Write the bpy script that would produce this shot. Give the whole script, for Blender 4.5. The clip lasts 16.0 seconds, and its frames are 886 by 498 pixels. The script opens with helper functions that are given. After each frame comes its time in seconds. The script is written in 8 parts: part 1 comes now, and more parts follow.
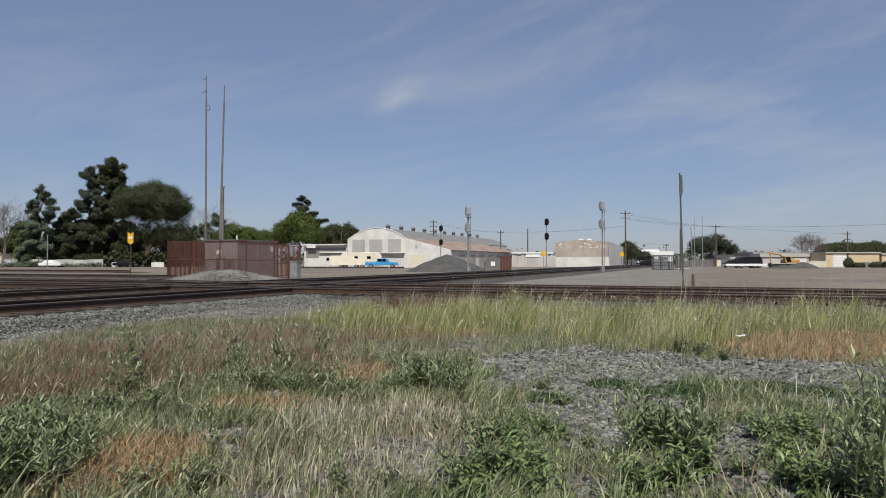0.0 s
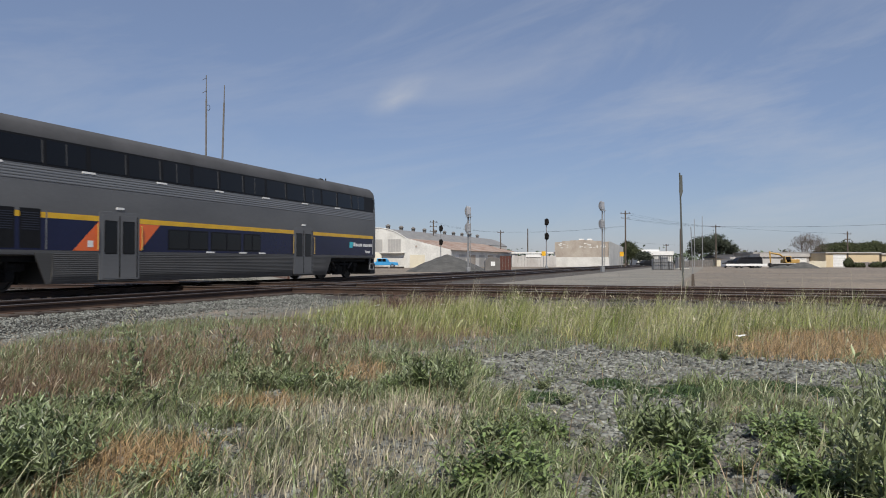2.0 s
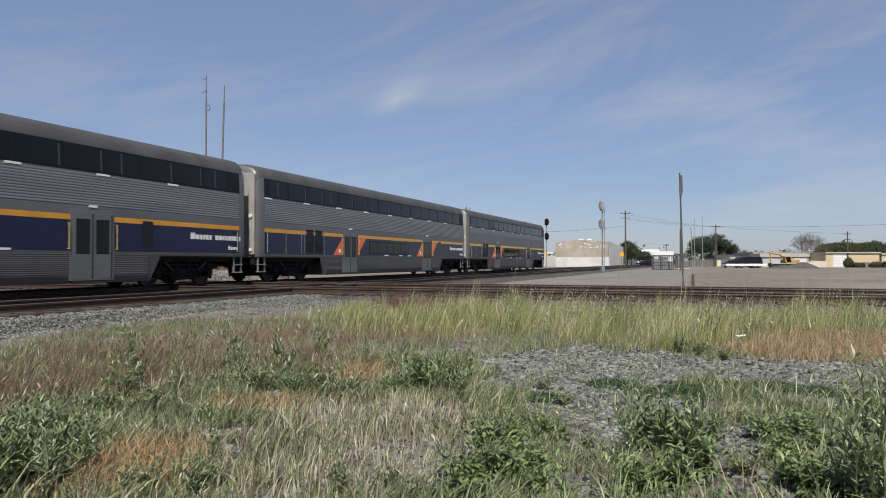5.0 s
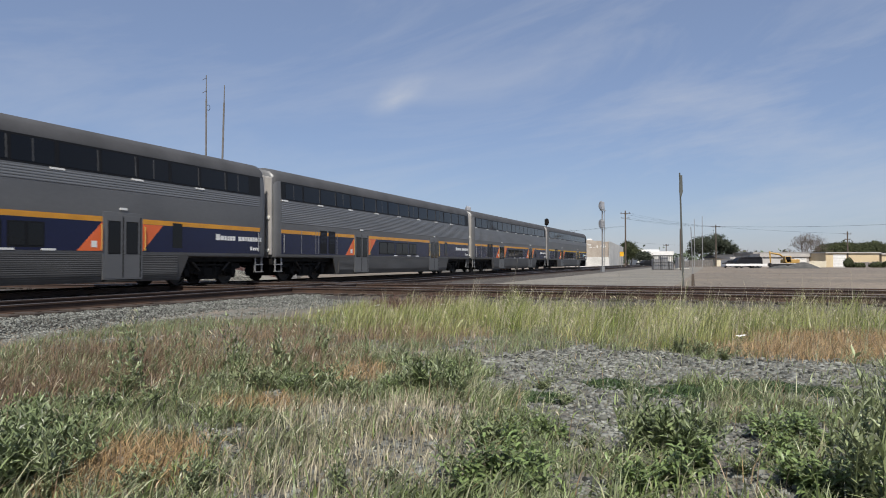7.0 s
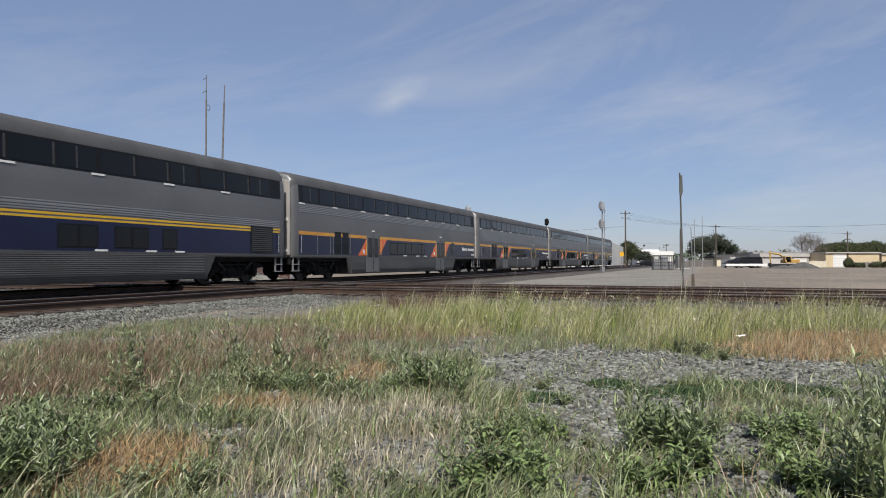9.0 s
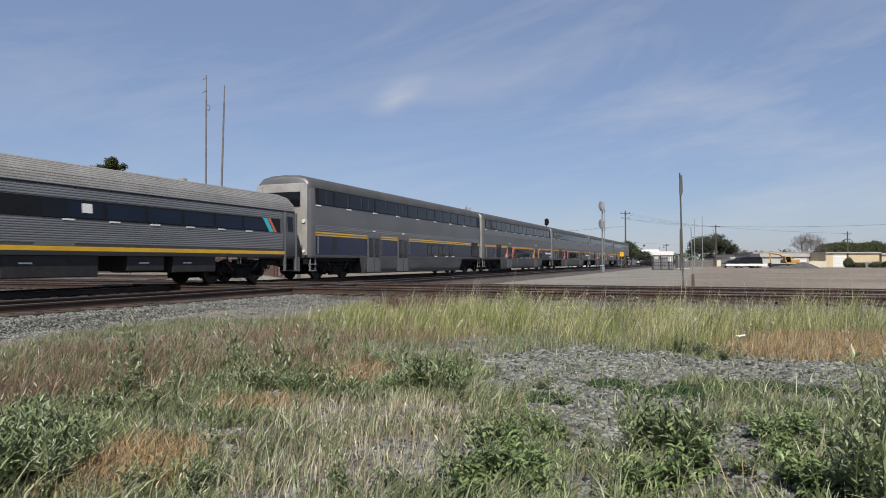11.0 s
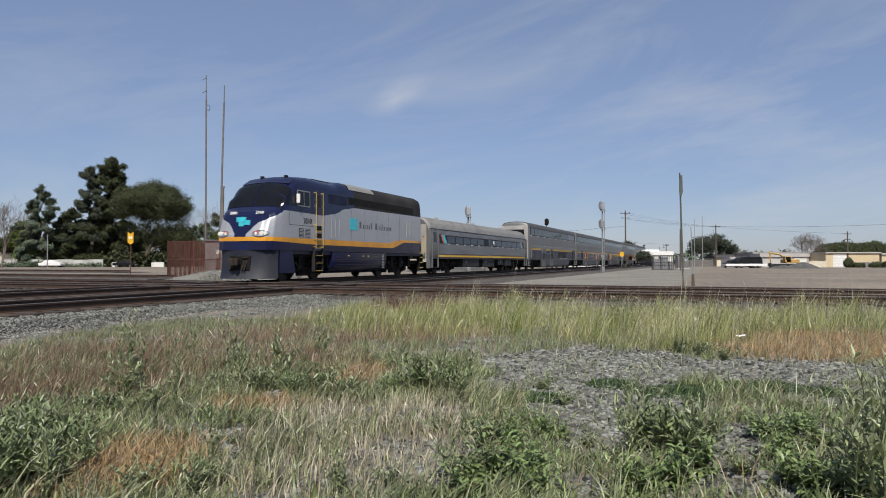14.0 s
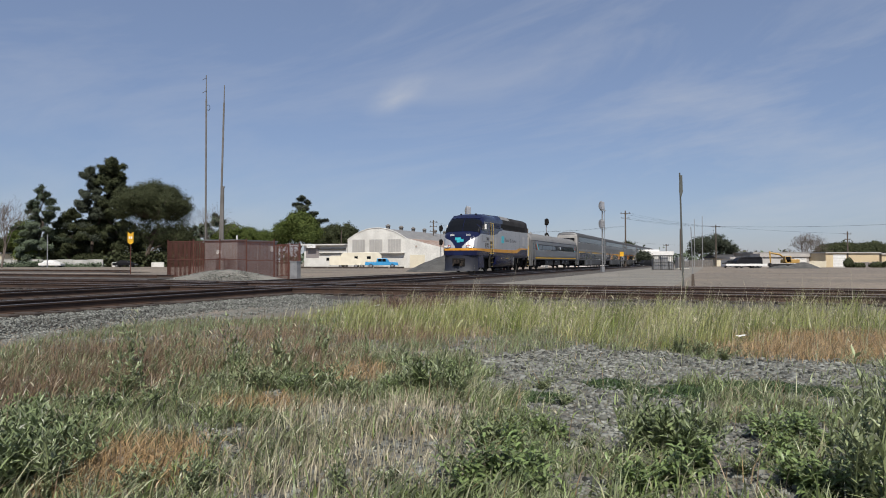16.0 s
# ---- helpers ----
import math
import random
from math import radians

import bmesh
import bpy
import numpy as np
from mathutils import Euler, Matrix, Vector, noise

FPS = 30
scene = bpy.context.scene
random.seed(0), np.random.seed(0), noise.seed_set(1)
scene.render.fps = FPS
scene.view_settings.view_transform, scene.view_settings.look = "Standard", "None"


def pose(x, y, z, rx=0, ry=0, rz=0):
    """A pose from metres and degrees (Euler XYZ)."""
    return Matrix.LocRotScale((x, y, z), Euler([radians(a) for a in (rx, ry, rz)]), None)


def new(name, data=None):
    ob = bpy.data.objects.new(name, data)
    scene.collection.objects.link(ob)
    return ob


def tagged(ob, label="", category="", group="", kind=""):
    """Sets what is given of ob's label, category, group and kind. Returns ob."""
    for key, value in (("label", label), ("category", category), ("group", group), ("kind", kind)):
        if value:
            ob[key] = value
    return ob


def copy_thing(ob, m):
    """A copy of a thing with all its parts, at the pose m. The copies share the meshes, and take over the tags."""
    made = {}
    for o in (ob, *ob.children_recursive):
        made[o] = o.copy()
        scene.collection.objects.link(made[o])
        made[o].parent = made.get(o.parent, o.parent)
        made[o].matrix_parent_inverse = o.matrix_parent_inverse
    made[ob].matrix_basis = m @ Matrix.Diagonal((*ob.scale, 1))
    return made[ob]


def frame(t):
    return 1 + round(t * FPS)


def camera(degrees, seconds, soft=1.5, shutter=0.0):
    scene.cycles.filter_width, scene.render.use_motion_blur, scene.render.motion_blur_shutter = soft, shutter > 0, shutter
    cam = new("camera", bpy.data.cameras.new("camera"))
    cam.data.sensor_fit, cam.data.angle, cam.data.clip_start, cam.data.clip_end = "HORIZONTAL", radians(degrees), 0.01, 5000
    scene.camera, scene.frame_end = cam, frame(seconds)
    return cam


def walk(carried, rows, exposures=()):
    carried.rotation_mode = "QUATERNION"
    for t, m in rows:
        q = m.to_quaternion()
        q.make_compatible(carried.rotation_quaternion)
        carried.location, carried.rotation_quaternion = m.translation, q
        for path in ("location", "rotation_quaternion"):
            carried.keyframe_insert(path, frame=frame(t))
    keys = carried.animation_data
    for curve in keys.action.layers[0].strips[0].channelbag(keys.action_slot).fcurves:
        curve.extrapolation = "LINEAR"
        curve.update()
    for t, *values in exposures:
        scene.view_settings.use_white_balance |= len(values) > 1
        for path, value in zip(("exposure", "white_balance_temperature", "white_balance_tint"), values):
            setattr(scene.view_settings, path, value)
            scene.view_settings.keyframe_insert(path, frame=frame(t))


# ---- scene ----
# ---- camera ----
TH = radians(21.2)                      # bearing of the main line, from the camera's axis
DIR = Vector((math.sin(TH), math.cos(TH), 0))
OUT = Vector((-math.cos(TH), math.sin(TH), 0))
RAIL = 0.30                             # top of rail
EYE = (0, 0, 1.17)
cam = camera(64.8, 16.0, soft=1.0, shutter=0.15)
walk(cam, [(0, pose(*EYE, 91.02, 0, 0)), (16, pose(*EYE, 91.02, 0, 0))],
     exposures=[(0, 0.0), (3.5, 0.14), (7, 0.23), (12.5, 0.25), (14.5, 0.17), (16.0, 0.11)])

# ---- light ----
SUN_EL, SUN_AZ = radians(50), radians(180)     # bearing clockwise from +y
sun_dir = Vector((math.sin(SUN_AZ) * math.cos(SUN_EL), math.cos(SUN_AZ) * math.cos(SUN_EL), math.sin(SUN_EL)))
sun = new("sun", bpy.data.lights.new("sun", "SUN"))
sun.data.energy, sun.data.angle, sun.data.color = 4.4, radians(0.6), (1.0, 0.95, 0.87)
sun.rotation_euler = (-sun_dir).to_track_quat("-Z", "Y").to_euler()


def build_world():
    w = bpy.data.worlds.new("sky")
    scene.world = w
    w.use_nodes = True
    nt = w.node_tree
    nt.nodes.clear()
    out = nt.nodes.new("ShaderNodeOutputWorld")
    bg = nt.nodes.new("ShaderNodeBackground")
    sky = nt.nodes.new("ShaderNodeTexSky")
    sky.sky_type, sky.sun_disc = "NISHITA", False
    sky.sun_elevation, sky.sun_rotation = SUN_EL, SUN_AZ
    sky.air_density, sky.dust_density, sky.ozone_density = 1.0, 0.4, 4.0
    tc = nt.nodes.new("ShaderNodeTexCoord")
    # thin streaky cirrus, stretched along one bearing
    tilt = nt.nodes.new("ShaderNodeMapping")
    tilt.inputs["Rotation"].default_value = (0.0, radians(13), 0.0)
    mp = nt.nodes.new("ShaderNodeMapping")
    mp.inputs["Scale"].default_value = (1.3, 1.6, 6.0)
    mp.inputs["Location"].default_value = (3.1, 0.4, 1.7)
    n1 = nt.nodes.new("ShaderNodeTexNoise")
    n1.inputs["Scale"].default_value, n1.inputs["Detail"].default_value = 1.6, 9
    n1.inputs["Roughness"].default_value, n1.inputs["Distortion"].default_value = 0.6, 0.5
    ramp = nt.nodes.new("ShaderNodeValToRGB")
    ramp.color_ramp.elements[0].position, ramp.color_ramp.elements[1].position = 0.45, 0.85
    ramp.color_ramp.elements[0].color = (0, 0, 0, 1)
    ramp.color_ramp.elements[1].color = (0.62, 0.62, 0.62, 1)
    mix = nt.nodes.new("ShaderNodeMixRGB")
    mix.inputs[2].default_value = (7.0, 7.2, 7.6, 1)
    L = nt.links.new
    L(tc.outputs["Generated"], tilt.inputs[0])
    L(tilt.outputs[0], mp.inputs[0])
    L(mp.outputs[0], n1.inputs["Vector"])
    L(n1.outputs["Fac"], ramp.inputs[0])
    # the cirrus thickens towards the east
    sep = nt.nodes.new("ShaderNodeSeparateXYZ")
    L(tc.outputs["Generated"], sep.inputs[0])
    east = nt.nodes.new("ShaderNodeMapRange")
    east.inputs["From Min"].default_value, east.inputs["From Max"].default_value = -0.15, 0.40
    east.inputs["To Min"].default_value, east.inputs["To Max"].default_value = 0.55, 1.0
    L(sep.outputs["X"], east.inputs["Value"])
    thick = nt.nodes.new("ShaderNodeMath")
    thick.operation = "MULTIPLY"
    L(ramp.outputs[0], thick.inputs[0])
    L(east.outputs[0], thick.inputs[1])
    # one detached brighter wisp
    v0 = Vector((-0.066, 1.0, 0.238)).normalized()
    m1, m2, m3 = (nt.nodes.new("ShaderNodeMapping") for _ in range(3))
    m1.inputs["Location"].default_value = -v0
    m2.inputs["Rotation"].default_value = (0, radians(26), 0)
    m3.inputs["Scale"].default_value = (1 / 0.062, 0.0, 1 / 0.026)
    n2 = nt.nodes.new("ShaderNodeTexNoise")
    n2.inputs["Scale"].default_value, n2.inputs["Detail"].default_value = 1.5, 7
    far = nt.nodes.new("ShaderNodeVectorMath")
    far.operation = "LENGTH"
    fall = nt.nodes.new("ShaderNodeMapRange")
    fall.interpolation_type = "SMOOTHSTEP"
    fall.inputs["From Min"].default_value, fall.inputs["From Max"].default_value = 0.0, 1.0
    fall.inputs["To Min"].default_value, fall.inputs["To Max"].default_value = 0.62, 0.0
    front = nt.nodes.new("ShaderNodeMath")
    front.operation = "GREATER_THAN"
    front.inputs[1].default_value = 0.0
    L(sep.outputs["Y"], front.inputs[0])
    L(tc.outputs["Generated"], m1.inputs[0])
    L(m1.outputs[0], m2.inputs[0])
    L(m2.outputs[0], m3.inputs[0])
    L(m3.outputs[0], far.inputs[0])
    L(m3.outputs[0], n2.inputs["Vector"])
    L(far.outputs["Value"], fall.inputs["Value"])
    shred = nt.nodes.new("ShaderNodeMath")
    shred.operation = "MULTIPLY"
    L(fall.outputs[0], shred.inputs[0])
    L(n2.outputs["Fac"], shred.inputs[1])
    only = nt.nodes.new("ShaderNodeMath")
    only.operation = "MULTIPLY"
    L(shred.outputs[0], only.inputs[0])
    L(front.outputs[0], only.inputs[1])
    total = nt.nodes.new("ShaderNodeMath")
    total.operation = "ADD"
    L(thick.outputs[0], total.inputs[0])
    L(only.outputs[0], total.inputs[1])
    L(total.outputs[0], mix.inputs[0])
    # a thin high veil whitens the clear sky
    tint = nt.nodes.new("ShaderNodeMixRGB")
    tint.blend_type = "MULTIPLY"
    tint.inputs[0].default_value, tint.inputs[2].default_value = 1.0, (1.0, 0.97, 1.12, 1)
    veil = nt.nodes.new("ShaderNodeMixRGB")
    veil.inputs[0].default_value, veil.inputs[2].default_value = 0.42, (3.6, 4.5, 6.1, 1)
    L(sky.outputs[0], tint.inputs[1])
    L(tint.outputs[0], veil.inputs[1])
    L(veil.outputs[0], mix.inputs[1])
    L(mix.outputs[0], bg.inputs[0])
    bg.inputs[1].default_value = 0.075
    L(bg.outputs[0], out.inputs[0])


build_world()


# ---- materials ----
def mat(name, base, other=None, rough=0.6, metal=0.0, scale=6.0, bump=0.0, fine=60.0, island=0.0, objrand=0.0, spread=(0.35, 0.65),
        stretch=(1, 1, 1), spec=None, grain=0.15):
    """A surface with broad stains between two colours, fine grain and optional relief."""
    m = bpy.data.materials.new(name)
    m.use_nodes = True
    nt = m.node_tree
    b = nt.nodes["Principled BSDF"]
    L = nt.links.new
    other = other or tuple(c * 0.75 for c in base)
    tc = nt.nodes.new("ShaderNodeTexCoord")
    mp = nt.nodes.new("ShaderNodeMapping")
    mp.inputs["Scale"].default_value = stretch
    L(tc.outputs["Object"], mp.inputs[0])
    n = nt.nodes.new("ShaderNodeTexNoise")
    n.inputs["Scale"].default_value, n.inputs["Detail"].default_value = scale, 6
    L(mp.outputs[0], n.inputs["Vector"])
    r = nt.nodes.new("ShaderNodeValToRGB")
    r.color_ramp.elements[0].position, r.color_ramp.elements[1].position = spread
    r.color_ramp.elements[0].color, r.color_ramp.elements[1].color = (*base, 1), (*other, 1)
    L(n.outputs["Fac"], r.inputs[0])
    g = nt.nodes.new("ShaderNodeTexNoise")
    g.inputs["Scale"].default_value, g.inputs["Detail"].default_value = fine, 3
    L(mp.outputs[0], g.inputs["Vector"])
    mr = nt.nodes.new("ShaderNodeMapRange")
    mr.inputs["From Min"].default_value, mr.inputs["From Max"].default_value = 0.25, 0.75
    mr.inputs["To Min"].default_value, mr.inputs["To Max"].default_value = 1 - grain, 1 + grain
    L(g.outputs["Fac"], mr.inputs["Value"])
    val = mr.outputs[0]
    for amount, node, sock in ((island, "ShaderNodeNewGeometry", "Random Per Island"), (objrand, "ShaderNodeObjectInfo", "Random")):
        if amount:
            src = nt.nodes.new(node)
            q = nt.nodes.new("ShaderNodeMapRange")
            q.inputs["To Min"].default_value, q.inputs["To Max"].default_value = 1 - amount, 1 + amount
            L(src.outputs[sock], q.inputs["Value"])
            x = nt.nodes.new("ShaderNodeMath")
            x.operation = "MULTIPLY"
            L(val, x.inputs[0])
            L(q.outputs[0], x.inputs[1])
            val = x.outputs[0]
    hs = nt.nodes.new("ShaderNodeHueSaturation")
    L(r.outputs[0], hs.inputs["Color"])
    L(val, hs.inputs["Value"])
    L(hs.outputs[0], b.inputs["Base Color"])
    b.inputs["Roughness"].default_value, b.inputs["Metallic"].default_value = rough, metal
    if spec is not None:
        b.inputs["Specular IOR Level"].default_value = spec
    if bump:
        bp = nt.nodes.new("ShaderNodeBump")
        bp.inputs["Strength"].default_value, bp.inputs["Distance"].default_value = bump, 0.05
        L(g.outputs["Fac"], bp.inputs["Height"])
        L(bp.outputs[0], b.inputs["Normal"])
    return m


def glass_dark(name, tint=(0.006, 0.0065, 0.008), rough=0.06):
    m = mat(name, tint, tuple(c * 1.3 for c in tint), rough=rough, scale=0.7, fine=9, grain=0.05, spec=0.25)
    return m


def leaf_mat(name, a, b, island=0.62, rough=0.40, thin=0.14, spec=0.6, tone=0.74):
    a, b = tuple(c * tone for c in a), tuple(c * tone for c in b)
    m = mat(name, a, b, rough=rough, scale=1.4, island=island)
    nt = m.node_tree
    p = nt.nodes["Principled BSDF"]
    p.inputs["Specular IOR Level"].default_value = spec
    # light passes through the thin blades
    tr = nt.nodes.new("ShaderNodeBsdfTranslucent")
    mx = nt.nodes.new("ShaderNodeMixShader")
    mx.inputs[0].default_value = thin
    nt.links.new(p.inputs["Base Color"].links[0].from_socket, tr.inputs["Color"])
    nt.links.new(p.outputs[0], mx.inputs[1])
    nt.links.new(tr.outputs[0], mx.inputs[2])
    nt.links.new(mx.outputs[0], nt.nodes["Material Output"].inputs["Surface"])
    return m


MAT = {
    "dirt": mat("yard_dirt", (0.225, 0.182, 0.138), (0.145, 0.124, 0.098), rough=0.95, scale=0.11, fine=2.2, bump=0.35, grain=0.4),
    "soil": mat("gravelly_soil", (0.135, 0.124, 0.098), (0.185, 0.17, 0.138), rough=0.95, scale=1.2, fine=38, bump=0.6),
    "ballast": mat("ballast_bed", (0.165, 0.157, 0.138), (0.215, 0.203, 0.178), rough=0.95, scale=0.9, fine=26, bump=0.9),
    "apron": mat("trodden_gravel_apron", (0.225, 0.205, 0.17), (0.16, 0.15, 0.128), rough=0.95, scale=0.25, fine=5, bump=0.5, grain=0.35),
    "ballast_dirty": mat("oily_ballast", (0.050, 0.043, 0.037), (0.105, 0.093, 0.08), rough=0.95, scale=1.1, fine=26, bump=0.9),
    "stone": mat("ballast_stone", (0.19, 0.194, 0.172), (0.105, 0.107, 0.095), rough=0.9, scale=3, fine=40, island=0.85),
    "tie": mat("creosoted_tie", (0.035, 0.026, 0.021), (0.06, 0.046, 0.037), rough=0.9, scale=3, fine=30, objrand=0.3, stretch=(1, 6, 1)),
    "rail_side": mat("rusty_rail", (0.062, 0.034, 0.021), (0.034, 0.020, 0.014), rough=0.8, scale=2, fine=30),
    "rail_top": mat("polished_railhead", (0.30, 0.27, 0.25), (0.18, 0.15, 0.13), rough=0.38, metal=0.8, scale=2, fine=30, stretch=(0.2, 1, 1)),
    "steel": mat("stainless_side", (0.255, 0.253, 0.248), (0.205, 0.205, 0.203), rough=0.42, metal=0.55, scale=0.8, fine=20, stretch=(0.3, 1, 3), grain=0.05),
    # ribbed steel set darker than the carriage sides
    "steel_skirt": mat("dusty_ribbed_skirt", (0.105, 0.102, 0.098), (0.075, 0.073, 0.07), rough=0.55, metal=0.35, scale=0.8, fine=16, stretch=(0.4, 1, 2), grain=0.08),
    "steel_flat": mat("brushed_steel_panel", (0.178, 0.177, 0.174), (0.145, 0.145, 0.145), rough=0.48, metal=0.4, scale=0.7, fine=14, stretch=(0.4, 1, 1), grain=0.05),
    "end_paint": mat("weathered_silver_end", (0.42, 0.40, 0.37), (0.33, 0.31, 0.29), rough=0.5, metal=0.2, scale=1.6, fine=12, grain=0.05),
    "glass_blue": glass_dark("blue_tinted_window", (0.006, 0.010, 0.020)),
    "loco_roof": mat("sooty_roof", (0.022, 0.021, 0.022), (0.04, 0.038, 0.037), spec=0.2, rough=0.8, scale=0.8, fine=8, grain=0.05),
    "pilot_navy": mat("worn_plough_navy", (0.008, 0.010, 0.022), (0.022, 0.023, 0.03), rough=0.65, scale=1.2, fine=10, grain=0.05),
    "chrome_bezel": mat("bright_bezel", (0.62, 0.62, 0.62), (0.5, 0.5, 0.5), rough=0.2, metal=0.8, scale=3),
    "navy_dull": mat("dusty_navy", (0.014, 0.018, 0.038), (0.028, 0.03, 0.042), rough=0.55, scale=1.2, fine=10, grain=0.05),
    "roof": mat("weathered_roof", (0.085, 0.085, 0.088), (0.065, 0.065, 0.067), rough=0.7, spec=0.25, scale=0.8, fine=12, grain=0.05),
    "tan_pale": mat("cream_paint", (0.66, 0.60, 0.46), (0.58, 0.52, 0.40), rough=0.7, scale=0.6),
    "cream": mat("cream_bodywork", (0.72, 0.66, 0.52), (0.64, 0.58, 0.45), rough=0.4, scale=0.8, grain=0.04),
    "gear_light": mat("weathered_grey_hut", (0.16, 0.15, 0.14), (0.12, 0.11, 0.10), rough=0.8, scale=1.5),
    "roof_light": mat("silver_roof", (0.31, 0.295, 0.27), (0.24, 0.228, 0.21), rough=0.5, metal=0.2, scale=0.8, fine=12),
    "navy": mat("navy_paint", (0.008, 0.011, 0.045), (0.0065, 0.009, 0.036), spec=0.35, rough=0.2, scale=0.8, fine=10, grain=0.05),
    "yellow": mat("yellow_stripe", (0.72, 0.42, 0.02), (0.62, 0.35, 0.02), rough=0.2, scale=1.5, grain=0.05),
    "amber": mat("amber_stripe", (0.68, 0.30, 0.02), (0.55, 0.24, 0.02), rough=0.2, scale=1.5, grain=0.05),
    "orange": mat("orange_paint", (0.75, 0.14, 0.035), (0.65, 0.12, 0.03), rough=0.2, scale=1.5, grain=0.05),
    "glass": glass_dark("tinted_window"),
    "frame_dark": mat("window_gasket", (0.011, 0.011, 0.012), rough=0.5, spec=0.2),
    "black": mat("running_gear_black", (0.007, 0.0065, 0.006), (0.016, 0.0145, 0.013), rough=0.75, scale=3, spec=0.15),
    "coupler_rust": mat("greasy_rusty_coupler", (0.045, 0.03, 0.022), (0.02, 0.016, 0.013), rough=0.65, metal=0.3, scale=6, fine=30),
    "gear": mat("dusty_gear", (0.026, 0.023, 0.021), (0.015, 0.0135, 0.0125), rough=0.7, scale=3),
    "wheel": mat("steel_wheel", (0.05, 0.042, 0.036), (0.03, 0.026, 0.023), rough=0.6, metal=0.3, scale=4),
    "white": mat("white_paint", (0.78, 0.77, 0.74), (0.70, 0.69, 0.66), rough=0.5, scale=2),
    "silver": mat("silver_paint", (0.44, 0.44, 0.45), (0.40, 0.40, 0.41), rough=0.42, metal=0.5, scale=0.7, fine=8, grain=0.05),
    "cyan": mat("turquoise_emblem", (0.05, 0.50, 0.55), (0.04, 0.4, 0.5), rough=0.4),
    "grey_vinyl": mat("grey_lettering", (0.10, 0.105, 0.12), rough=0.5),
    "railing_yellow": mat("safety_yellow", (0.56, 0.38, 0.08), (0.46, 0.31, 0.07), rough=0.5, scale=5),
    "lamp": mat("lamp_lens", (0.8, 0.78, 0.7), rough=0.15),
    "lamp_red": mat("lamp_bezel", (0.45, 0.05, 0.04), rough=0.3),
    "stucco": mat("white_stucco", (0.66, 0.645, 0.60), (0.54, 0.525, 0.485), rough=0.85, scale=0.5, fine=6),
    "wall_grey": mat("weathered_render", (0.50, 0.49, 0.46), (0.34, 0.335, 0.31), rough=0.9, scale=0.35, fine=4),
    "bare": mat("bare_stucco", (0.33, 0.28, 0.23), (0.42, 0.37, 0.31), rough=0.9, scale=0.5, fine=5),
    "corrugated": mat("corrugated_metal", (0.52, 0.50, 0.47), (0.42, 0.39, 0.36), rough=0.6, metal=0.2, scale=0.4, fine=8),
    "rust": mat("rusted_sheet", (0.25, 0.155, 0.11), (0.37, 0.30, 0.25), rough=0.85, scale=0.5, fine=6),
    "rust_mesh": mat("rusty_fence", (0.105, 0.036, 0.024), (0.075, 0.028, 0.02), rough=0.85, scale=2),
    "shed_wall": mat("shed_panel", (0.25, 0.225, 0.22), (0.20, 0.18, 0.175), rough=0.7, scale=0.7),
    "galv": mat("galvanised_pole", (0.36, 0.36, 0.36), (0.27, 0.27, 0.27), rough=0.5, metal=0.5, scale=3),
    "wood": mat("weathered_pole", (0.11, 0.085, 0.065), (0.07, 0.055, 0.045), rough=0.9, scale=2, stretch=(6, 6, 0.5)),
    "tan": mat("tan_wall", (0.58, 0.47, 0.30), (0.52, 0.41, 0.26), rough=0.85, scale=0.4),
    "pane": mat("frosted_panel", (0.40, 0.385, 0.36), (0.33, 0.32, 0.30), rough=0.6, scale=0.5),
    "asphalt_pile": mat("crushed_stone_pile", (0.062, 0.061, 0.057), (0.10, 0.097, 0.09), rough=0.95, scale=1.2, fine=16, bump=0.8),
    "blue_car": mat("blue_pickup_paint", (0.03, 0.25, 0.50), (0.025, 0.21, 0.42), rough=0.3, scale=1),
    "dark_car": mat("dark_car_paint", (0.010, 0.010, 0.012), rough=0.45, scale=1, spec=0.2),
    "tyre": mat("tyre_rubber", (0.025, 0.025, 0.025), rough=0.8),
    "post_dark": mat("dark_weathered_post", (0.10, 0.105, 0.095), (0.065, 0.068, 0.06), rough=0.85, scale=3),
    "digger": mat("digger_orange", (0.50, 0.30, 0.08), (0.38, 0.23, 0.07), rough=0.5, scale=1),
    "sign_yellow": mat("sign_yellow", (0.78, 0.42, 0.02), rough=0.5, scale=3),
    "bark": mat("bark", (0.10, 0.075, 0.055), (0.06, 0.045, 0.035), rough=0.95, scale=3, stretch=(3, 3, 0.6)),
    "pine": leaf_mat("pine_needles", (0.078, 0.088, 0.045), (0.052, 0.060, 0.032), rough=0.75, spec=0.05, tone=0.95, island=0.28),
    "cedar": leaf_mat("cedar_needles", (0.135, 0.165, 0.11), (0.095, 0.12, 0.08), rough=0.75, spec=0.05, tone=0.95, island=0.28),
    "cedar_dark": leaf_mat("grey_pine_needles", (0.088, 0.10, 0.072), (0.06, 0.07, 0.05), rough=0.75, spec=0.05, tone=0.95, island=0.28),
    "broadleaf": leaf_mat("broad_leaves", (0.10, 0.125, 0.035), (0.07, 0.095, 0.03), rough=0.75, spec=0.05, tone=0.95, island=0.28),
    "twig": mat("bare_twigs", (0.16, 0.13, 0.11), (0.11, 0.09, 0.075), rough=0.9),
    "grass_tall": leaf_mat("tall_green_grass", (0.26, 0.295, 0.085), (0.37, 0.365, 0.15), tone=0.84),
    "weed_red": leaf_mat("reddish_dry_weed", (0.16, 0.085, 0.06), (0.22, 0.13, 0.09)),
    "stalk": leaf_mat("pale_stalk", (0.34, 0.35, 0.20), (0.43, 0.41, 0.26)),
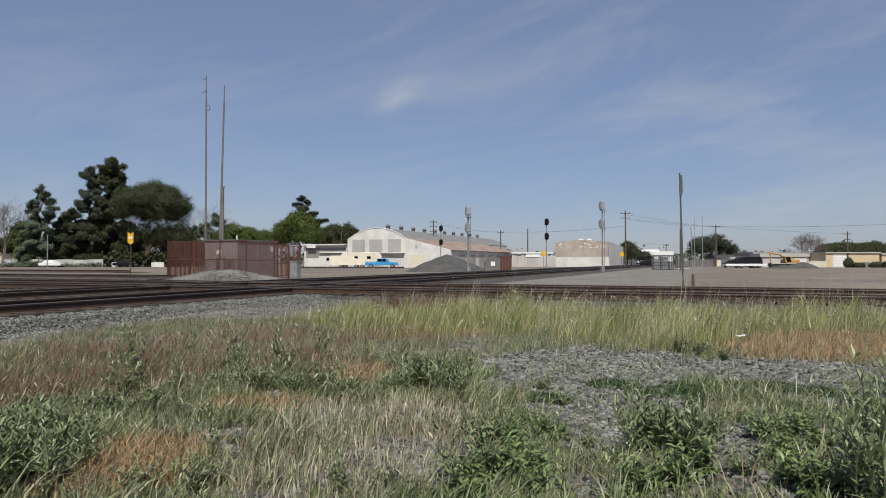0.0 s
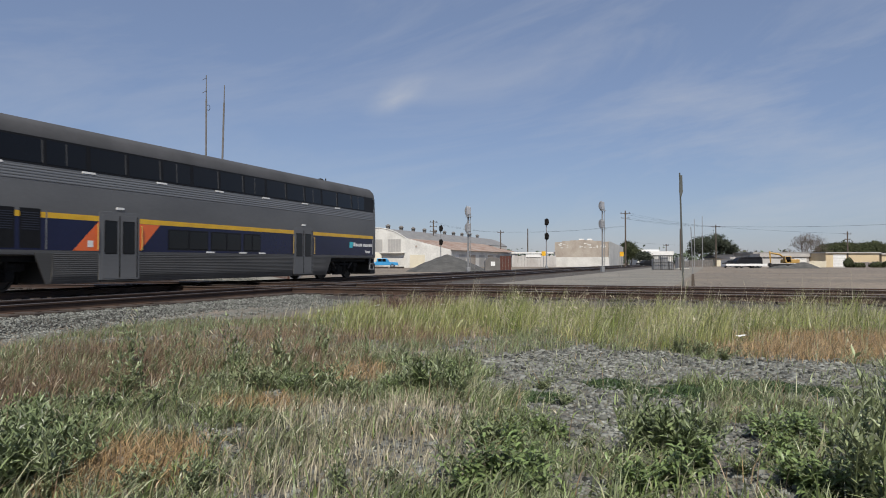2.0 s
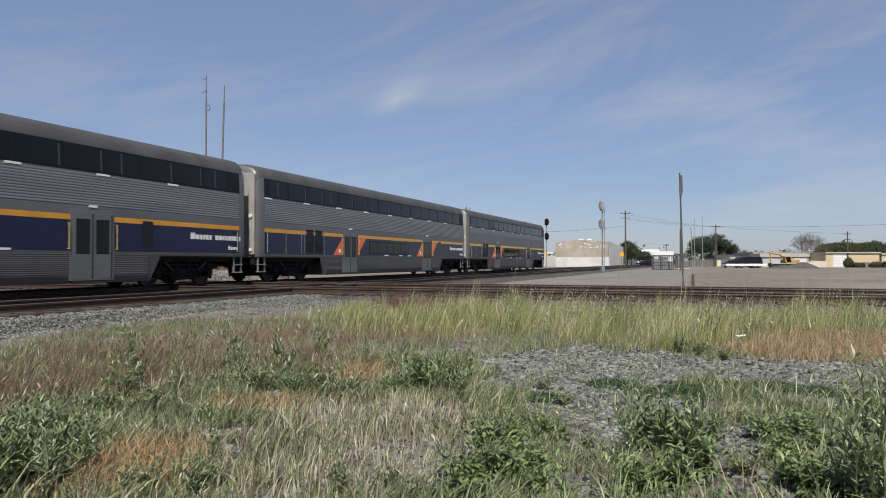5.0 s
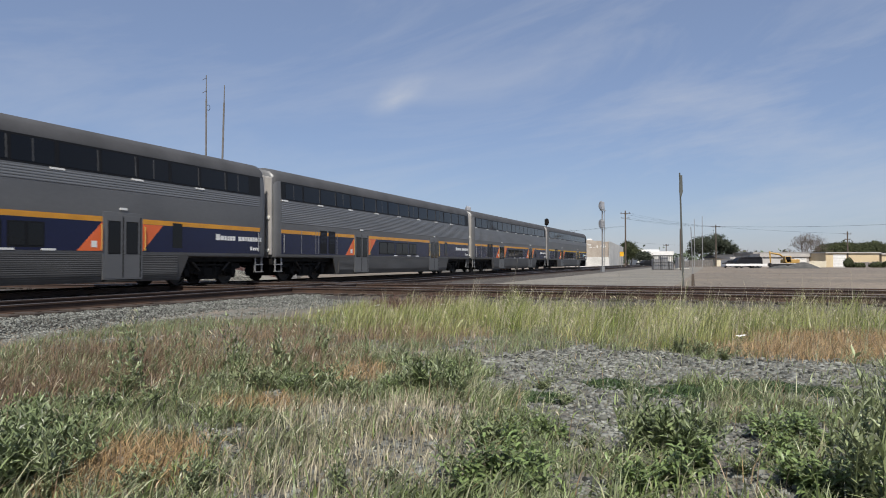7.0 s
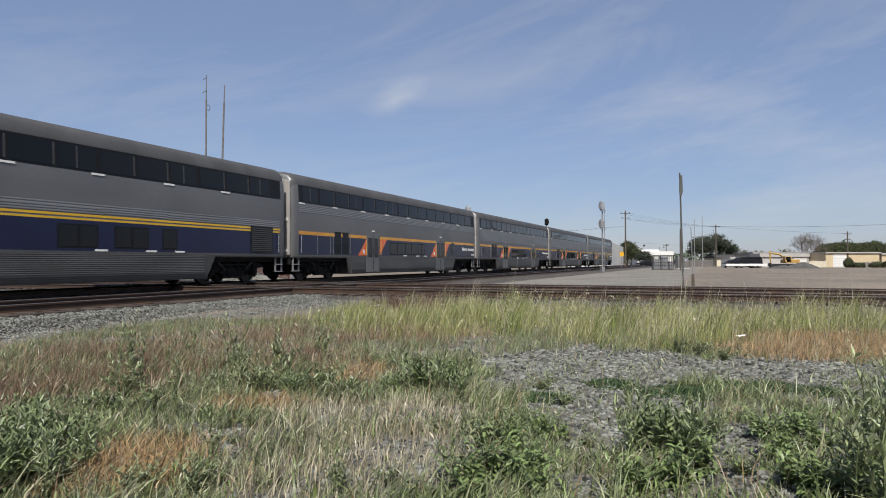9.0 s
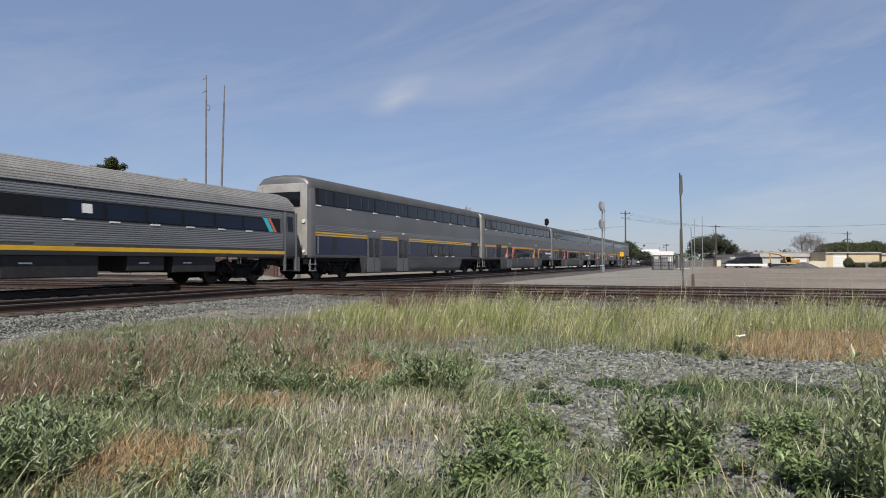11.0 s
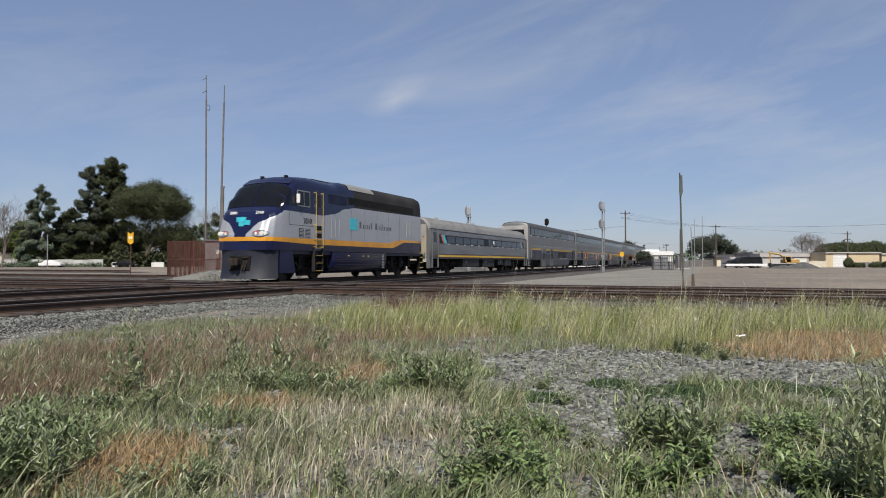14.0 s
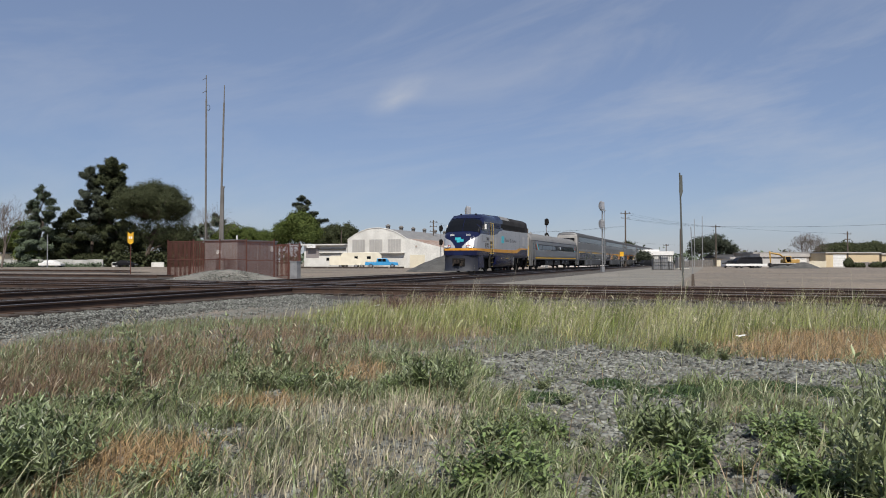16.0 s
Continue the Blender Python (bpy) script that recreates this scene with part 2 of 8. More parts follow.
    "stone_dark": mat("dark_ballast_stone", (0.105, 0.092, 0.082), (0.06, 0.051, 0.045), rough=0.9, scale=2, fine=40, island=0.4),
    "grass": leaf_mat("green_grass", (0.15, 0.175, 0.045), (0.20, 0.195, 0.07)),
    "grass_dry": leaf_mat("dry_grass", (0.43, 0.275, 0.125), (0.50, 0.36, 0.195)),
    "grass_brown": leaf_mat("reddish_seed_grass", (0.27, 0.18, 0.115), (0.32, 0.24, 0.145)),
    "seed_red": leaf_mat("red_brown_seed_haze", (0.215, 0.145, 0.098), (0.27, 0.19, 0.13), rough=0.7, spec=0.2),
    "grass_fresh": leaf_mat("fresh_grass", (0.18, 0.225, 0.055), (0.13, 0.17, 0.045), tone=0.82),
    "weed": leaf_mat("grey_green_weed", (0.275, 0.315, 0.155), (0.205, 0.245, 0.112)),
    "weed_lance": leaf_mat("long_weed_leaf", (0.215, 0.265, 0.115), (0.155, 0.20, 0.085), spec=0.6),
    "weed_broad": leaf_mat("broad_weed_leaf", (0.215, 0.285, 0.105), (0.15, 0.21, 0.075), spec=0.4),
    "weed_bright": leaf_mat("bright_weed", (0.225, 0.29, 0.10), (0.17, 0.225, 0.078)),
    "clover": leaf_mat("low_clover", (0.075, 0.125, 0.05), (0.10, 0.15, 0.065), spec=0.2),
    "seed": leaf_mat("pale_seed_head", (0.58, 0.52, 0.38), (0.47, 0.41, 0.28)),
}


# ---- mesh helpers ----
class Geo:
    """Gathers corners and faces for one mesh."""

    def __init__(self):
        self.v, self.f, self.mi = [], [], []

    def poly(self, pts, faces, mi=0):
        n = len(self.v)
        self.v += [tuple(p) for p in pts]
        self.f += [tuple(n + i for i in f) for f in faces]
        self.mi += [mi] * len(faces)
        return self

    def box(self, x0, x1, y0, y1, z0, z1, mi=0, m=None):
        p = [Vector((x, y, z)) for x in (x0, x1) for y in (y0, y1) for z in (z0, z1)]
        if m is not None:
            p = [m @ q for q in p]
        return self.poly(p, [(0, 1, 3, 2), (4, 6, 7, 5), (0, 4, 5, 1), (2, 3, 7, 6), (0, 2, 6, 4), (1, 5, 7, 3)], mi)

    def tube(self, a, b, r0, r1=None, n=8, mi=0, caps=True):
        a, b = Vector(a), Vector(b)
        r1 = r0 if r1 is None else r1
        q = (b - a).to_track_quat("Z", "Y")
        ring = [Vector((math.cos(k * math.tau / n), math.sin(k * math.tau / n), 0)) for k in range(n)]
        pts = [a + q @ (r0 * c) for c in ring] + [b + q @ (r1 * c) for c in ring]
        faces = [(k, (k + 1) % n, n + (k + 1) % n, n + k) for k in range(n)]
        if caps:
            faces += [tuple(range(n))[::-1], tuple(range(n, 2 * n))]
        return self.poly(pts, faces, mi)

    def sweep(self, sections, mi=0, closed=True, caps=True):
        """Rows of equal length joined one to the next."""
        n, k = len(sections[0]), len(sections)
        faces = []
        for i in range(k - 1):
            for j in range(n if closed else n - 1):
                a, b = i * n + j, i * n + (j + 1) % n
                faces.append((a, b, b + n, a + n))
        if caps and closed:
            faces += [tuple(range(n))[::-1], tuple(range((k - 1) * n, k * n))]
        return self.poly([p for s in sections for p in s], faces, mi)

    def lathe(self, centre, rings, n=12, mi=0):
        c = Vector(centre)
        return self.sweep([[c + Vector((r * math.cos(k * math.tau / n), r * math.sin(k * math.tau / n), z)) for k in range(n)] for r, z in rings], mi)

    def mesh(self, name, mats, bevel=0.0, smooth=False):
        me = bpy.data.meshes.new(name)
        me.from_pydata(self.v, [], self.f)
        for m in mats if isinstance(mats, (list, tuple)) else [mats]:
            me.materials.append(m)
        me.polygons.foreach_set("material_index", self.mi)
        bm = bmesh.new()
        bm.from_mesh(me)
        bmesh.ops.recalc_face_normals(bm, faces=bm.faces)
        if bevel:
            es = [e for e in bm.edges if len(e.link_faces) == 2 and e.calc_face_angle(0) > 0.6]
            bmesh.ops.bevel(bm, geom=es, offset=bevel, segments=2, profile=0.5, affect="EDGES", clamp_overlap=True)
        bm.to_mesh(me)
        bm.free()
        if smooth:
            me.polygons.foreach_set("use_smooth", [True] * len(me.polygons))
            me.set_sharp_from_angle(angle=radians(38))
        me.update()
        return me


def part(name, geo, material, parent, label="", bevel=0.0, smooth=False):
    ob = new(name, geo.mesh(name, material, bevel, smooth))
    ob.parent = parent
    return tagged(ob, label)


def thing(name, label, category, m=None, group="", kind="", geo=None, material=None, bevel=0.0, smooth=False):
    ob = new(name, geo.mesh(name, material, bevel, smooth) if geo else None)
    if m is not None:
        ob.matrix_basis = m
    return tagged(ob, label, category, group, kind)


def at(s, p, z=0.0, turn=0.0):
    """A pose s metres along the main line and p metres out from the camera, facing along the line."""
    q = DIR * s + OUT * p
    return pose(q.x, q.y, z, 0, 0, 90 - math.degrees(TH) + turn)


def ground_at(px, dist, z=0.0):
    """The place on bearing px (a slope from the camera's axis) at that depth."""
    return Vector((px * dist, dist, z))


def bearing(x):
    return (x - 784) / 1235.0


# ---- ground, tracks ----
MAIN_P, NEAR_P = 19.07, 13.9            # centre lines of the two main tracks, out from the camera
CROSS_A, CROSS_B = 25.2, 20.7           # crossing tracks, along the line from the camera's foot point


def build_ground():
    g = Geo()
    # one sheet, finer near the camera, gently uneven
    xs = sorted({-3000, -1200, -500, -200, -100, -60, *range(-40, 41, 2), *[k * 0.5 for k in range(-28, 29)], 60, 100, 200, 500, 1200, 3000})
    ys = sorted({-3000, -600, -100, -30, *range(-10, 41, 2), *[k * 0.5 for k in range(-8, 41)], 50, 70, 100, 150, 220, 400, 900, 3000})
    pts = []
    for y in ys:
        for x in xs:
            near = True if abs(x) < 41 and -11 < y < 18 else False
            pts.append((x, y, 0.05 * noise.noise(Vector((x * 0.3, y * 0.3, 0))) if near else 0.0))
    w = len(xs)
    g.poly(pts, [(j * w + i, j * w + i + 1, (j + 1) * w + i + 1, (j + 1) * w + i) for j in range(len(ys) - 1) for i in range(w - 1)])
    ob = thing("ground", "flat dusty brown yard dirt with gravelly weedy soil", "ground", kind="structure", geo=g, material=[MAT["dirt"], MAT["soil"]], smooth=True)
    for f in ob.data.polygons:
        c = f.center
        if abs(c.x) < 30 and -12 < c.y < 24 and OUT.dot(c) < 10.5 and DIR.dot(c) < 18:
            f.material_index = 1
    return ob


def strip(name, label, along, off, half, z, material, s0, s1, foot=0.5, along_main=True):
    """A ballast bed: flat top, sloping shoulders."""
    g = Geo()
    n = 60
    secs = []
    for i in range(n + 1):
        s = s0 + (s1 - s0) * i / n
        row = []
        for q, zz in ((-half - foot, -0.02), (-half, z), (half, z), (half + foot, -0.02)):
            o = off + q + 0.12 * noise.noise(Vector((s * 0.4, q, off)))
            v = DIR * s + OUT * o if along_main else DIR * o + OUT * s
            row.append((v.x, v.y, zz))
        secs.append(row)
    g.sweep(secs, closed=False)
    return thing(name, label, "ballast bed", kind="structure", geo=g, material=material)


def rail_profile():
    half = [(0.0, 0.0), (0.070, 0.0), (0.070, 0.012), (0.012, 0.03), (0.010, 0.125), (0.034, 0.14), (0.036, 0.172), (0.028, 0.18)]
    return [(y, z) for y, z in half[1:]] + [(-y, z) for y, z in half[:0:-1]]


def rail_ob(parent, off, length, gap=()):
    g = Geo()
    prof = rail_profile()
    g.sweep([[(x, off + y, RAIL - 0.18 + z) for y, z in prof] for x in (-length / 2, length / 2)])
    ob = part("rail", g, [MAT["rail_side"], MAT["rail_top"]], parent)
    for f in ob.data.polygons:
        if f.normal.z > 0.5 and f.center.z > RAIL - 0.03:
            f.material_index = 1
    return ob


def build_track(name, label, m, length, ties_from, ties_to):
    t = thing(name, label, "railway track", m, kind="structure")
    for off in (-0.755, 0.755):
        rail_ob(t, off, length)
    return t


def place_ties(track, a, b, me_list, skip, zero):
    x, k = a, 0
    while x < b:
        if any(abs(x + zero - c) < 1.45 for c in skip):
            x += 0.53
            continue
        ob = new("tie", me_list[k % len(me_list)])
        ob.parent = track
        ob.matrix_basis = pose(x + random.uniform(-0.04, 0.04), random.uniform(-0.06, 0.06), -0.001, 0, random.uniform(-.3, .3), random.uniform(-1.5, 1.5))
        x, k = x + 0.53, k + 1


ground = build_ground()
strip("ballast_main", "grey crushed stone ballast under the far main track", 0, MAIN_P, 2.2, 0.09, MAT["ballast_dirty"], -40, 420, 0.6)
strip("ballast_near", "grey crushed stone ballast under the near main track", 0, NEAR_P, 2.2, 0.085, MAT["ballast_dirty"], -40, 420, 1.2)
strip("ballast_cross", "dark oily ballast under the crossing tracks", 0, CROSS_A, 2.0, 0.08, MAT["ballast_dirty"], -140, 160, 0.6, False)
strip("ballast_cross", "dark oily ballast under the crossing tracks", 0, CROSS_B, 2.0, 0.075, MAT["ballast_dirty"], -140, 160, 0.6, False)
track_main = build_track("track_main", "far main track with dark rusty rails", at(150, MAIN_P), 420, -30, 60)
track_near = build_track("track_near", "near main track with dark rusty rails", at(150, NEAR_P), 420, -30, 60)
track_cross_1 = build_track("track_cross_1", "crossing track with dark rusty rails", at(CROSS_A, 10, 0, 90), 300, -30, 60)
track_cross_2 = build_track("track_cross_2", "nearer crossing track with dark rusty rails", at(CROSS_B, 10, 0, 90), 300, -30, 60)
# a disused siding ending at the fence, and a gravel apron beside the line
strip("ballast_siding", "dark dirty ballast under the siding", 0, 36.6, 2.4, 0.06, MAT["ballast_dirty"], 33, 110, 0.8, False)
track_siding = build_track("track_siding", "short siding with dark rusty rails", at(36.6, 71, -0.03, 90), 74, 0, 0)
strip("ballast_siding", "dark dirty ballast under the far siding", 0, 55.6, 2.2, 0.06, MAT["ballast_dirty"], 56, 150, 0.8, False)
track_siding_far = build_track("track_siding_far", "far siding with dark rusty rails", at(55.6, 103, -0.03, 90), 92, 0, 0)
strip("gravel_apron", "grey gravel service strip beside the near track", 0, 6.3, 4.2, 0.012, MAT["apron"], 29.5, 150, 0.9)


# ---- train ----
CAR = 25.9                              # carriage as drawn
PITCH = 26.44                           # carriage over couplers as it runs

TWIN = {}
WHOLE = {"lettering", "number_bar", "roof_ribs", "coupler", "bogie", "wheelset", "emblem", "tank_vent", "rear_handrail", "step_edge", "end_wall", "body", "skirt", "pilot", "air_hose", "gangway", "rear_coupler", "headlight", "painted_mark"}


def tpart(name, geo, material, parent, label="", bevel=0.0, smooth=False):
    """Like part(), but pieces of the mesh that stand apart become objects of their own."""
    if name in ("wheelset", "bogie", "body"):
        return part(name, geo, material, parent, label, bevel, smooth)
    root = list(range(len(geo.v)))

    def find(i):
        while root[i] != i:
            root[i] = root[root[i]]
            i = root[i]
        return i

    for f in geo.f:
        for i in f[1:]:
            root[find(i)] = find(f[0])
    isl = {}
    for k, f in enumerate(geo.f):
        isl.setdefault(find(f[0]), []).append(k)
    groups = []
    for fs in isl.values():
        pts = np.array([geo.v[i] for k in fs for i in geo.f[k]])
        groups.append([pts.min(0) - 0.03, pts.max(0) + 0.03, fs])
    if name in WHOLE:
        both = [[g for g in groups if (g[0][1] + g[1][1]) * sg > 0.3] for sg in (-1, 1)]
        if all(both) and len(both[0]) + len(both[1]) == len(groups) and name not in ("coupler", "headlight", "rear_coupler", "gangway"):
            groups = [[None, None, [k for g in b for k in g[2]]] for b in both]
        else:
            groups = [[None, None, list(range(len(geo.f)))]]
    else:
        again = True
        while again:
            again = False
            for a in range(len(groups)):
                for b in range(a + 1, len(groups)):
                    if (groups[a][0] <= groups[b][1]).all() and (groups[b][0] <= groups[a][1]).all():
                        groups[a] = [np.minimum(groups[a][0], groups[b][0]), np.maximum(groups[a][1], groups[b][1]), groups[a][2] + groups[b][2]]
                        del groups[b]
                        again = True
                        break
                if again:
                    break
    made = []
    for _, _, fs in groups:
        q = Geo()
        ids = sorted({i for k in fs for i in geo.f[k]})
        at_ = {i: n for n, i in enumerate(ids)}
        q.v = [geo.v[i] for i in ids]
        q.f = [tuple(at_[i] for i in geo.f[k]) for k in fs]
        q.mi = [geo.mi[k] for k in fs]
        side = 1 if sum(v[1] for v in q.v) > 0 else -1
        ob = part(name, q, material, TWIN.get((parent.name, side), parent), label, bevel, smooth)
        if name in ("lettering", "number_bar"):
            tagged(ob, kind="stuff")
        made.append((side, ob))
    for side, ob in made:
        for s2, o2 in made:
            TWIN.setdefault((ob.name, s2), o2)
    return made[0][1]



def run(t):
    """Way of the train's leading end along the line, at an even pace."""
    return 118.04 + 13.83 * (t - 8)


def mirrored(h):
    return [(-y, z) for y, z in h] + [(y, z) for y, z in h[-2::-1]]


def side_y(h, z):
    """Half width of a profile at the height z."""
    for (y0, z0), (y1, z1) in zip(h, h[1:]):
        if z0 <= z <= z1:
            return y0 + (y1 - y0) * (z - z0) / (z1 - z0)
    return h[-1][0]


def panel(h, x0, x1, z0, z1, out=0.006, thick=0.03, sides=(-1, 1), slant=0.0):
    """A sheet that lies on the side of the profile h; slant shifts its top along x."""
    g = Geo()
    for sg in sides:
        a, b = side_y(h, z0) + out, side_y(h, z1) + out
        pts = []
        for d in (0, -thick):
            pts += [(x0, sg * (a + d), z0), (x1, sg * (a + d), z0), (x1 + slant, sg * (b + d), z1), (x0 + slant, sg * (b + d), z1)]
        g.poly(pts, [(0, 1, 2, 3), (7, 6, 5, 4), (0, 4, 5, 1), (1, 5, 6, 2), (2, 6, 7, 3), (3, 7, 4, 0)])
    return g


def corrugation(h, x0, x1, z0, z1, pitch=0.075, depth=0.009):
    """Rolled ribs along the side."""
    g = Geo()
    n = max(1, int((z1 - z0) / pitch))
    for sg in (-1, 1):
        row = []
        for i in range(n):
            z = z0 + (z1 - z0) * i / n
            step = (z1 - z0) / n
            y = side_y(h, z)
            row += [(y + 0.002, z), (y + depth, z + step * 0.2), (y + depth, z + step * 0.55), (y + 0.002, z + step * 0.75)]
        g.sweep([[(x, sg * y, z) for y, z in row] for x in (x0, x1)], closed=False)
    return g


WHEELS = []


def wheelset(parent, x, r=0.47):
    g = Geo()
    for sg in (-1, 1):
        rings = [(0.09, -0.09), (0.16, -0.09), (0.17, -0.03), (r - 0.08, -0.02), (r - 0.07, -0.065), (r, -0.06), (r + 0.005, 0.05), (r + 0.03, 0.06), (r + 0.03, 0.075), (0.09, 0.075)]
        n = 20
        g.sweep([[(a * math.cos(k * math.tau / n), sg * (0.755 - b), a * math.sin(k * math.tau / n)) for k in range(n)] for a, b in rings])
    g.tube((0, -1.0, 0), (0, 1.0, 0), 0.08, n=10)
    ob = tpart("wheelset", g, MAT["wheel"], parent, smooth=True)
    ob.matrix_basis = pose(x, 0, r)
    WHEELS.append((ob, x, r))
    return ob


def bogie(parent, xc, base=2.6, tone="gear"):
    """A passenger truck: cast side frames with drop centre, springs, axle boxes, cross beam."""
    g = Geo()
    hb = base / 2
    for sg in (-1, 1):
        y0, y1 = sg * 1.0, sg * 1.14
        prof = [(-hb - 0.55, 0.62), (-hb - 0.5, 0.80), (-hb + 0.25, 0.86), (-0.75, 0.70), (-0.3, 0.62), (0.3, 0.62), (0.75, 0.70), (hb - 0.25, 0.86), (hb + 0.5, 0.80), (hb + 0.55, 0.62),
                (hb + 0.2, 0.56), (0.8, 0.42), (0.35, 0.30), (-0.35, 0.30), (-0.8, 0.42), (-hb - 0.2, 0.56)]
        g.sweep([[(x, y, z) for x, z in prof] for y in (y0, y1)])
        for k in (-1, 1):
            g.box(k * hb - 0.17, k * hb + 0.17, y0 - 0.02 * sg, y1 + 0.05 * sg, 0.30, 0.62)
            g.tube((k * hb, y1 + 0.05 * sg, 0.46), (k * hb, y1 + 0.11 * sg, 0.46), 0.13, n=12)
            g.tube((k * 0.3, sg * 1.09, 0.34), (k * 0.3, sg * 1.09, 0.95), 0.11, n=10)
            g.tube((k * hb - k * 0.45, sg * 1.16, 0.40), (k * hb - k * 0.75, sg * 1.16, 0.85), 0.04, n=6)
            g.box(k * (hb + 0.52) - 0.05, k * (hb + 0.52) + 0.05, sg * 0.70, sg * 0.84, 0.22, 0.60)
        g.box(-0.9, 0.9, sg * 1.145, sg * 1.20, 0.70, 0.78)
        g.box(-0.55, 0.55, sg * 0.98, sg * 1.12, 0.20, 0.42)
        for k in (-1, 1):
            g.box(k * (hb - 0.62) - 0.10, k * (hb - 0.62) + 0.10, sg * 0.68, sg * 0.95, 0.22, 0.72)
            g.tube((k * (hb + 0.2), sg * 1.20, 0.66), (k * 0.55, sg * 1.20, 0.52), 0.03, n=6)
            g.tube((k * (hb - 0.1), sg * 1.22, 0.30), (k * (hb - 0.1), sg * 1.22, 0.92), 0.045, n=8)
    g.box(-0.35, 0.35, -1.05, 1.05, 0.45, 0.75)
    g.box(-hb - 0.5, -hb - 0.4, -1.0, 1.0, 0.6, 0.74)
    g.box(hb + 0.4, hb + 0.5, -1.0, 1.0, 0.6, 0.74)
    b = tpart("bogie", g, MAT[tone], parent, "dusty black two-axle bogie", bevel=0.012)
    b.matrix_basis = pose(xc, 0, 0)
    for sg in (-1, 1):
        for k in (-1, 1):
            dm = Geo()
            dm.tube((k * 0.62, sg * 1.24, 0.52), (k * 0.98, sg * 1.24, 0.82), 0.035, n=8)
            dm.tube((k * 0.80, sg * 1.24, 0.67), (k * 1.04, sg * 1.24, 0.87), 0.05, n=8)
            part("damper", dm, MAT["wheel"], b, "dull steel damper strut", bevel=0.006)
    for k in (-1, 1):
        wheelset(b, k * hb)
    return b


def word_bars(widths, z0, height, x0, h, sides=(-1, 1)):
    """Plain bars in the place of lettering; starts at x0 and runs along x."""
    g = Geo()
    for sg in sides:
        x = x0
        for k, w in enumerate(widths):
            if w > 0:
                y = side_y(h, z0) + 0.009
                g.box(x, x + w, sg * (y - 0.02), sg * y, z0, z0 + height * (1.35 if k == 0 else 1.0))
            x += abs(w) + 0.035
    return g


CAR_H = [(1.47, 0.22), (1.535, 0.45), (1.545, 1.15), (1.545, 3.10), (1.53, 3.54), (1.49, 4.36), (1.43, 4.66), (1.22, 4.86), (0.75, 4.97), (0, 5.01)]


def door_leaf(t, h, x0, x1, z0, z1, glass0, sides):
    """A sliding door leaf with a rubber-edged window, for each side."""
    h = [(1.547, 0.0), (1.547, 3.1)]
    for sg in sides:
        d = tpart("door_leaf", panel(h, x0 + 0.015, x1 - 0.015, z0, z1, 0.014, 0.04, (sg,)), MAT["steel_flat"], t, bevel=0.006)
        m = 0.13
        tpart("rubber_edge", panel(h, x1 - 0.03, x1 + 0.012, z0 + 0.02, z1 - 0.02, 0.018, 0.03, (sg,)), MAT["black"], d)
        tpart("window_seal", panel(h, x0 + m - 0.025, x1 - m + 0.025, glass0 - 0.125, z1 - 0.175, 0.017, 0.012, (sg,)), MAT["black"], d, bevel=0.004)
        tpart("pane", panel(h, x0 + m, x1 - m, glass0 - 0.1, z1 - 0.2, 0.02, 0.012, (sg,)), MAT["glass"], d)


PANE_CACHE = {}


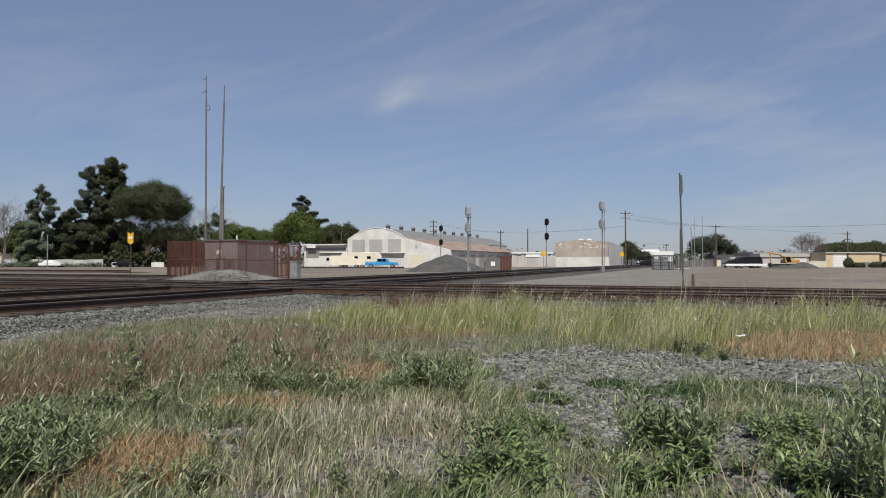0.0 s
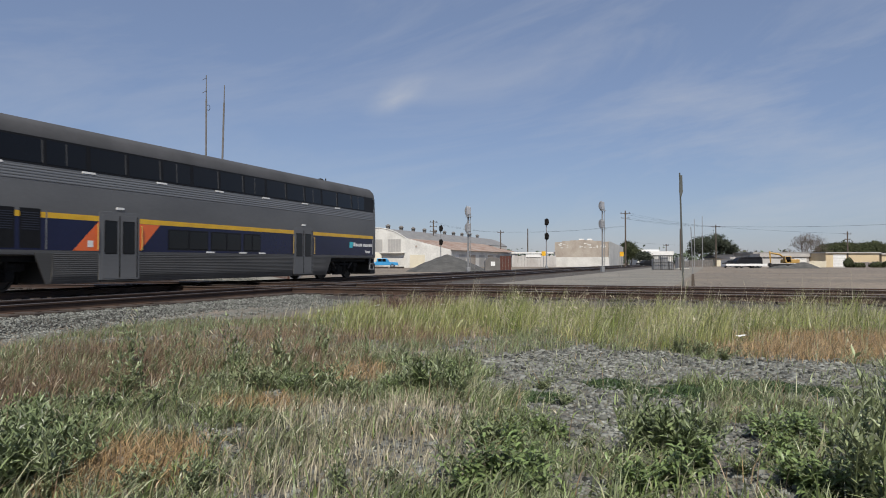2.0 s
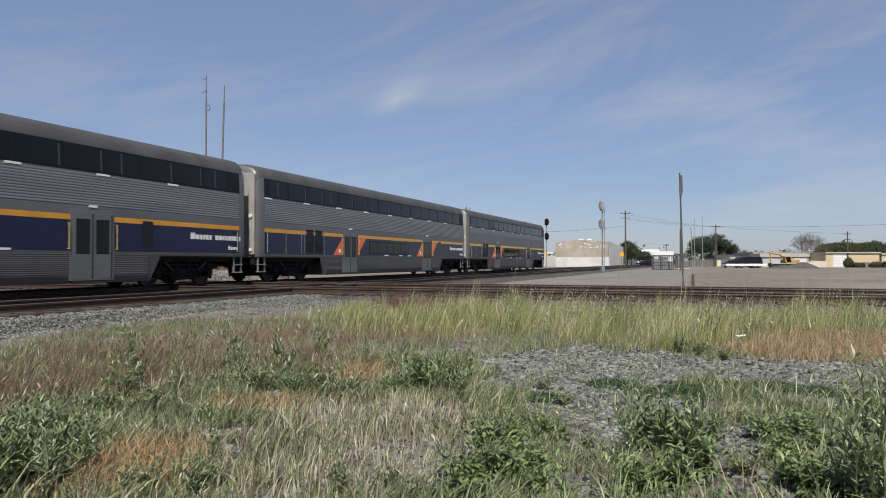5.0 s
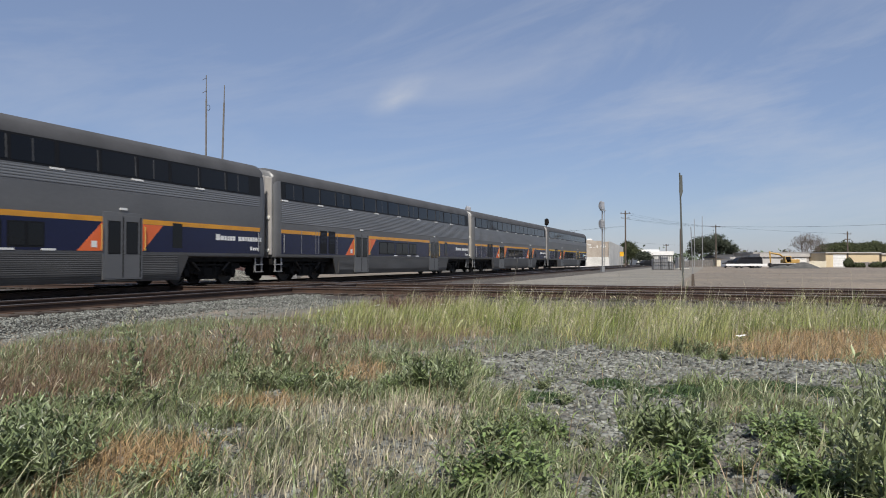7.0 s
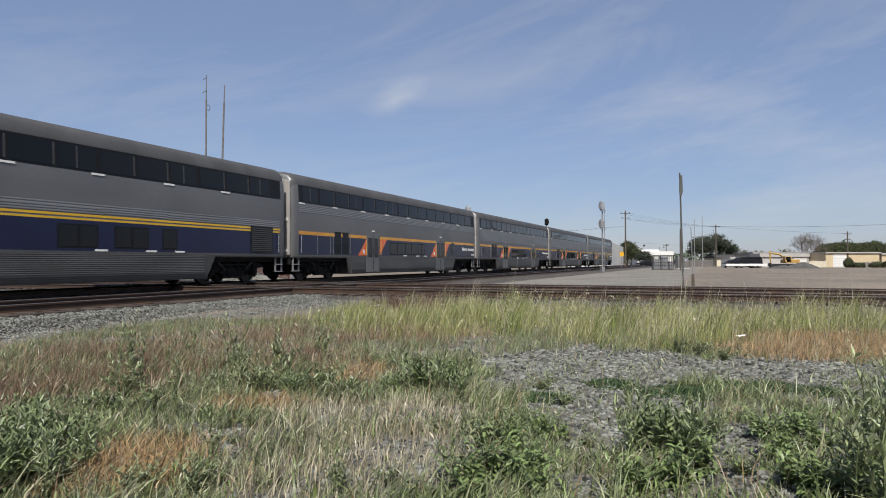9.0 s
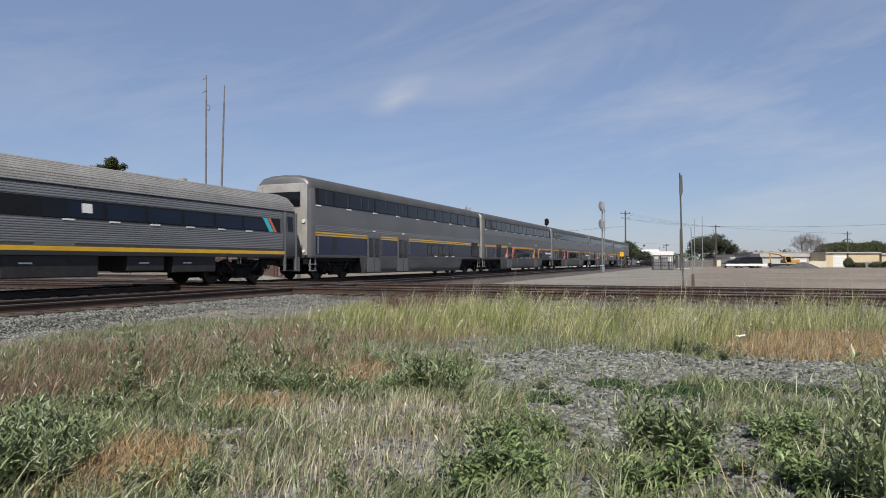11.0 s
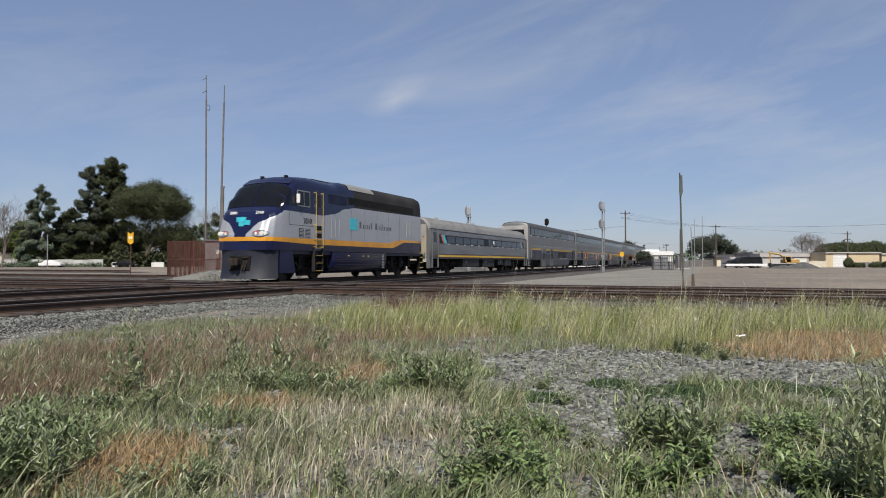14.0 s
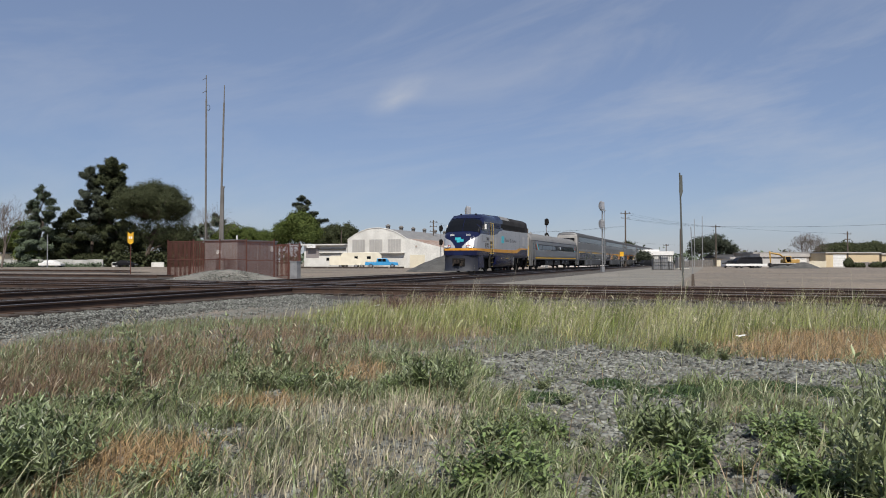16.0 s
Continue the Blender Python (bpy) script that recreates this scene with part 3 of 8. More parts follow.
def bilevel_car(label, stripe, doors, orange, upper_ribs, cab=False, last=False):
    t = thing("bilevel_carriage", label, "railway carriage", group="carriages of the train")
    h = CAR_H
    L = CAR / 2 - 0.42
    F = L + 0.28 if cab else L
    hi = [p for p in h if p[1] >= 1.1]
    hi = [(1.30, 1.02), (1.52, 1.06)] + hi
    prof = mirrored(hi)
    # the shell, with rounded ends
    secs = []
    for x, k in ((-L, 0.90), (-L + 0.06, 0.955), (-L + 0.18, 0.99), (-L + 0.4, 1.0), (F - 0.4, 1.0), (F - 0.18, 0.99), (F - 0.06, 0.955), (F, 0.90)):
        secs.append([(x, y * (k + (1 - k) * 0.4), 1.02 + (z - 1.02) * (1 - (1 - k) * 0.55)) for y, z in prof])
    g = Geo()
    g.sweep(secs)
    body = tpart("body", g, [MAT["steel_flat"], MAT["roof"]], t, smooth=True)
    for f in body.data.polygons:
        if f.center.z > 4.36 and abs(f.normal.x) < 0.8:
            f.material_index = 1
    # skirt between the bogies, with sloping ends
    q = Geo()
    q.sweep([[(x0 + sl, sg * y, z) for sg, y, z in ((-1, 1.47, 0.22), (-1, 1.535, 0.45), (-1, 1.543, 1.10), (1, 1.543, 1.10), (1, 1.535, 0.45), (1, 1.47, 0.22))]
             for x0, sl in ((-7.2, 0), (7.5, 0))])
    tpart("skirt", q, MAT["steel_skirt"], t, "grey ribbed steel skirt")
    for x0, x1 in ((-7.75, -7.2), (7.5, 8.05)):
        e = Geo()
        a, b = (x1, x0) if x0 < 0 else (x0, x1)
        for sg in (-1, 1):
            e.poly([(a, sg * 1.47, 0.22), (a, sg * 1.54, 1.1), (b, sg * 1.54, 1.1), (a + (b - a) * 0.25, sg * 1.47, 0.22), (a, sg * 1.42, 0.22), (a, sg * 1.48, 1.1), (b, sg * 1.48, 1.1), (a + (b - a) * 0.25, sg * 1.42, 0.22)],
                   [(0, 1, 2, 3), (7, 6, 5, 4), (0, 4, 5, 1), (1, 5, 6, 2), (2, 6, 7, 3), (3, 7, 4, 0)])
        tpart("skirt_end", e, MAT["steel_skirt"], t)
    tpart("skirt_ribs", corrugation(h, -7.18, 7.48, 0.30, 1.12, 0.058, 0.007), MAT["steel_skirt"], t)
    tpart("upper_ribs", corrugation(h, -L + 0.42, F - 0.42, *upper_ribs), MAT["steel"], t)
    # window band and livery
    tpart("window_band", panel(h, -L + 0.42, F - 0.35, 3.56, 4.36, 0.004, 0.03), MAT["frame_dark"], t, "black continuous window band")
    tpart("navy_panel", panel(h, -L + 0.42, F - 0.40, 1.19, 2.09, 0.004, 0.02), MAT["navy"], t, "dark navy painted lower side")
    if stripe == "double":
        tpart("stripe", panel(h, -L + 0.42, F - 0.40, 2.10, 2.16, 0.007, 0.02), MAT["yellow"], t)
        tpart("stripe", panel(h, -L + 0.42, F - 0.40, 2.21, 2.28, 0.007, 0.02), MAT["yellow"], t)
    else:
        tpart("stripe", panel(h, -L + 0.42, F - 0.40, 2.10, 2.26, 0.007, 0.02), MAT[stripe], t, "yellow painted stripe")
    # upper panes
    xs = -L + 0.75
    k = 0
    while xs + 1.45 < F - 0.6:
        w = 1.30
        for sg in (-1, 1):
            p = tpart("pane", panel(h, 0, w, 3.62, 4.30, 0.010, 0.012, (sg,)), MAT["glass"], t) if (sg, w) not in PANE_CACHE else new("pane", PANE_CACHE[sg, w])
            PANE_CACHE.setdefault((sg, w), p.data)
            p.parent = t
            p.matrix_basis = pose(xs, 0, 0)
        for sg in (-1, 1):
            p = tpart("mullion", panel(h, 0, 0.035, 3.64, 4.28, 0.014, 0.012, (sg,)), MAT["steel_skirt"], t) if (sg, "mullion") not in PANE_CACHE else new("mullion", PANE_CACHE[sg, "mullion"])
            PANE_CACHE.setdefault((sg, "mullion"), p.data)
            p.parent = t
            p.matrix_basis = pose(xs + (1.31 if k % 3 else 0.62), 0, 0)
        if k % 2 == 0:
            tpart("vent_plate", panel(h, xs - 0.30, xs + 0.16, 3.50, 3.56, 0.022, 0.03), MAT["white"], t)
        xs, k = xs + 1.46, k + 1
    # lower windows: o counts from the leading end
    for a, b in ((10.6, 11.7), (11.85, 13.6), (13.75, 15.75)) if not doors[2:] else doors[2]:
        x0, x1 = CAR / 2 - b, CAR / 2 - a
        w = tpart("window", panel(h, x0, x1, 1.27, 1.98, 0.008, 0.02), MAT["frame_dark"], t)
        n = 2 if b - a > 1 else 1
        for j in range(n):
            u0 = x0 + 0.05 + j * (x1 - x0) / n
            tpart("pane", panel(h, u0, u0 + (x1 - x0) / n - 0.09, 1.32, 1.93, 0.014, 0.012), MAT["glass"], w)
        tpart("vent_plate", panel(h, x1 - 0.1, x1 + 0.35, 1.18, 1.24, 0.02, 0.03), MAT["white"], t)
    # doors with their lamp above and the orange flash behind
    for a, flash in zip(doors[:2], orange):
        x0, x1 = CAR / 2 - a - 1.4, CAR / 2 - a
        if flash:
            tpart("orange_flash", panel(h, x0 - 1.0, x1 + 0.08, 1.19, 2.09, 0.009, 0.02, (-1, 1), 0.9), MAT["orange"], t, "orange slanted flash")
            tpart("notice", panel(h, x0 - 0.5, x0 - 0.3, 1.3, 1.5, 0.013, 0.02), MAT["white"], t)
        fr = tpart("door_frame", panel([(1.547, 0.0), (1.547, 3.1)], x0 - 0.09, x1 + 0.09, 0.30, 2.42, 0.010, 0.04), MAT["steel_flat"], t, bevel=0.006)
        for j in range(2):
            door_leaf(t, h, x0 + j * 0.7, x0 + j * 0.7 + 0.7, 0.34, 2.32, 1.22, (-1, 1))
        tpart("door_lamp", panel(h, (x0 + x1) / 2 - 0.14, (x0 + x1) / 2 + 0.14, 2.50, 2.57, 0.03, 0.04), MAT["white"], fr)
        gr = Geo()
        for sg in (-1, 1):
            for x in (x0 - 0.16, x1 + 0.16):
                gr.tube((x, sg * 1.60, 1.24), (x, sg * 1.60, 2.0), 0.013, n=6)
                for z in (1.24, 2.0):
                    gr.tube((x, sg * 1.54, z), (x, sg * 1.60, z), 0.014, n=6)
        tpart("grab_rail", gr, MAT["steel_flat" if last else "railing_yellow"], t)
        st = Geo()
        for sg in (-1, 1):
            st.box(x0, x1, sg * 1.30, sg * 1.56, 0.24, 0.28)
        tpart("step", st, MAT["gear"], t)
    # small end window, grab rails and marks near the ends
    if not cab and not last:
        tpart("window", panel(h, F - 5.3, F - 4.85, 1.35, 2.2, 0.012, 0.02), MAT["glass"], t)
    if last:
        tpart("window", panel(h, -L + 2, -L + 2.4, 1.4, 2.0, 0.012, 0.02), MAT["glass"], t)
        for a, b in ((-8.6, -3.4), (-1.6, 3.0), (5.6, 8.4)):
            tpart("stripe_ribs", corrugation(h, a, b, 2.30, 2.52, 0.072, 0.014), MAT["steel"], t)
    else:
        for a in (-L + 3.55, -L + 4.32):
            v = tpart("equipment_panel", panel(h, a, a + 0.62, 1.25, 2.34, 0.012, 0.02), MAT["frame_dark"], t, "dark slatted equipment panel")
            for j in range(8):
                z = 1.75 + j * 0.065
                tpart("slat", panel(h, a + 0.05, a + 0.57, z, z + 0.025, 0.020, 0.014), MAT["navy_dull"], v)
        for a in (-L + 1.95, -L + 3.15, -L + 3.40, -L + 5.10):
            tpart("seam_strip", panel(h, a, a + 0.035, 1.21, 2.30, 0.014, 0.02), MAT["steel"], t)
    gr = Geo()
    for sg in (-1, 1):
        for x in (F - 0.55, -L + 0.55):
            gr.tube((x, sg * 1.60, 1.25), (x, sg * 1.60, 2.05), 0.016, n=6)
    tpart("grab_rail", gr, MAT["galv"], t)
    # sill steps hanging at the corners
    st = Geo()
    for x in (F - 0.35, -L + 0.35):
        for sg in (-1, 1):
            for dx in (-0.22, 0.22):
                st.box(x + dx - 0.02, x + dx + 0.02, sg * 1.40, sg * 1.46, 0.42, 1.05)
            st.box(x - 0.24, x + 0.24, sg * 1.36, sg * 1.50, 0.42, 0.46)
            st.box(x - 0.24, x + 0.24, sg * 1.36, sg * 1.50, 0.72, 0.76)
    tpart("corner_step", st, MAT["galv"], t)
    if last:
        v = Geo()
        for sg in (-1, 1):
            v.box(F - 2.4, F - 0.95, sg * 1.50, sg * 1.575, 1.25, 2.32)
        lv = tpart("louvre", v, MAT["frame_dark"], t, "dark metal air intake louvre")
        for j in range(12):
            tpart("slat", panel(h, F - 2.34, F - 1.01, 1.30 + j * 0.083, 1.34 + j * 0.083, 0.045, 0.02), MAT["steel_skirt"], lv)
    else:
        e = CAR / 2
        if not cab:
            tpart("lettering", word_bars([0.22, 0.20, 0.12, 0.10, 0.15, 0.14, -0.12, 0.2, 0.15, 0.06, 0.06, 0.1, 0.15, 0.1, 0.14, 0.06, 0.13], 1.68, 0.17, e - 3.5, h), MAT["white"], t, "white lettering bars")
        else:
            tpart("lettering", word_bars([0.2, 0.14, 0.1, 0.08, 0.12, 0.1, -0.08, 0.17, 0.12, 0.05, 0.05, 0.08, 0.12, 0.08, 0.1], 1.66, 0.15, e - 2.75, h), MAT["white"], t, "white lettering bars")
            tpart("emblem", panel(h, e - 3.2, e - 2.85, 1.58, 1.88, 0.012, 0.02, (-1, 1), 0.06), MAT["cyan"], t, "turquoise emblem plate")
        tpart("number_bar", word_bars([0.11, 0.11, 0.11, 0.11], 1.32, 0.11, e - 1.45, h), MAT["white"], t)
    # ends: buffer beam, gangway bellows, door, marker lamps
    for sg in (-1, 1):
        E = F if sg > 0 else L
        e = Geo()
        e.box(sg * (E - 0.02), sg * (E + 0.05), -1.2, 1.2, 1.05, 4.55)
        w = tpart("end_wall", e, MAT["end_paint"], t, bevel=0.02)
        if not (cab and sg > 0):
            d = Geo()
            for y0, y1, z0, z1 in ((-0.62, -0.45, 1.15, 3.5), (0.45, 0.62, 1.15, 3.5), (-0.62, 0.62, 3.4, 3.58)):
                d.box(sg * (E + 0.03), sg * (E + 0.40), y0, y1, z0, z1)
            tpart("gangway", d, MAT["frame_dark"], t, "black rubber gangway bellows", bevel=0.03)
            c = Geo()
            c.box(sg * (E + 0.02), sg * (E + 0.12), -1.40, -1.10, 1.15, 4.50)
            c.box(sg * (E + 0.02), sg * (E + 0.12), 1.10, 1.40, 1.15, 4.50)
            tpart("collision_post", c, MAT["end_paint"], t, bevel=0.03)
            lamp = Geo()
            for y in (-1.25, 1.25):
                lamp.tube((sg * (E + 0.12), y, 2.75), (sg * (E + 0.17), y, 2.75), 0.09, n=12)
                lamp.tube((sg * (E + 0.12), y, 1.35), (sg * (E + 0.17), y, 1.35), 0.07, n=12)
            tpart("marker_lamp", lamp, MAT["lamp"], t)
            hose = Geo()
            for y in (-0.8, -0.65, 0.65, 0.8):
                pts = [Vector((sg * (E + 0.02 + 0.40 * k / 6), y, 0.95 - 0.45 * math.sin(math.pi * min(1, k / 6 * 0.9)))) for k in range(7)]
                for p, q2 in zip(pts, pts[1:]):
                    hose.tube(p, q2, 0.028, n=6)
            tpart("air_hose", hose, MAT["black"], t)
        c = Geo()
        c.box(sg * (E - 0.9), sg * (CAR / 2 + 0.02), -0.13, 0.13, 0.70, 0.95)
        c.box(sg * (CAR / 2 - 0.22), sg * (CAR / 2 + 0.05), -0.2, 0.2, 0.66, 1.0)
        tpart("coupler", c, MAT["gear"], t, bevel=0.03)
        b = Geo()
        b.box(sg * (E - 0.35), sg * (E - 0.02), -1.35, 1.35, 0.72, 1.04)
        tpart("buffer_beam", b, MAT["black"], t, bevel=0.03)
    if last:
        w = Geo()
        w.box(-L - 0.085, -L - 0.03, -1.0, 1.0, 3.45, 4.15)
        tpart("end_window", w, MAT["glass"], t, bevel=0.02)
    if cab:
        w = Geo()
        w.box(F - 0.36, F - 0.20, -1.515, -1.49, 3.60, 4.28)
        w.box(F + 0.03, F + 0.07, -1.15, 1.15, 3.55, 4.25)
        tpart("cab_window", w, MAT["glass"], t, bevel=0.01)
        p = Geo()
        p.box(F - 0.3, F + 0.35, -1.3, 1.3, 0.18, 0.75)
        tpart("pilot_plate", p, MAT["gear"], t, "dark steel snow plough", bevel=0.05)
        a = Geo()
        a.lathe((F - 3.9, -0.35, 4.97), [(0.16, 0), (0.16, 0.06), (0.10, 0.12), (0.02, 0.15)], 10)
        a.tube((F - 3.4, -0.35, 4.95), (F - 3.4, -0.35, 5.16), 0.03, n=6)
        tpart("roof_aerial", a, MAT["black"], t)
    ug = Geo()
    for x0, x1 in ((-6.8, -4.2), (-3.6, 0.5), (1.2, 6.8)):
        ug.box(x0, x1, -1.25, 1.25, 0.26, 1.0)
    tpart("underfloor_box", ug, MAT["black"], t)
    for xc in (-CAR / 2 + 3.4, CAR / 2 - 3.4):
        bogie(t, xc, tone="black")
        # black blocks added for the deep shade round the bogie, no real part
        w = Geo()
        w.box(xc - 2.4, xc + 2.4, -1.30, 1.30, 0.86, 1.04)
        w.box(xc - 2.1, xc + 2.1, -0.58, 0.58, 0.26, 0.88)
        tpart("wheel_well", w, MAT["black"], t)
    return t


COMET_H = [(1.50, 1.05), (1.57, 1.16), (1.57, 2.15), (1.52, 2.9), (1.47, 3.12), (1.38, 3.44), (1.08, 3.74), (0.6, 3.90), (0, 3.96)]


def comet_car():
    t = thing("single_level_coach", "ribbed stainless steel single-level coach with yellow stripe", "railway carriage", group="carriages of the train")
    h = COMET_H
    L = CAR / 2 - 0.38
    prof = mirrored(h)
    secs = []
    for x, k in ((-L, 0.93), (-L + 0.08, 0.97), (-L + 0.25, 1.0), (L - 0.25, 1.0), (L - 0.08, 0.97), (L, 0.93)):
        secs.append([(x, y * k, 1.05 + (z - 1.05) * (0.5 + k / 2)) for y, z in prof])
    g = Geo()
    g.sweep(secs)
    body = tpart("body", g, [MAT["steel_flat"], MAT["roof_light"]], t, smooth=True)
    for f in body.data.polygons:
        if f.center.z > 3.1 and abs(f.normal.x) < 0.8:
            f.material_index = 1
    rb = Geo()
    for sg in (-1, 1):
        for z in (3.18, 3.26, 3.34, 3.42, 3.50, 3.57, 3.64, 3.70, 3.76, 3.81):
            y = side_y(h, z)
            rb.box(-L + 0.3, L - 0.3, sg * (y - 0.02), sg * (y + 0.008), z - 0.012, z + 0.012)
    tpart("roof_ribs", rb, MAT["roof_light"], t)
    tpart("drip_rail", panel(h, -L + 0.2, L - 0.2, 3.06, 3.10, 0.03, 0.03), MAT["frame_dark"], t)
    tpart("side_ribs", corrugation(h, -L + 1.45, L - 1.2, 1.40, 2.08, 0.068), MAT["steel"], t)
    tpart("upper_ribs", corrugation(h, -L + 1.45, L - 1.2, 2.72, 3.02, 0.062), MAT["steel"], t)
    tpart("stripe", panel(h, -L + 1.4, L - 1.0, 1.18, 1.31, 0.016, 0.03), MAT["yellow"], t, "yellow painted stripe")
    tpart("window_band", panel(h, -L + 1.55, L - 1.4, 2.12, 2.70, 0.010, 0.03), MAT["frame_dark"], t)
    x, k = -L + 3.04, 0
    while x + 1.6 < L - 2.2:
        if not (-0.6 < x + 0.8 < 1.2):
            tpart("pane", panel(h, x, x + 1.5, 2.17, 2.63, 0.016, 0.012), MAT["glass_blue"], t)
            tpart("vent_plate", panel(h, x + 0.1, x + 0.5, 2.07, 2.12, 0.024, 0.03), MAT["white"], t)
        x, k = x + 1.66, k + 1
    # middle door without steps
    d = tpart("middle_door", panel(h, -0.35, 0.95, 1.32, 3.04, 0.012, 0.03), MAT["steel_flat"], t)
    tpart("pane", panel(h, -0.12, 0.72, 2.14, 2.66, 0.018, 0.02), MAT["glass"], d)
    tpart("notice", panel(h, 1.2, 1.55, 2.32, 2.60, 0.022, 0.02), MAT["white"], t)
    for x, w, m in ((-L + 2.25, 0.26, "orange"), (-L + 2.55, 0.42, "cyan"), (L - 2.2, 0.30, "cyan"), (L - 1.85, 0.16, "orange")):
        tpart("colour_flash", panel(h, x, x + w, 2.12, 2.70, 0.020, 0.02, (-1, 1), -0.42), MAT[m], t)
    part("vestibule_panel", panel(h, -L + 0.26, -L + 1.42, 1.10, 3.04, 0.004, 0.03, (-1,)), MAT["end_paint"], t, "pale weathered vestibule side")
    part("vestibule_panel", panel(h, -L + 0.26, -L + 1.42, 1.10, 3.04, 0.004, 0.03, (1,)), MAT["end_paint"], t, "pale weathered vestibule side")
    # vestibule doors and steps at both ends
    for sg in (-1, 1):
        xc = sg * (L - 0.80) if sg < 0 else L - 0.62
        w = 0.46 if sg < 0 else 0.36
        d = tpart("end_door", panel(h, xc - w, xc + w, 0.62 + 0.5, 3.0, 0.012, 0.03), MAT["steel_flat"], t, bevel=0.005)
        tpart("pane", panel(h, xc - w * 0.5, xc + w * 0.5, 2.2, 2.85, 0.020, 0.02), MAT["glass"], d)
        fr = Geo()
        for s2 in (-1, 1):
            for x in (xc - w - 0.06, xc + w + 0.06):
                fr.box(x - 0.05, x + 0.05, s2 * 1.50, s2 * 1.60, 0.45, 3.04)
        tpart("door_post", fr, MAT["steel_flat"], t, bevel=0.015)
        st = Geo()
        for s2 in (-1, 1):
            for j in range(3):
                st.box(xc - w, xc + w, s2 * (1.55 - j * 0.22 - 0.25), s2 * (1.55 - j * 0.22), 0.45 + j * 0.24, 0.49 + j * 0.24)
        tpart("step", st, MAT["gear"], t)
    for sg in (-1, 1):
        e = Geo()
        e.box(sg * (L - 0.02), sg * (L + 0.03), -1.25, 1.25, 1.0, 3.35)
        tpart("end_wall", e, MAT["end_paint"], t, bevel=0.02)
        d = Geo()
        for y0, y1, z0, z1 in ((-0.6, -0.42, 1.1, 3.15), (0.42, 0.6, 1.1, 3.15), (-0.6, 0.6, 3.1, 3.28)):
            d.box(sg * (L + 0.02), sg * (L + 0.36), y0, y1, z0, z1)
        tpart("gangway", d, MAT["frame_dark"], t, bevel=0.03)
        c = Geo()
        for y in (-1.42, 1.42):
            c.tube((sg * (L + 0.06), y * 0.95, 0.5), (sg * (L + 0.06), y * 0.95, 2.0), 0.02, n=6)
            c.box(sg * (L - 0.05), sg * (L + 0.16), y - 0.12, y + 0.12, 0.42, 1.05)
        tpart("corner_post", c, MAT["steel_flat"], t, bevel=0.02)
        k = Geo()
        k.box(sg * (L - 0.9), sg * (CAR / 2 + 0.02), -0.13, 0.13, 0.70, 0.95)
        tpart("coupler", k, MAT["gear"], t, bevel=0.03)
    for nm, x0, x1, z0 in (("battery_box", -6.0, -2.2, 0.45), ("generator_box", -1.2, 1.9, 0.40), ("tank", 3.0, 4.6, 0.55), ("equipment_box", 5.0, 7.2, 0.48)):
        ug = Geo()
        ug.box(x0, x1, -1.45, 1.45, z0, 1.06)
        b = tpart(nm, ug, MAT["gear"], t, bevel=0.03)
        tpart("label_plate", panel([(1.455, 0.3), (1.455, 1.1)], x0 + 0.5, x0 + 0.9, 0.8, 0.84, 0.0, 0.02), MAT["white"], b)
    v = Geo()
    for x in (-9.0, -1.0, 6.5):
        v.lathe((x, -0.5, 3.88), [(0.14, 0), (0.14, 0.1), (0.03, 0.16)], 8)
    tpart("roof_vent", v, MAT["roof_light"], t)
    for xc in (-CAR / 2 + 4.2, CAR / 2 - 3.9):
        bogie(t, xc, tone="black")
    return t


def lerp(tab, u):
    for (u0, a), (u1, b) in zip(tab, tab[1:]):
        if u0 <= u <= u1:
            f = (u - u0) / (u1 - u0)
            return a + (b - a) * (f * f * (3 - 2 * f))
    return tab[-1][1] if u > tab[-1][0] else tab[0][1]


LOCO = 16.6
WIDE = [(0, 0.30), (0.02, 0.62), (0.07, 0.96), (0.18, 1.25), (0.45, 1.44), (0.9, 1.52), (1.6, 1.545), (20, 1.545)]
TOP = [(0, 2.72), (0.07, 2.93), (0.2, 3.08), (0.42, 3.18), (0.66, 3.26), (1.90, 4.46), (2.15, 4.66), (2.65, 4.83), (3.5, 4.90), (5.2, 4.84), (6.0, 4.80), (6.35, 4.96), (20, 4.95)]
SILVER = [(0, 2.05), (0.02, 2.42), (0.07, 2.72), (0.18, 2.93), (0.45, 3.06), (1.2, 3.12), (4.4, 3.08), (5.4, 3.20), (6.6, 3.54), (7.6, 3.66), (20, 3.72)]
ST_HI = [(0, 1.93), (11.4, 1.93), (13.6, 2.16), (20, 2.16)]
ST_LO = [(0, 1.75), (4, 1.66), (12.0, 1.64), (14.2, 2.02), (20, 2.04)]


def loco_half(u):
    w, top = lerp(WIDE, u), lerp(TOP, u)
    lo, hi, sv = lerp(ST_LO, u), lerp(ST_HI, u), lerp(SILVER, u)
    sv = min(sv, top - 0.30)
    sh = max(top - 0.55, sv + 0.08) if top > 3.9 else max(top - 0.22, sv + 0.05)
    rows = [(w * 0.985, 1.36), (w, lo), (w, hi)]
    rows += [(w, hi + (sv - hi) * k / 5) for k in range(1, 6)]
    lean = 0.05
    rows += [(w - lean * k / 2, sv + (sh - sv) * k / 2) for k in (1, 2)]
    dz = top - sh
    if u > 5:
        rows += [(w * 0.955, sh + dz * 0.28), (w * 0.885, sh + dz * 0.62), (w * 0.74, sh + dz * 0.88), (w * 0.4, sh + dz * 0.97), (0, top)]
    else:
        rows += [(w * 0.945, sh + dz * 0.36), (w * 0.86, sh + dz * 0.66), (w * 0.68, sh + dz * 0.87), (w * 0.38, sh + dz * 0.97), (0, top)]
    return rows


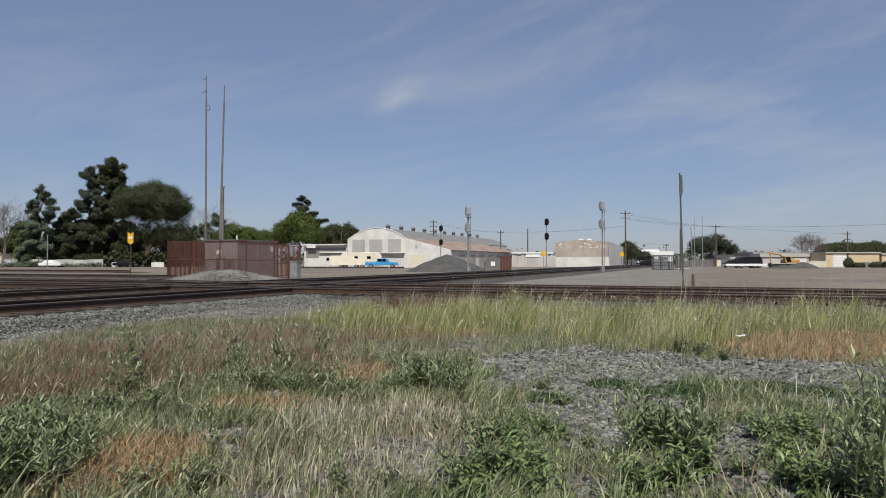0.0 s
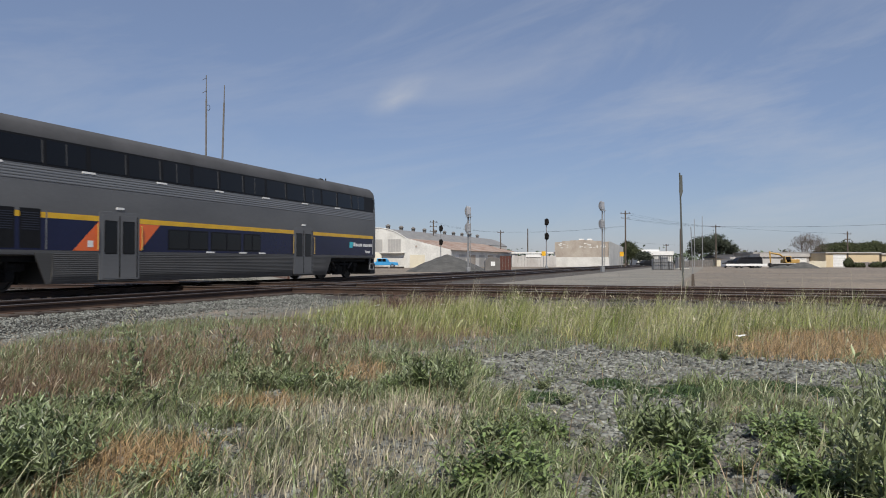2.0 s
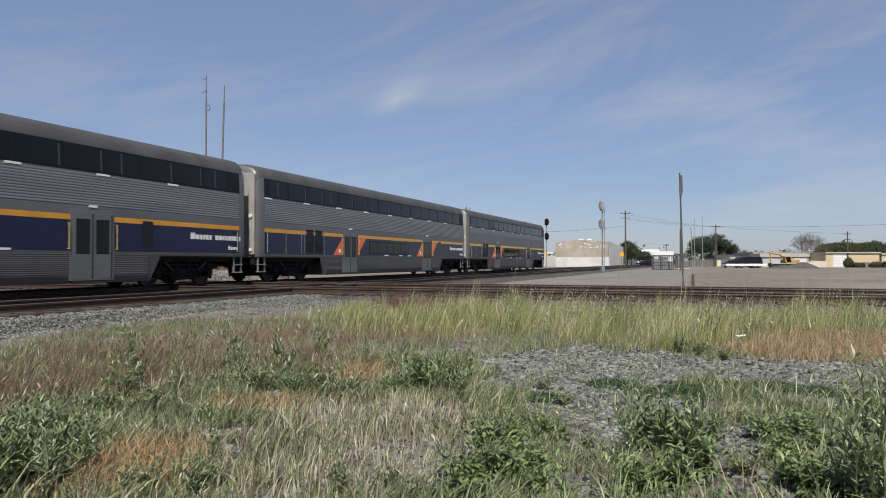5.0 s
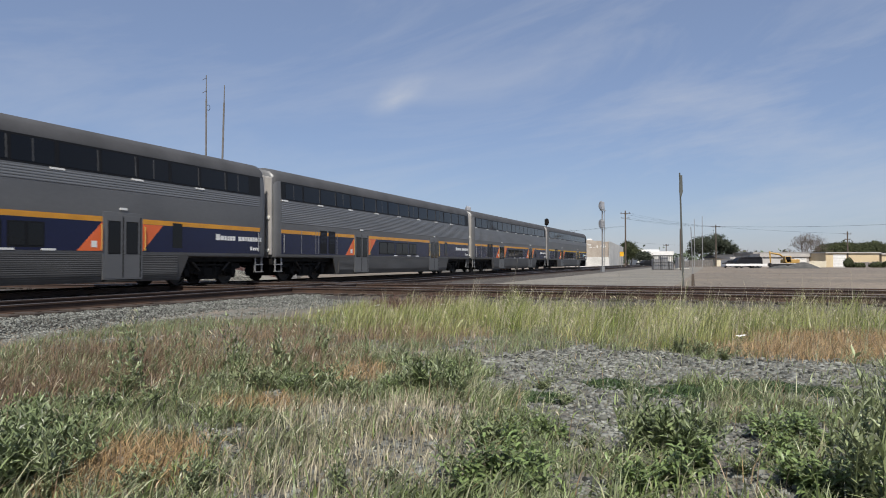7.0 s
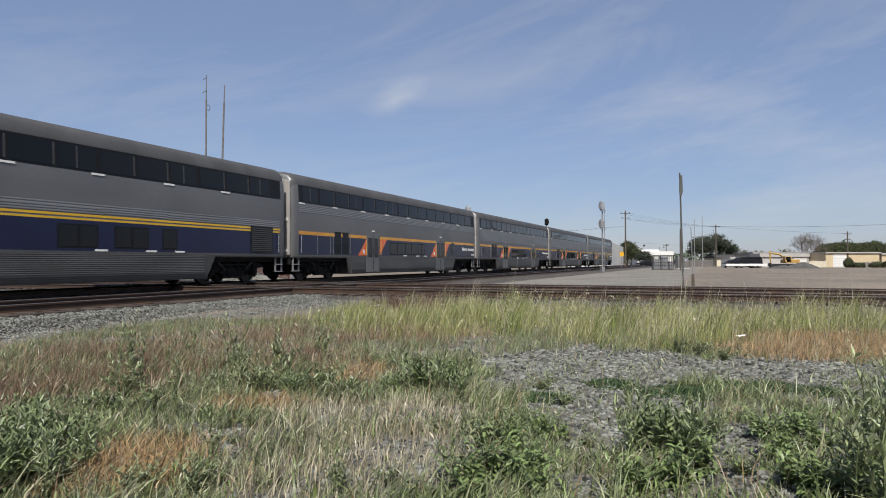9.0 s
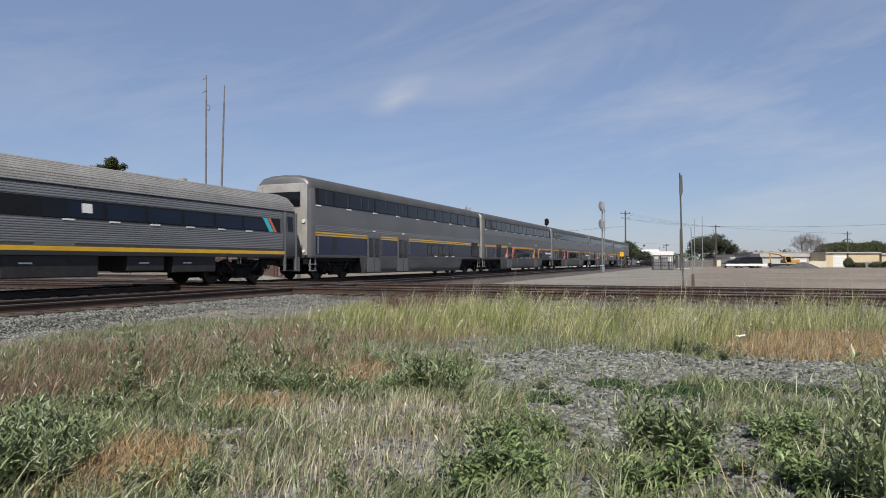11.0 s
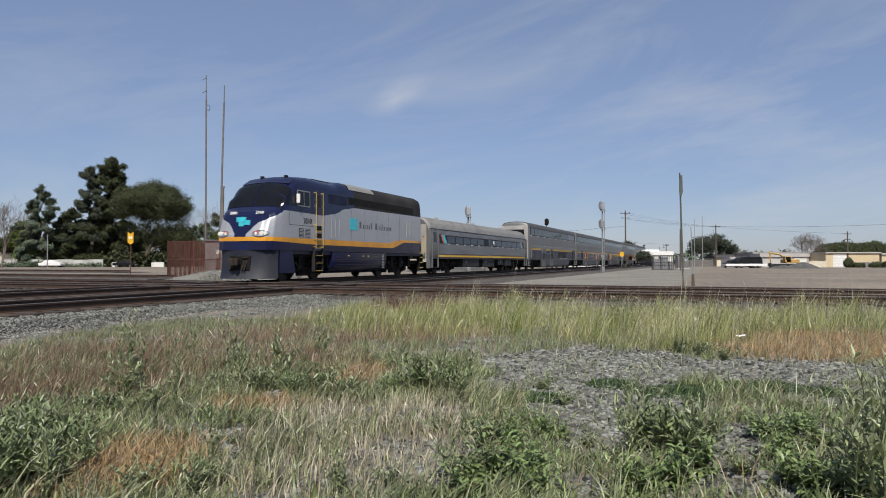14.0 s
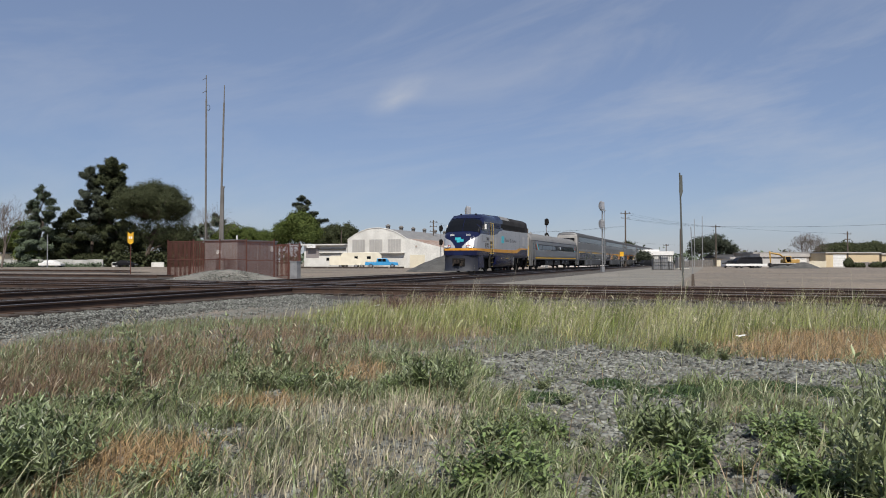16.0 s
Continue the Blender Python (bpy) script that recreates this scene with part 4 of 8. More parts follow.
def rake(u, z):
    """The nose leans back above the stripe."""
    return 0.42 * max(0.0, min(z, 3.2) - 1.95) * max(0.0, 1 - u / 1.2)


def nose_u(y):
    """How far back the nose reaches the half width y."""
    a, b = 0.0, 2.0
    for _ in range(30):
        m = (a + b) / 2
        a, b = (m, b) if lerp(WIDE, m) < y else (a, m)
    return a


def loco_w(u, z):
    return side_y(loco_half(u), z)


def lbox(g, u0, u1, z0, z1, out=0.02, thick=0.04, sides=(-1, 1)):
    """A plate on the locomotive's side; u counts back from the nose."""
    for sg in sides:
        a = [loco_w(u0, z0) + out, loco_w(u1, z0) + out, loco_w(u1, z1) + out, loco_w(u0, z1) + out]
        p = [(u0, z0), (u1, z0), (u1, z1), (u0, z1)]
        pts = [(u - LOCO / 2, sg * y, z) for (u, z), y in zip(p, a)] + [(u - LOCO / 2, sg * (y - thick), z) for (u, z), y in zip(p, a)]
        g.poly(pts, [(0, 1, 2, 3), (7, 6, 5, 4), (0, 4, 5, 1), (1, 5, 6, 2), (2, 6, 7, 3), (3, 7, 4, 0)])
    return g


def shell_patch(us, k0, k1, sg, off, gap=0.0):
    """A skin lying just outside the locomotive's shell between two of its rows."""
    g = Geo()
    rows = []
    for u in us:
        half = loco_half(u)[k0:k1 + 1]
        w = half[0][0]
        row = []
        for y, z in half:
            s = (y / w) ** 3
            lift = off * (1 - 0.6 * s)
            row.append((u + rake(u, z) - LOCO / 2 - (off * 0.7 if u < 2 else 0), sg * (max(y, gap) + off * s), z + lift))
        rows.append(row)
    g.sweep(rows, closed=False)
    return g


def written(text, size, deep):
    """Raised characters, centred, as gathered geometry."""
    cu = bpy.data.curves.new("writing", "FONT")
    cu.body, cu.size, cu.extrude, cu.align_x, cu.resolution_u = text, size, deep, "CENTER", 3
    ob = bpy.data.objects.new("writing", cu)
    me = bpy.data.meshes.new_from_object(ob)
    g = Geo()
    g.poly([tuple(v.co) for v in me.vertices], [tuple(f.vertices) for f in me.polygons])
    bpy.data.objects.remove(ob)
    bpy.data.curves.remove(cu)
    bpy.data.meshes.remove(me)
    return g


def locomotive():
    t = thing("locomotive", "silver, navy and yellow streamlined diesel passenger locomotive", "locomotive")
    H = LOCO / 2
    us = [0, 0.008, 0.015, 0.022, 0.03, 0.045, 0.06, 0.075, 0.09, 0.12, 0.15, 0.19, 0.25, 0.35, 0.45, 0.52, 0.62, 0.8, 1.0, 1.2, 1.4, 1.55, 1.7, 1.85, 2.1, 2.4, 3.0, 3.6, 4.4]
    us += [4.4 + 0.35 * k for k in range(1, 32)] + [LOCO - 0.5, LOCO - 0.2, LOCO]
    secs = []
    for u in us:
        half = loco_half(u)
        if u > LOCO - 0.3:
            k = 1 - (u - LOCO + 0.3) * 0.12
            half = [(y * k, z - (0.10 * (u - LOCO + 0.3) if z > 4.2 else 0)) for y, z in half]
        secs.append([(u + rake(u, z) - H, y, z) for y, z in mirrored(half)])
    g = Geo()
    g.sweep(secs)
    n = len(secs[0])
    paint = [0, 2, 1, 1, 1, 1, 1, 0, 0, 0, 3, 3, 3, 3]
    mi = []
    for i in range(len(secs) - 1):
        for j in range(n):
            k = j if j < n // 2 else n - 2 - j
            m = paint[k] if 0 <= k < len(paint) else 0
            u = us[i]
            if m == 3 and u < 7.0:
                m = 0
            if k >= 7 and u >= 7.3 and m == 0:
                m = 3
            if j == n - 1:
                m = 0
            mi.append(m)
    g.mi = mi + [0, 3]
    tpart("body", g, [MAT["navy"], MAT["silver"], MAT["amber"], MAT["loco_roof"]], t, smooth=True)
    # windscreen halves laid on the sloping front, pillar between
    for sg in (-1, 1):
        part("windscreen", shell_patch((0.82, 1.05, 1.2, 1.35, 1.5, 1.62, 1.74), 9, 14, sg, 0.014, 0.025), MAT["glass"], t, "large dark sloping windscreen", smooth=True)
    tpart("stripe_front", Geo().box(-H - 0.012, -H + 0.02, -0.31, 0.31, 1.75, 1.93), MAT["amber"], t)
    # hood over the windscreen
    hd = Geo()
    hd.sweep([[(u - H, y, lerp(TOP, u) + 0.03 + dz - 0.10 * (abs(y) / 1.3) ** 2) for u, dz in ((1.82, 0.0), (1.94, 0.03), (2.4, 0.0), (2.2, -0.2))] for y in (-1.25, -0.8, 0, 0.8, 1.25)])
    tpart("visor", hd, MAT["navy"], t)
    # side cab windows, mirror, door
    for sg in (-1, 1):
        w = lbox(Geo(), 2.15, 3.20, 3.38, 4.12, 0.018, 0.04, (sg,))
        fr = tpart("cab_window", w, MAT["galv"], t)
        for a, b in ((2.2, 2.66), (2.72, 3.15)):
            tpart("pane", lbox(Geo(), a, b, 3.43, 4.07, 0.026, 0.02, (sg,)), MAT["glass"], fr)
        q = Geo()
        y = loco_w(2.0, 3.5)
        q.poly([(1.32 - H, sg * (loco_w(1.32, 3.4) + 0.045), 3.40), (2.08 - H, sg * (y + 0.03), 3.40), (2.08 - H, sg * (loco_w(2.08, 4.05) + 0.035), 4.05), (1.42 - H, sg * 1.4, 3.42), (2.0 - H, sg * 1.42, 3.42), (2.0 - H, sg * 1.4, 4.0)],
               [(0, 1, 2), (5, 4, 3), (0, 3, 4, 1), (1, 4, 5, 2), (2, 5, 3, 0)])
        tpart("quarter_window", q, MAT["glass"], t)
        m = Geo()
        m.box(1.98 - H, 2.05 - H, sg * 1.58, sg * 1.74, 3.50, 3.92)
        tpart("mirror", m, MAT["white"], t, bevel=0.02)
        d = tpart("cab_door", lbox(Geo(), 3.62, 4.32, 1.45, 3.55, 0.004, 0.02, (sg,)), MAT["silver"], t)
        for k in (3.56, 4.18):
            r = Geo()
            r.tube((k - H, sg * 1.66, 1.5), (k - H, sg * 1.66, 4.15), 0.015, n=8)
            for z in (1.55, 2.6, 4.1):
                r.tube((k - H, sg * 1.52, z), (k - H, sg * 1.66, z), 0.02, n=6)
            tpart("handrail", r, MAT["railing_yellow"], t, "yellow vertical handrail")
        # dark door above; below it flat black plates paint the foot pockets' shade
        dw = tpart("door_upper", lbox(Geo(), 3.64, 4.30, 3.08, 4.10, 0.008, 0.02, (sg,)), MAT["navy_dull"], t)
        tpart("pane", lbox(Geo(), 3.76, 4.18, 3.45, 4.02, 0.014, 0.012, (sg,)), MAT["glass"], dw)
        for z in (1.98, 2.34):
            tpart("step_pocket", lbox(Geo(), 3.70, 4.24, z, z + 0.22, 0.010, 0.02, (sg,)), MAT["black"], t)
        tpart("pocket_lip", lbox(Geo(), 3.68, 4.26, 2.28, 2.32, 0.03, 0.03, (sg,)), MAT["railing_yellow"], t)
        # engine-room intake with upright slats
        ig = tpart("intake", lbox(Geo(), 4.95, 6.75, 3.72, 4.16, 0.010, 0.02, (sg,)), MAT["frame_dark"], t, "dark slatted engine intake")
        for k in range(16):
            a = 5.0 + k * 0.108
            tpart("slat", lbox(Geo(), a, a + 0.035, 3.75, 4.13, 0.022, 0.014, (sg,)), MAT["navy"], ig)
        # seams round the nose door and below the number
        nl = Geo()
        lbox(nl, 1.45, 1.47, 2.50, 3.05, 0.006, 0.015, (sg,))
        lbox(nl, 1.45, 3.45, 2.50, 2.52, 0.006, 0.015, (sg,))
        tpart("seam", nl, MAT["gear"], t)
        st = Geo()
        for j in range(5):
            z = 0.42 + j * 0.36
            st.box(3.60 - H, 4.30 - H, sg * 1.40, sg * 1.60, z, z + 0.03)
        st.box(3.56 - H, 3.60 - H, sg * 1.42, sg * 1.58, 0.4, 1.5)
        st.box(4.30 - H, 4.34 - H, sg * 1.42, sg * 1.58, 0.4, 1.5)
        tpart("cab_step", st, MAT["gear"], t)
        # step edges
        e = Geo()
        for j in range(5):
            z = 0.42 + j * 0.36
            e.box(3.66 - H, 4.24 - H, sg * 1.595, sg * 1.608, z + 0.005, z + 0.025)
        tpart("step_edge", e, MAT["railing_yellow"], t)
        # vents below the cab window
        for a, b in ((2.25, 2.65), (2.8, 3.2)):
            v = tpart("vent", lbox(Geo(), a, b, 1.98, 2.38, 0.012, 0.03, (sg,)), MAT["gear"], t)
            for j in range(6):
                tpart("slat", lbox(Geo(), a + 0.03, b - 0.03, 2.0 + j * 0.063, 2.03 + j * 0.063, 0.025, 0.02, (sg,)), MAT["silver"], v)
        # panel seams and hand bars
        s = Geo()
        for u in (5.1, 5.5, 5.9, 14.2, 14.7, 15.2):
            s.tube((u - H, sg * 1.57, 2.0 if u < 10 else 2.3), (u - H, sg * 1.57, 2.95 if u < 10 else 3.25), 0.016, n=6)
        tpart("hand_bar", s, MAT["silver"], t)
        sm = Geo()
        for u in (7.2, 8.7, 10.2, 11.7, 13.2):
            lbox(sm, u, u + 0.02, 1.95, 3.6, 0.006, 0.02, (sg,))
        tpart("seam", sm, MAT["steel_flat"], t)
        # dark side grilles high on the body
        gr = tpart("grille", lbox(Geo(), 6.9, 15.3, 3.80, 4.18, 0.012, 0.03, (sg,)), MAT["black"], t, "black radiator grille")
        # lettering bars and emblem, dark grey on silver
        b = Geo()
        u = 8.1 if sg < 0 else 8.1
        for k, wd in enumerate((0.34, 0.26, 0.13, 0.14, 0.2, 0.22, -0.2, 0.36, 0.2, 0.06, 0.08, 0.12, 0.22, 0.13, 0.2, 0.07, 0.2)):
            if wd > 0:
                lbox(b, u, u + wd * 0.55, 2.62, 2.62 + (0.36 if k in (0, 5, 7, 9, 11) else 0.22), 0.010, 0.02, (sg,))
            u += abs(wd) + 0.055
        tpart("lettering", b, MAT["grey_vinyl"], t, "dark grey lettering bars")
        tpart("emblem", lbox(Geo(), 7.05, 7.85, 2.50, 3.12, 0.012, 0.02, (sg,)), MAT["cyan"], t, "turquoise gradient emblem")
        nb = part("number", written("2010", 0.36, 0.008), MAT["frame_dark"], t, "black painted number 2010")
        nb.matrix_basis = pose(2.98 - H, sg * (loco_w(2.9, 2.7) + 0.006), 2.62, 90, 0, 0 if sg < 0 else 180)
        pk = tpart("painted_mark", lbox(Geo(), 14.2, 15.0, 2.35, 2.75, 0.011, 0.02, (sg,)), MAT["silver"], t)
        # headlight cluster in a bright oval
        ring = [(math.cos(k * math.tau / 24), math.sin(k * math.tau / 24)) for k in range(24)]
        hl = Geo()
        hl.sweep([[(nose_u(0.95 + 0.37 * f * a) + rake(nose_u(0.95 + 0.37 * f * a), 2.08 + 0.145 * f * b) - e - H, sg * (0.95 + 0.37 * f * a + 0.3 * e), 2.08 + 0.145 * f * b) for a, b in ring] for f, e in ((1.0, -0.06), (1.0, 0.03), (0.90, 0.045), (0.82, 0.02), (0.02, 0.015))])
        ho = tpart("headlight", hl, MAT["chrome_bezel"], t, "bright oval headlight bezel", smooth=True)
        for y, tone, r in ((0.78, "lamp_red", 0.115), (0.78, "lamp", 0.07), (1.02, "lamp", 0.10), (1.20, "lamp", 0.085)):
            ln = Geo()
            o = 0.035 if tone == "lamp_red" else 0.05
            x = nose_u(y) + rake(nose_u(y), 2.08) - H
            ln.tube((x + 0.06, sg * y, 2.08), (x - o, sg * (y + 0.2 * o), 2.08), r, r * 0.92, n=16)
            tpart("lens", ln, MAT[tone], ho, bevel=0.008)
        # lit number boards below the windscreen
        nb = part("number_board", written("2010", 0.19, 0.05), MAT["white"], t, "white number 2010 below windscreen")
        nb.matrix_basis = pose(0.11 + rake(0.15, 2.93) - H, sg * 0.70, 2.93, 70, 0, -90 - sg * 8)
        # fuel tank side and air reservoirs
        tk = Geo()
        bend = [(0.2, 0.28), (0.85, 0.28), (1.10, 0.33), (1.29, 0.43), (1.42, 0.57), (1.49, 0.74), (1.51, 0.95), (1.51, 1.33), (0.2, 1.38)]
        tk.sweep([[(x, sg * (y if e else y * 0.97), z) for y, z in bend] for x, e in ((5.35 - H, 0), (5.42 - H, 1), (11.45 - H, 1), (11.52 - H, 0))])
        fu = tpart("fuel_tank", tk, MAT["navy"], t, "glossy dark navy fuel tank with rolled ribs", smooth=True)
        for k in range(6):
            rib = Geo()
            z = 0.62 + k * 0.085
            y = side_y(bend[1:8], z)
            rib.box(5.6 - H, 11.2 - H, sg * (y - 0.02), sg * (y + 0.010), z - 0.010, z + 0.010)
            tpart("rib", rib, MAT["navy"], fu)
        vb = Geo()
        for j in range(9):
            vb.box(10.9 - H, 11.15 - H, sg * 1.505, sg * 1.53, 0.5 + j * 0.09, 0.54 + j * 0.09)
        tpart("tank_vent", vb, MAT["silver"], t)
        ar = Geo()
        ar.tube((5.2 - H, sg * 1.18, 1.18), (2.0 - H, sg * 1.18, 1.18), 0.14, n=10)
        tpart("air_reservoir", ar, MAT["black"], t)
        for u in (7.0, 8.6, 9.2):
            cp = Geo()
            cp.tube((u - H, sg * 1.48, 1.15), (u - H, sg * 1.54, 1.15), 0.04, n=10)
            tpart("filler_cap", cp, MAT["railing_yellow"], t)
    # nose emblem, pilot, coupler
    em = Geo()
    for y0, y1, z0, z1 in ((-0.36, -0.02, 2.42, 2.66), (-0.1, 0.38, 2.56, 2.80), (-0.05, 0.2, 2.34, 2.62)):
        q = rake(0, (z0 + z1) / 2)
        em.box(-H - 0.035 + q, -H + 0.06 + q, y0, y1, z0, z1)
    tpart("emblem", em, MAT["cyan"], t, "turquoise nose emblem")
    pl = Geo()
    arc = [-1.47 + 2.94 * i / 16 for i in range(17)]
    pl.sweep([[(1.0 - (1.0 + k) * (1 - (abs(y) / 1.5) ** 2.6) ** 0.5 - H, y * wd, z) for y in arc] + [(1.1 - H, 1.2, z), (1.1 - H, -1.2, z)]
              for z, k, wd in ((0.12, 0.20, 1.0), (0.24, 0.13, 1.0), (0.42, 0.06, 0.99), (0.70, 0.01, 0.98), (1.05, -0.02, 0.98), (1.36, 0.0, 1.0))])
    tpart("pilot", pl, MAT["pilot_navy"], t, "worn grey-navy plough with a coupler opening", smooth=True)
    # recess shade put on as a black block, the plough itself is closed
    op = Geo()
    op.box(-0.05 - H, 0.12 - H, -0.55, 0.50, 0.46, 1.12)
    tpart("coupler_opening", op, MAT["black"], t, bevel=0.04)
    cp = Geo()
    cp.box(-0.30 - H, 0.3 - H, -0.12, 0.12, 0.74, 0.96)
    cp.sweep([[(x - H, y, z) for x, y in ((-0.25, -0.16), (-0.42, -0.22), (-0.52, -0.14), (-0.44, -0.02), (-0.36, 0.06), (-0.50, 0.20), (-0.40, 0.24), (-0.25, 0.16))] for z in (0.70, 1.0)])
    cp.box(-0.10 - H, -0.04 - H, -0.5, -0.2, 1.0, 1.07)
    for y in (-0.42, -0.3, 0.34):
        pts = [Vector((0.0 - H - 0.18 * math.sin(math.pi * k / 6), y + 0.02 * k, 0.98 - 0.5 * math.sin(math.pi * k / 7))) for k in range(7)]
        for a, b in zip(pts, pts[1:]):
            cp.tube(a, b, 0.03, n=6)
    tpart("coupler", cp, MAT["coupler_rust"], t, bevel=0.02)
    # roof gear
    rf = Geo()
    rf.box(2.45 - H, 2.65 - H, -0.72, -0.58, 4.66, 4.86)
    rf.box(2.45 - H, 2.65 - H, 0.58, 0.72, 4.66, 4.86)
    tpart("horn", rf, MAT["black"], t, bevel=0.03)
    ex = Geo()
    ex.box(4.6 - H, 6.6 - H, -0.7, 0.7, 4.80, 4.93)
    tpart("exhaust_hatch", ex, MAT["loco_roof"], t, bevel=0.04)
    fan = Geo()
    for u in (11.4, 13.0, 14.5):
        fan.lathe((u - H, 0, 4.84), [(0.55, 0), (0.55, 0.07), (0.48, 0.085), (0.1, 0.07)], 18)
    tpart("roof_fan", fan, MAT["loco_roof"], t)
    for sg in (-1, 1):
        part("roof_panel", shell_patch((7.0, 7.6, 8.2, 8.8, 9.4, 9.9), 10, 12, sg, 0.02), MAT["roof_light"], t, "pale grey dust-covered roof panel")
    # rear end handrails, steps, coupler
    rr = Geo()
    for sg in (-1, 1):
        for u in (LOCO + 0.04, LOCO + 0.70):
            rr.tube((u - H, sg * 1.44, 1.3 if u < LOCO + 0.2 else 1.45), (u - H, sg * 1.44, 2.75 if u < LOCO + 0.2 else 2.5), 0.022, n=6)
        rr.tube((LOCO + 0.56 - H, sg * 1.44, 1.45), (LOCO + 0.56 - H, sg * 1.44, 2.5), 0.02, n=6)
        rr.tube((LOCO + 0.40 - H, sg * 1.44, 2.5), (LOCO + 0.70 - H, sg * 1.44, 2.5), 0.022, n=6)
        for z in (0.45, 0.78, 1.11, 1.44):
            rr.box(LOCO + 0.10 - H, LOCO + 0.52 - H, sg * 1.38, sg * 1.46, z, z + 0.045)
    tpart("rear_handrail", rr, MAT["railing_yellow"], t, "yellow rear handrails and steps")
    rc = Geo()
    rc.box(H - 0.4, H + 0.45, -0.14, 0.14, 0.7, 0.98)
    rc.box(H - 0.4, H + 0.95, -0.13, 0.13, 0.72, 0.96)
    rc.box(H - 0.05, H + 0.62, -1.3, 1.3, 1.22, 1.36)
    for sy in (-1, 1):
        rc.box(H + 0.04, H + 0.09, sy * 1.18, sy * 1.42, 0.3, 1.36)
        rc.box(H + 0.53, H + 0.58, sy * 1.18, sy * 1.42, 0.3, 1.36)
    tpart("rear_coupler", rc, MAT["black"], t, bevel=0.02)
    gw = Geo()
    for y0, y1, z0, z1 in ((-0.62, -0.42, 1.36, 3.4), (0.42, 0.62, 1.36, 3.4), (-0.62, 0.62, 3.3, 3.5)):
        gw.box(H - 0.02, H + 0.55, y0, y1, z0, z1)
    tpart("gangway", gw, MAT["black"], t, bevel=0.03)
    # black box added to close the see-through underframe, dark as its shade
    fr = Geo()
    fr.box(2.2 - H, H - 0.3, -0.6, 0.6, 0.42, 1.22)
    tpart("centre_sill", fr, MAT["black"], t)
    for sg in (-1, 1):
        sk = Geo()
        sk.sweep([[(u - H, sg * y, z) for u, y in ((0.9, 1.44), (1.75 + (1.36 - z) * 0.25, 1.53), (1.75 + (1.36 - z) * 0.25, 1.47), (0.9, 1.38))] for z in (0.35, 1.36)])
        part("side_skirt", sk, MAT["navy"], t)
    fr = Geo()
    fr.box(1.0 - H, H, -1.42, 1.42, 1.20, 1.37)
    tpart("underframe", fr, MAT["navy_dull"], t)
    for xc in (3.4 - H, 13.3 - H):
        bogie(t, xc, 2.75, "black")
        wl = Geo()
        wl.box(xc - 2.1, xc + 2.1, -1.05, 1.05, 0.80, 1.22)
        for sg in (-1, 1):
            for dx in (-1.9, -0.6, 0.6, 1.9):
                wl.box(xc + dx - 0.16, xc + dx + 0.16, sg * 1.05, sg * 1.30, 0.55, 1.2)
        part("brake_rigging", wl, MAT["black"], t)
    return t


TRAIN = []
UPPER = {"few": (3.12, 3.52), "many": (2.55, 3.52), "mid": (2.75, 3.52), "low": (2.32, 2.62)}
TRAIN.append((bilevel_car("grey and navy bilevel cab carriage with yellow stripe at train front", "yellow", (6.7, 17.1), (False, True), UPPER["few"], cab=True), PITCH * 0.5))
TRAIN.append((bilevel_car("ribbed grey bilevel carriage with amber stripe and orange door flashes", "amber", (6.95, 17.1), (True, True), UPPER["many"]), PITCH * 1.5))
TRAIN.append((bilevel_car("ribbed grey bilevel carriage, amber stripe, one orange door flash", "amber", (6.95, 17.1), (False, True), UPPER["many"]), PITCH * 2.5))
TRAIN.append((bilevel_car("grey bilevel carriage with amber stripe and bright orange flashes", "amber", (7.15, 17.1), (True, True), UPPER["few"]), PITCH * 3.5 - 0.15))
TRAIN.append((bilevel_car("grey bilevel carriage with double yellow stripe and side louvre", "double", (14.6, 18.4, ((6.9, 7.6), (8.2, 9.6), (10.2, 11.6))), (False, False), UPPER["low"], last=True), PITCH * 4.5 - 0.36))
TRAIN.append((comet_car(), PITCH * 5.5 - 0.12))
TRAIN.append((locomotive(), 6 * PITCH + 1.05 + LOCO / 2 * 0.99))


def lengthen():
    """Bring every vehicle to its running length; wheels stay round."""
    seen, wheel_x = set(), {ob.name: n for n, (ob, _, _) in enumerate(WHEELS)}
    for root, _ in TRAIN:
        k = 0.99 if root.name == "locomotive" else PITCH / CAR
        for o in root.children_recursive:
            if o.name in wheel_x:
                n = wheel_x[o.name]
                WHEELS[n] = (o, WHEELS[n][1] * k, WHEELS[n][2])
            m = o.matrix_basis.copy()
            m.translation.x *= k
            o.matrix_basis = m
            if o.type != "MESH" or o.name.startswith("wheelset") or o.data.name in seen:
                continue
            seen.add(o.data.name)
            co = np.zeros(len(o.data.vertices) * 3)
            o.data.vertices.foreach_get("co", co)
            co[0::3] *= k
            o.data.vertices.foreach_set("co", co)
            o.data.update()


lengthen()


def train_pose(t, back):
    return at(run(t) - back, MAIN_P, RAIL)


def motions():
    rows = [0.5 * i for i in range(33)]
    for ob, back in TRAIN:
        walk(ob, [(t, train_pose(t, back)) for t in rows])
    for ob, x, r in WHEELS:
        walk(ob, [(k / 30, pose(x, 0, r, 0, math.degrees((run(k / 30) - run(0)) / r), 0)) for k in range(481)])
    for ob, x, d, ph, turn in STALKS:
        walk(ob, [(0.4 * k, pose(wx(x, d), d, -0.02, 0, 0, 0) @ pose(0, 0, 0, 2.5 * math.sin(2.1 * k * 0.4 + ph), 4 + 4.5 * math.sin(2.7 * k * 0.4 + ph), 0) @ pose(0, 0, 0, 0, 0, turn * 0.12)) for k in range(41)])


# ---- yard, buildings, trees ----
def wx(x, d):
    return bearing(x) * d


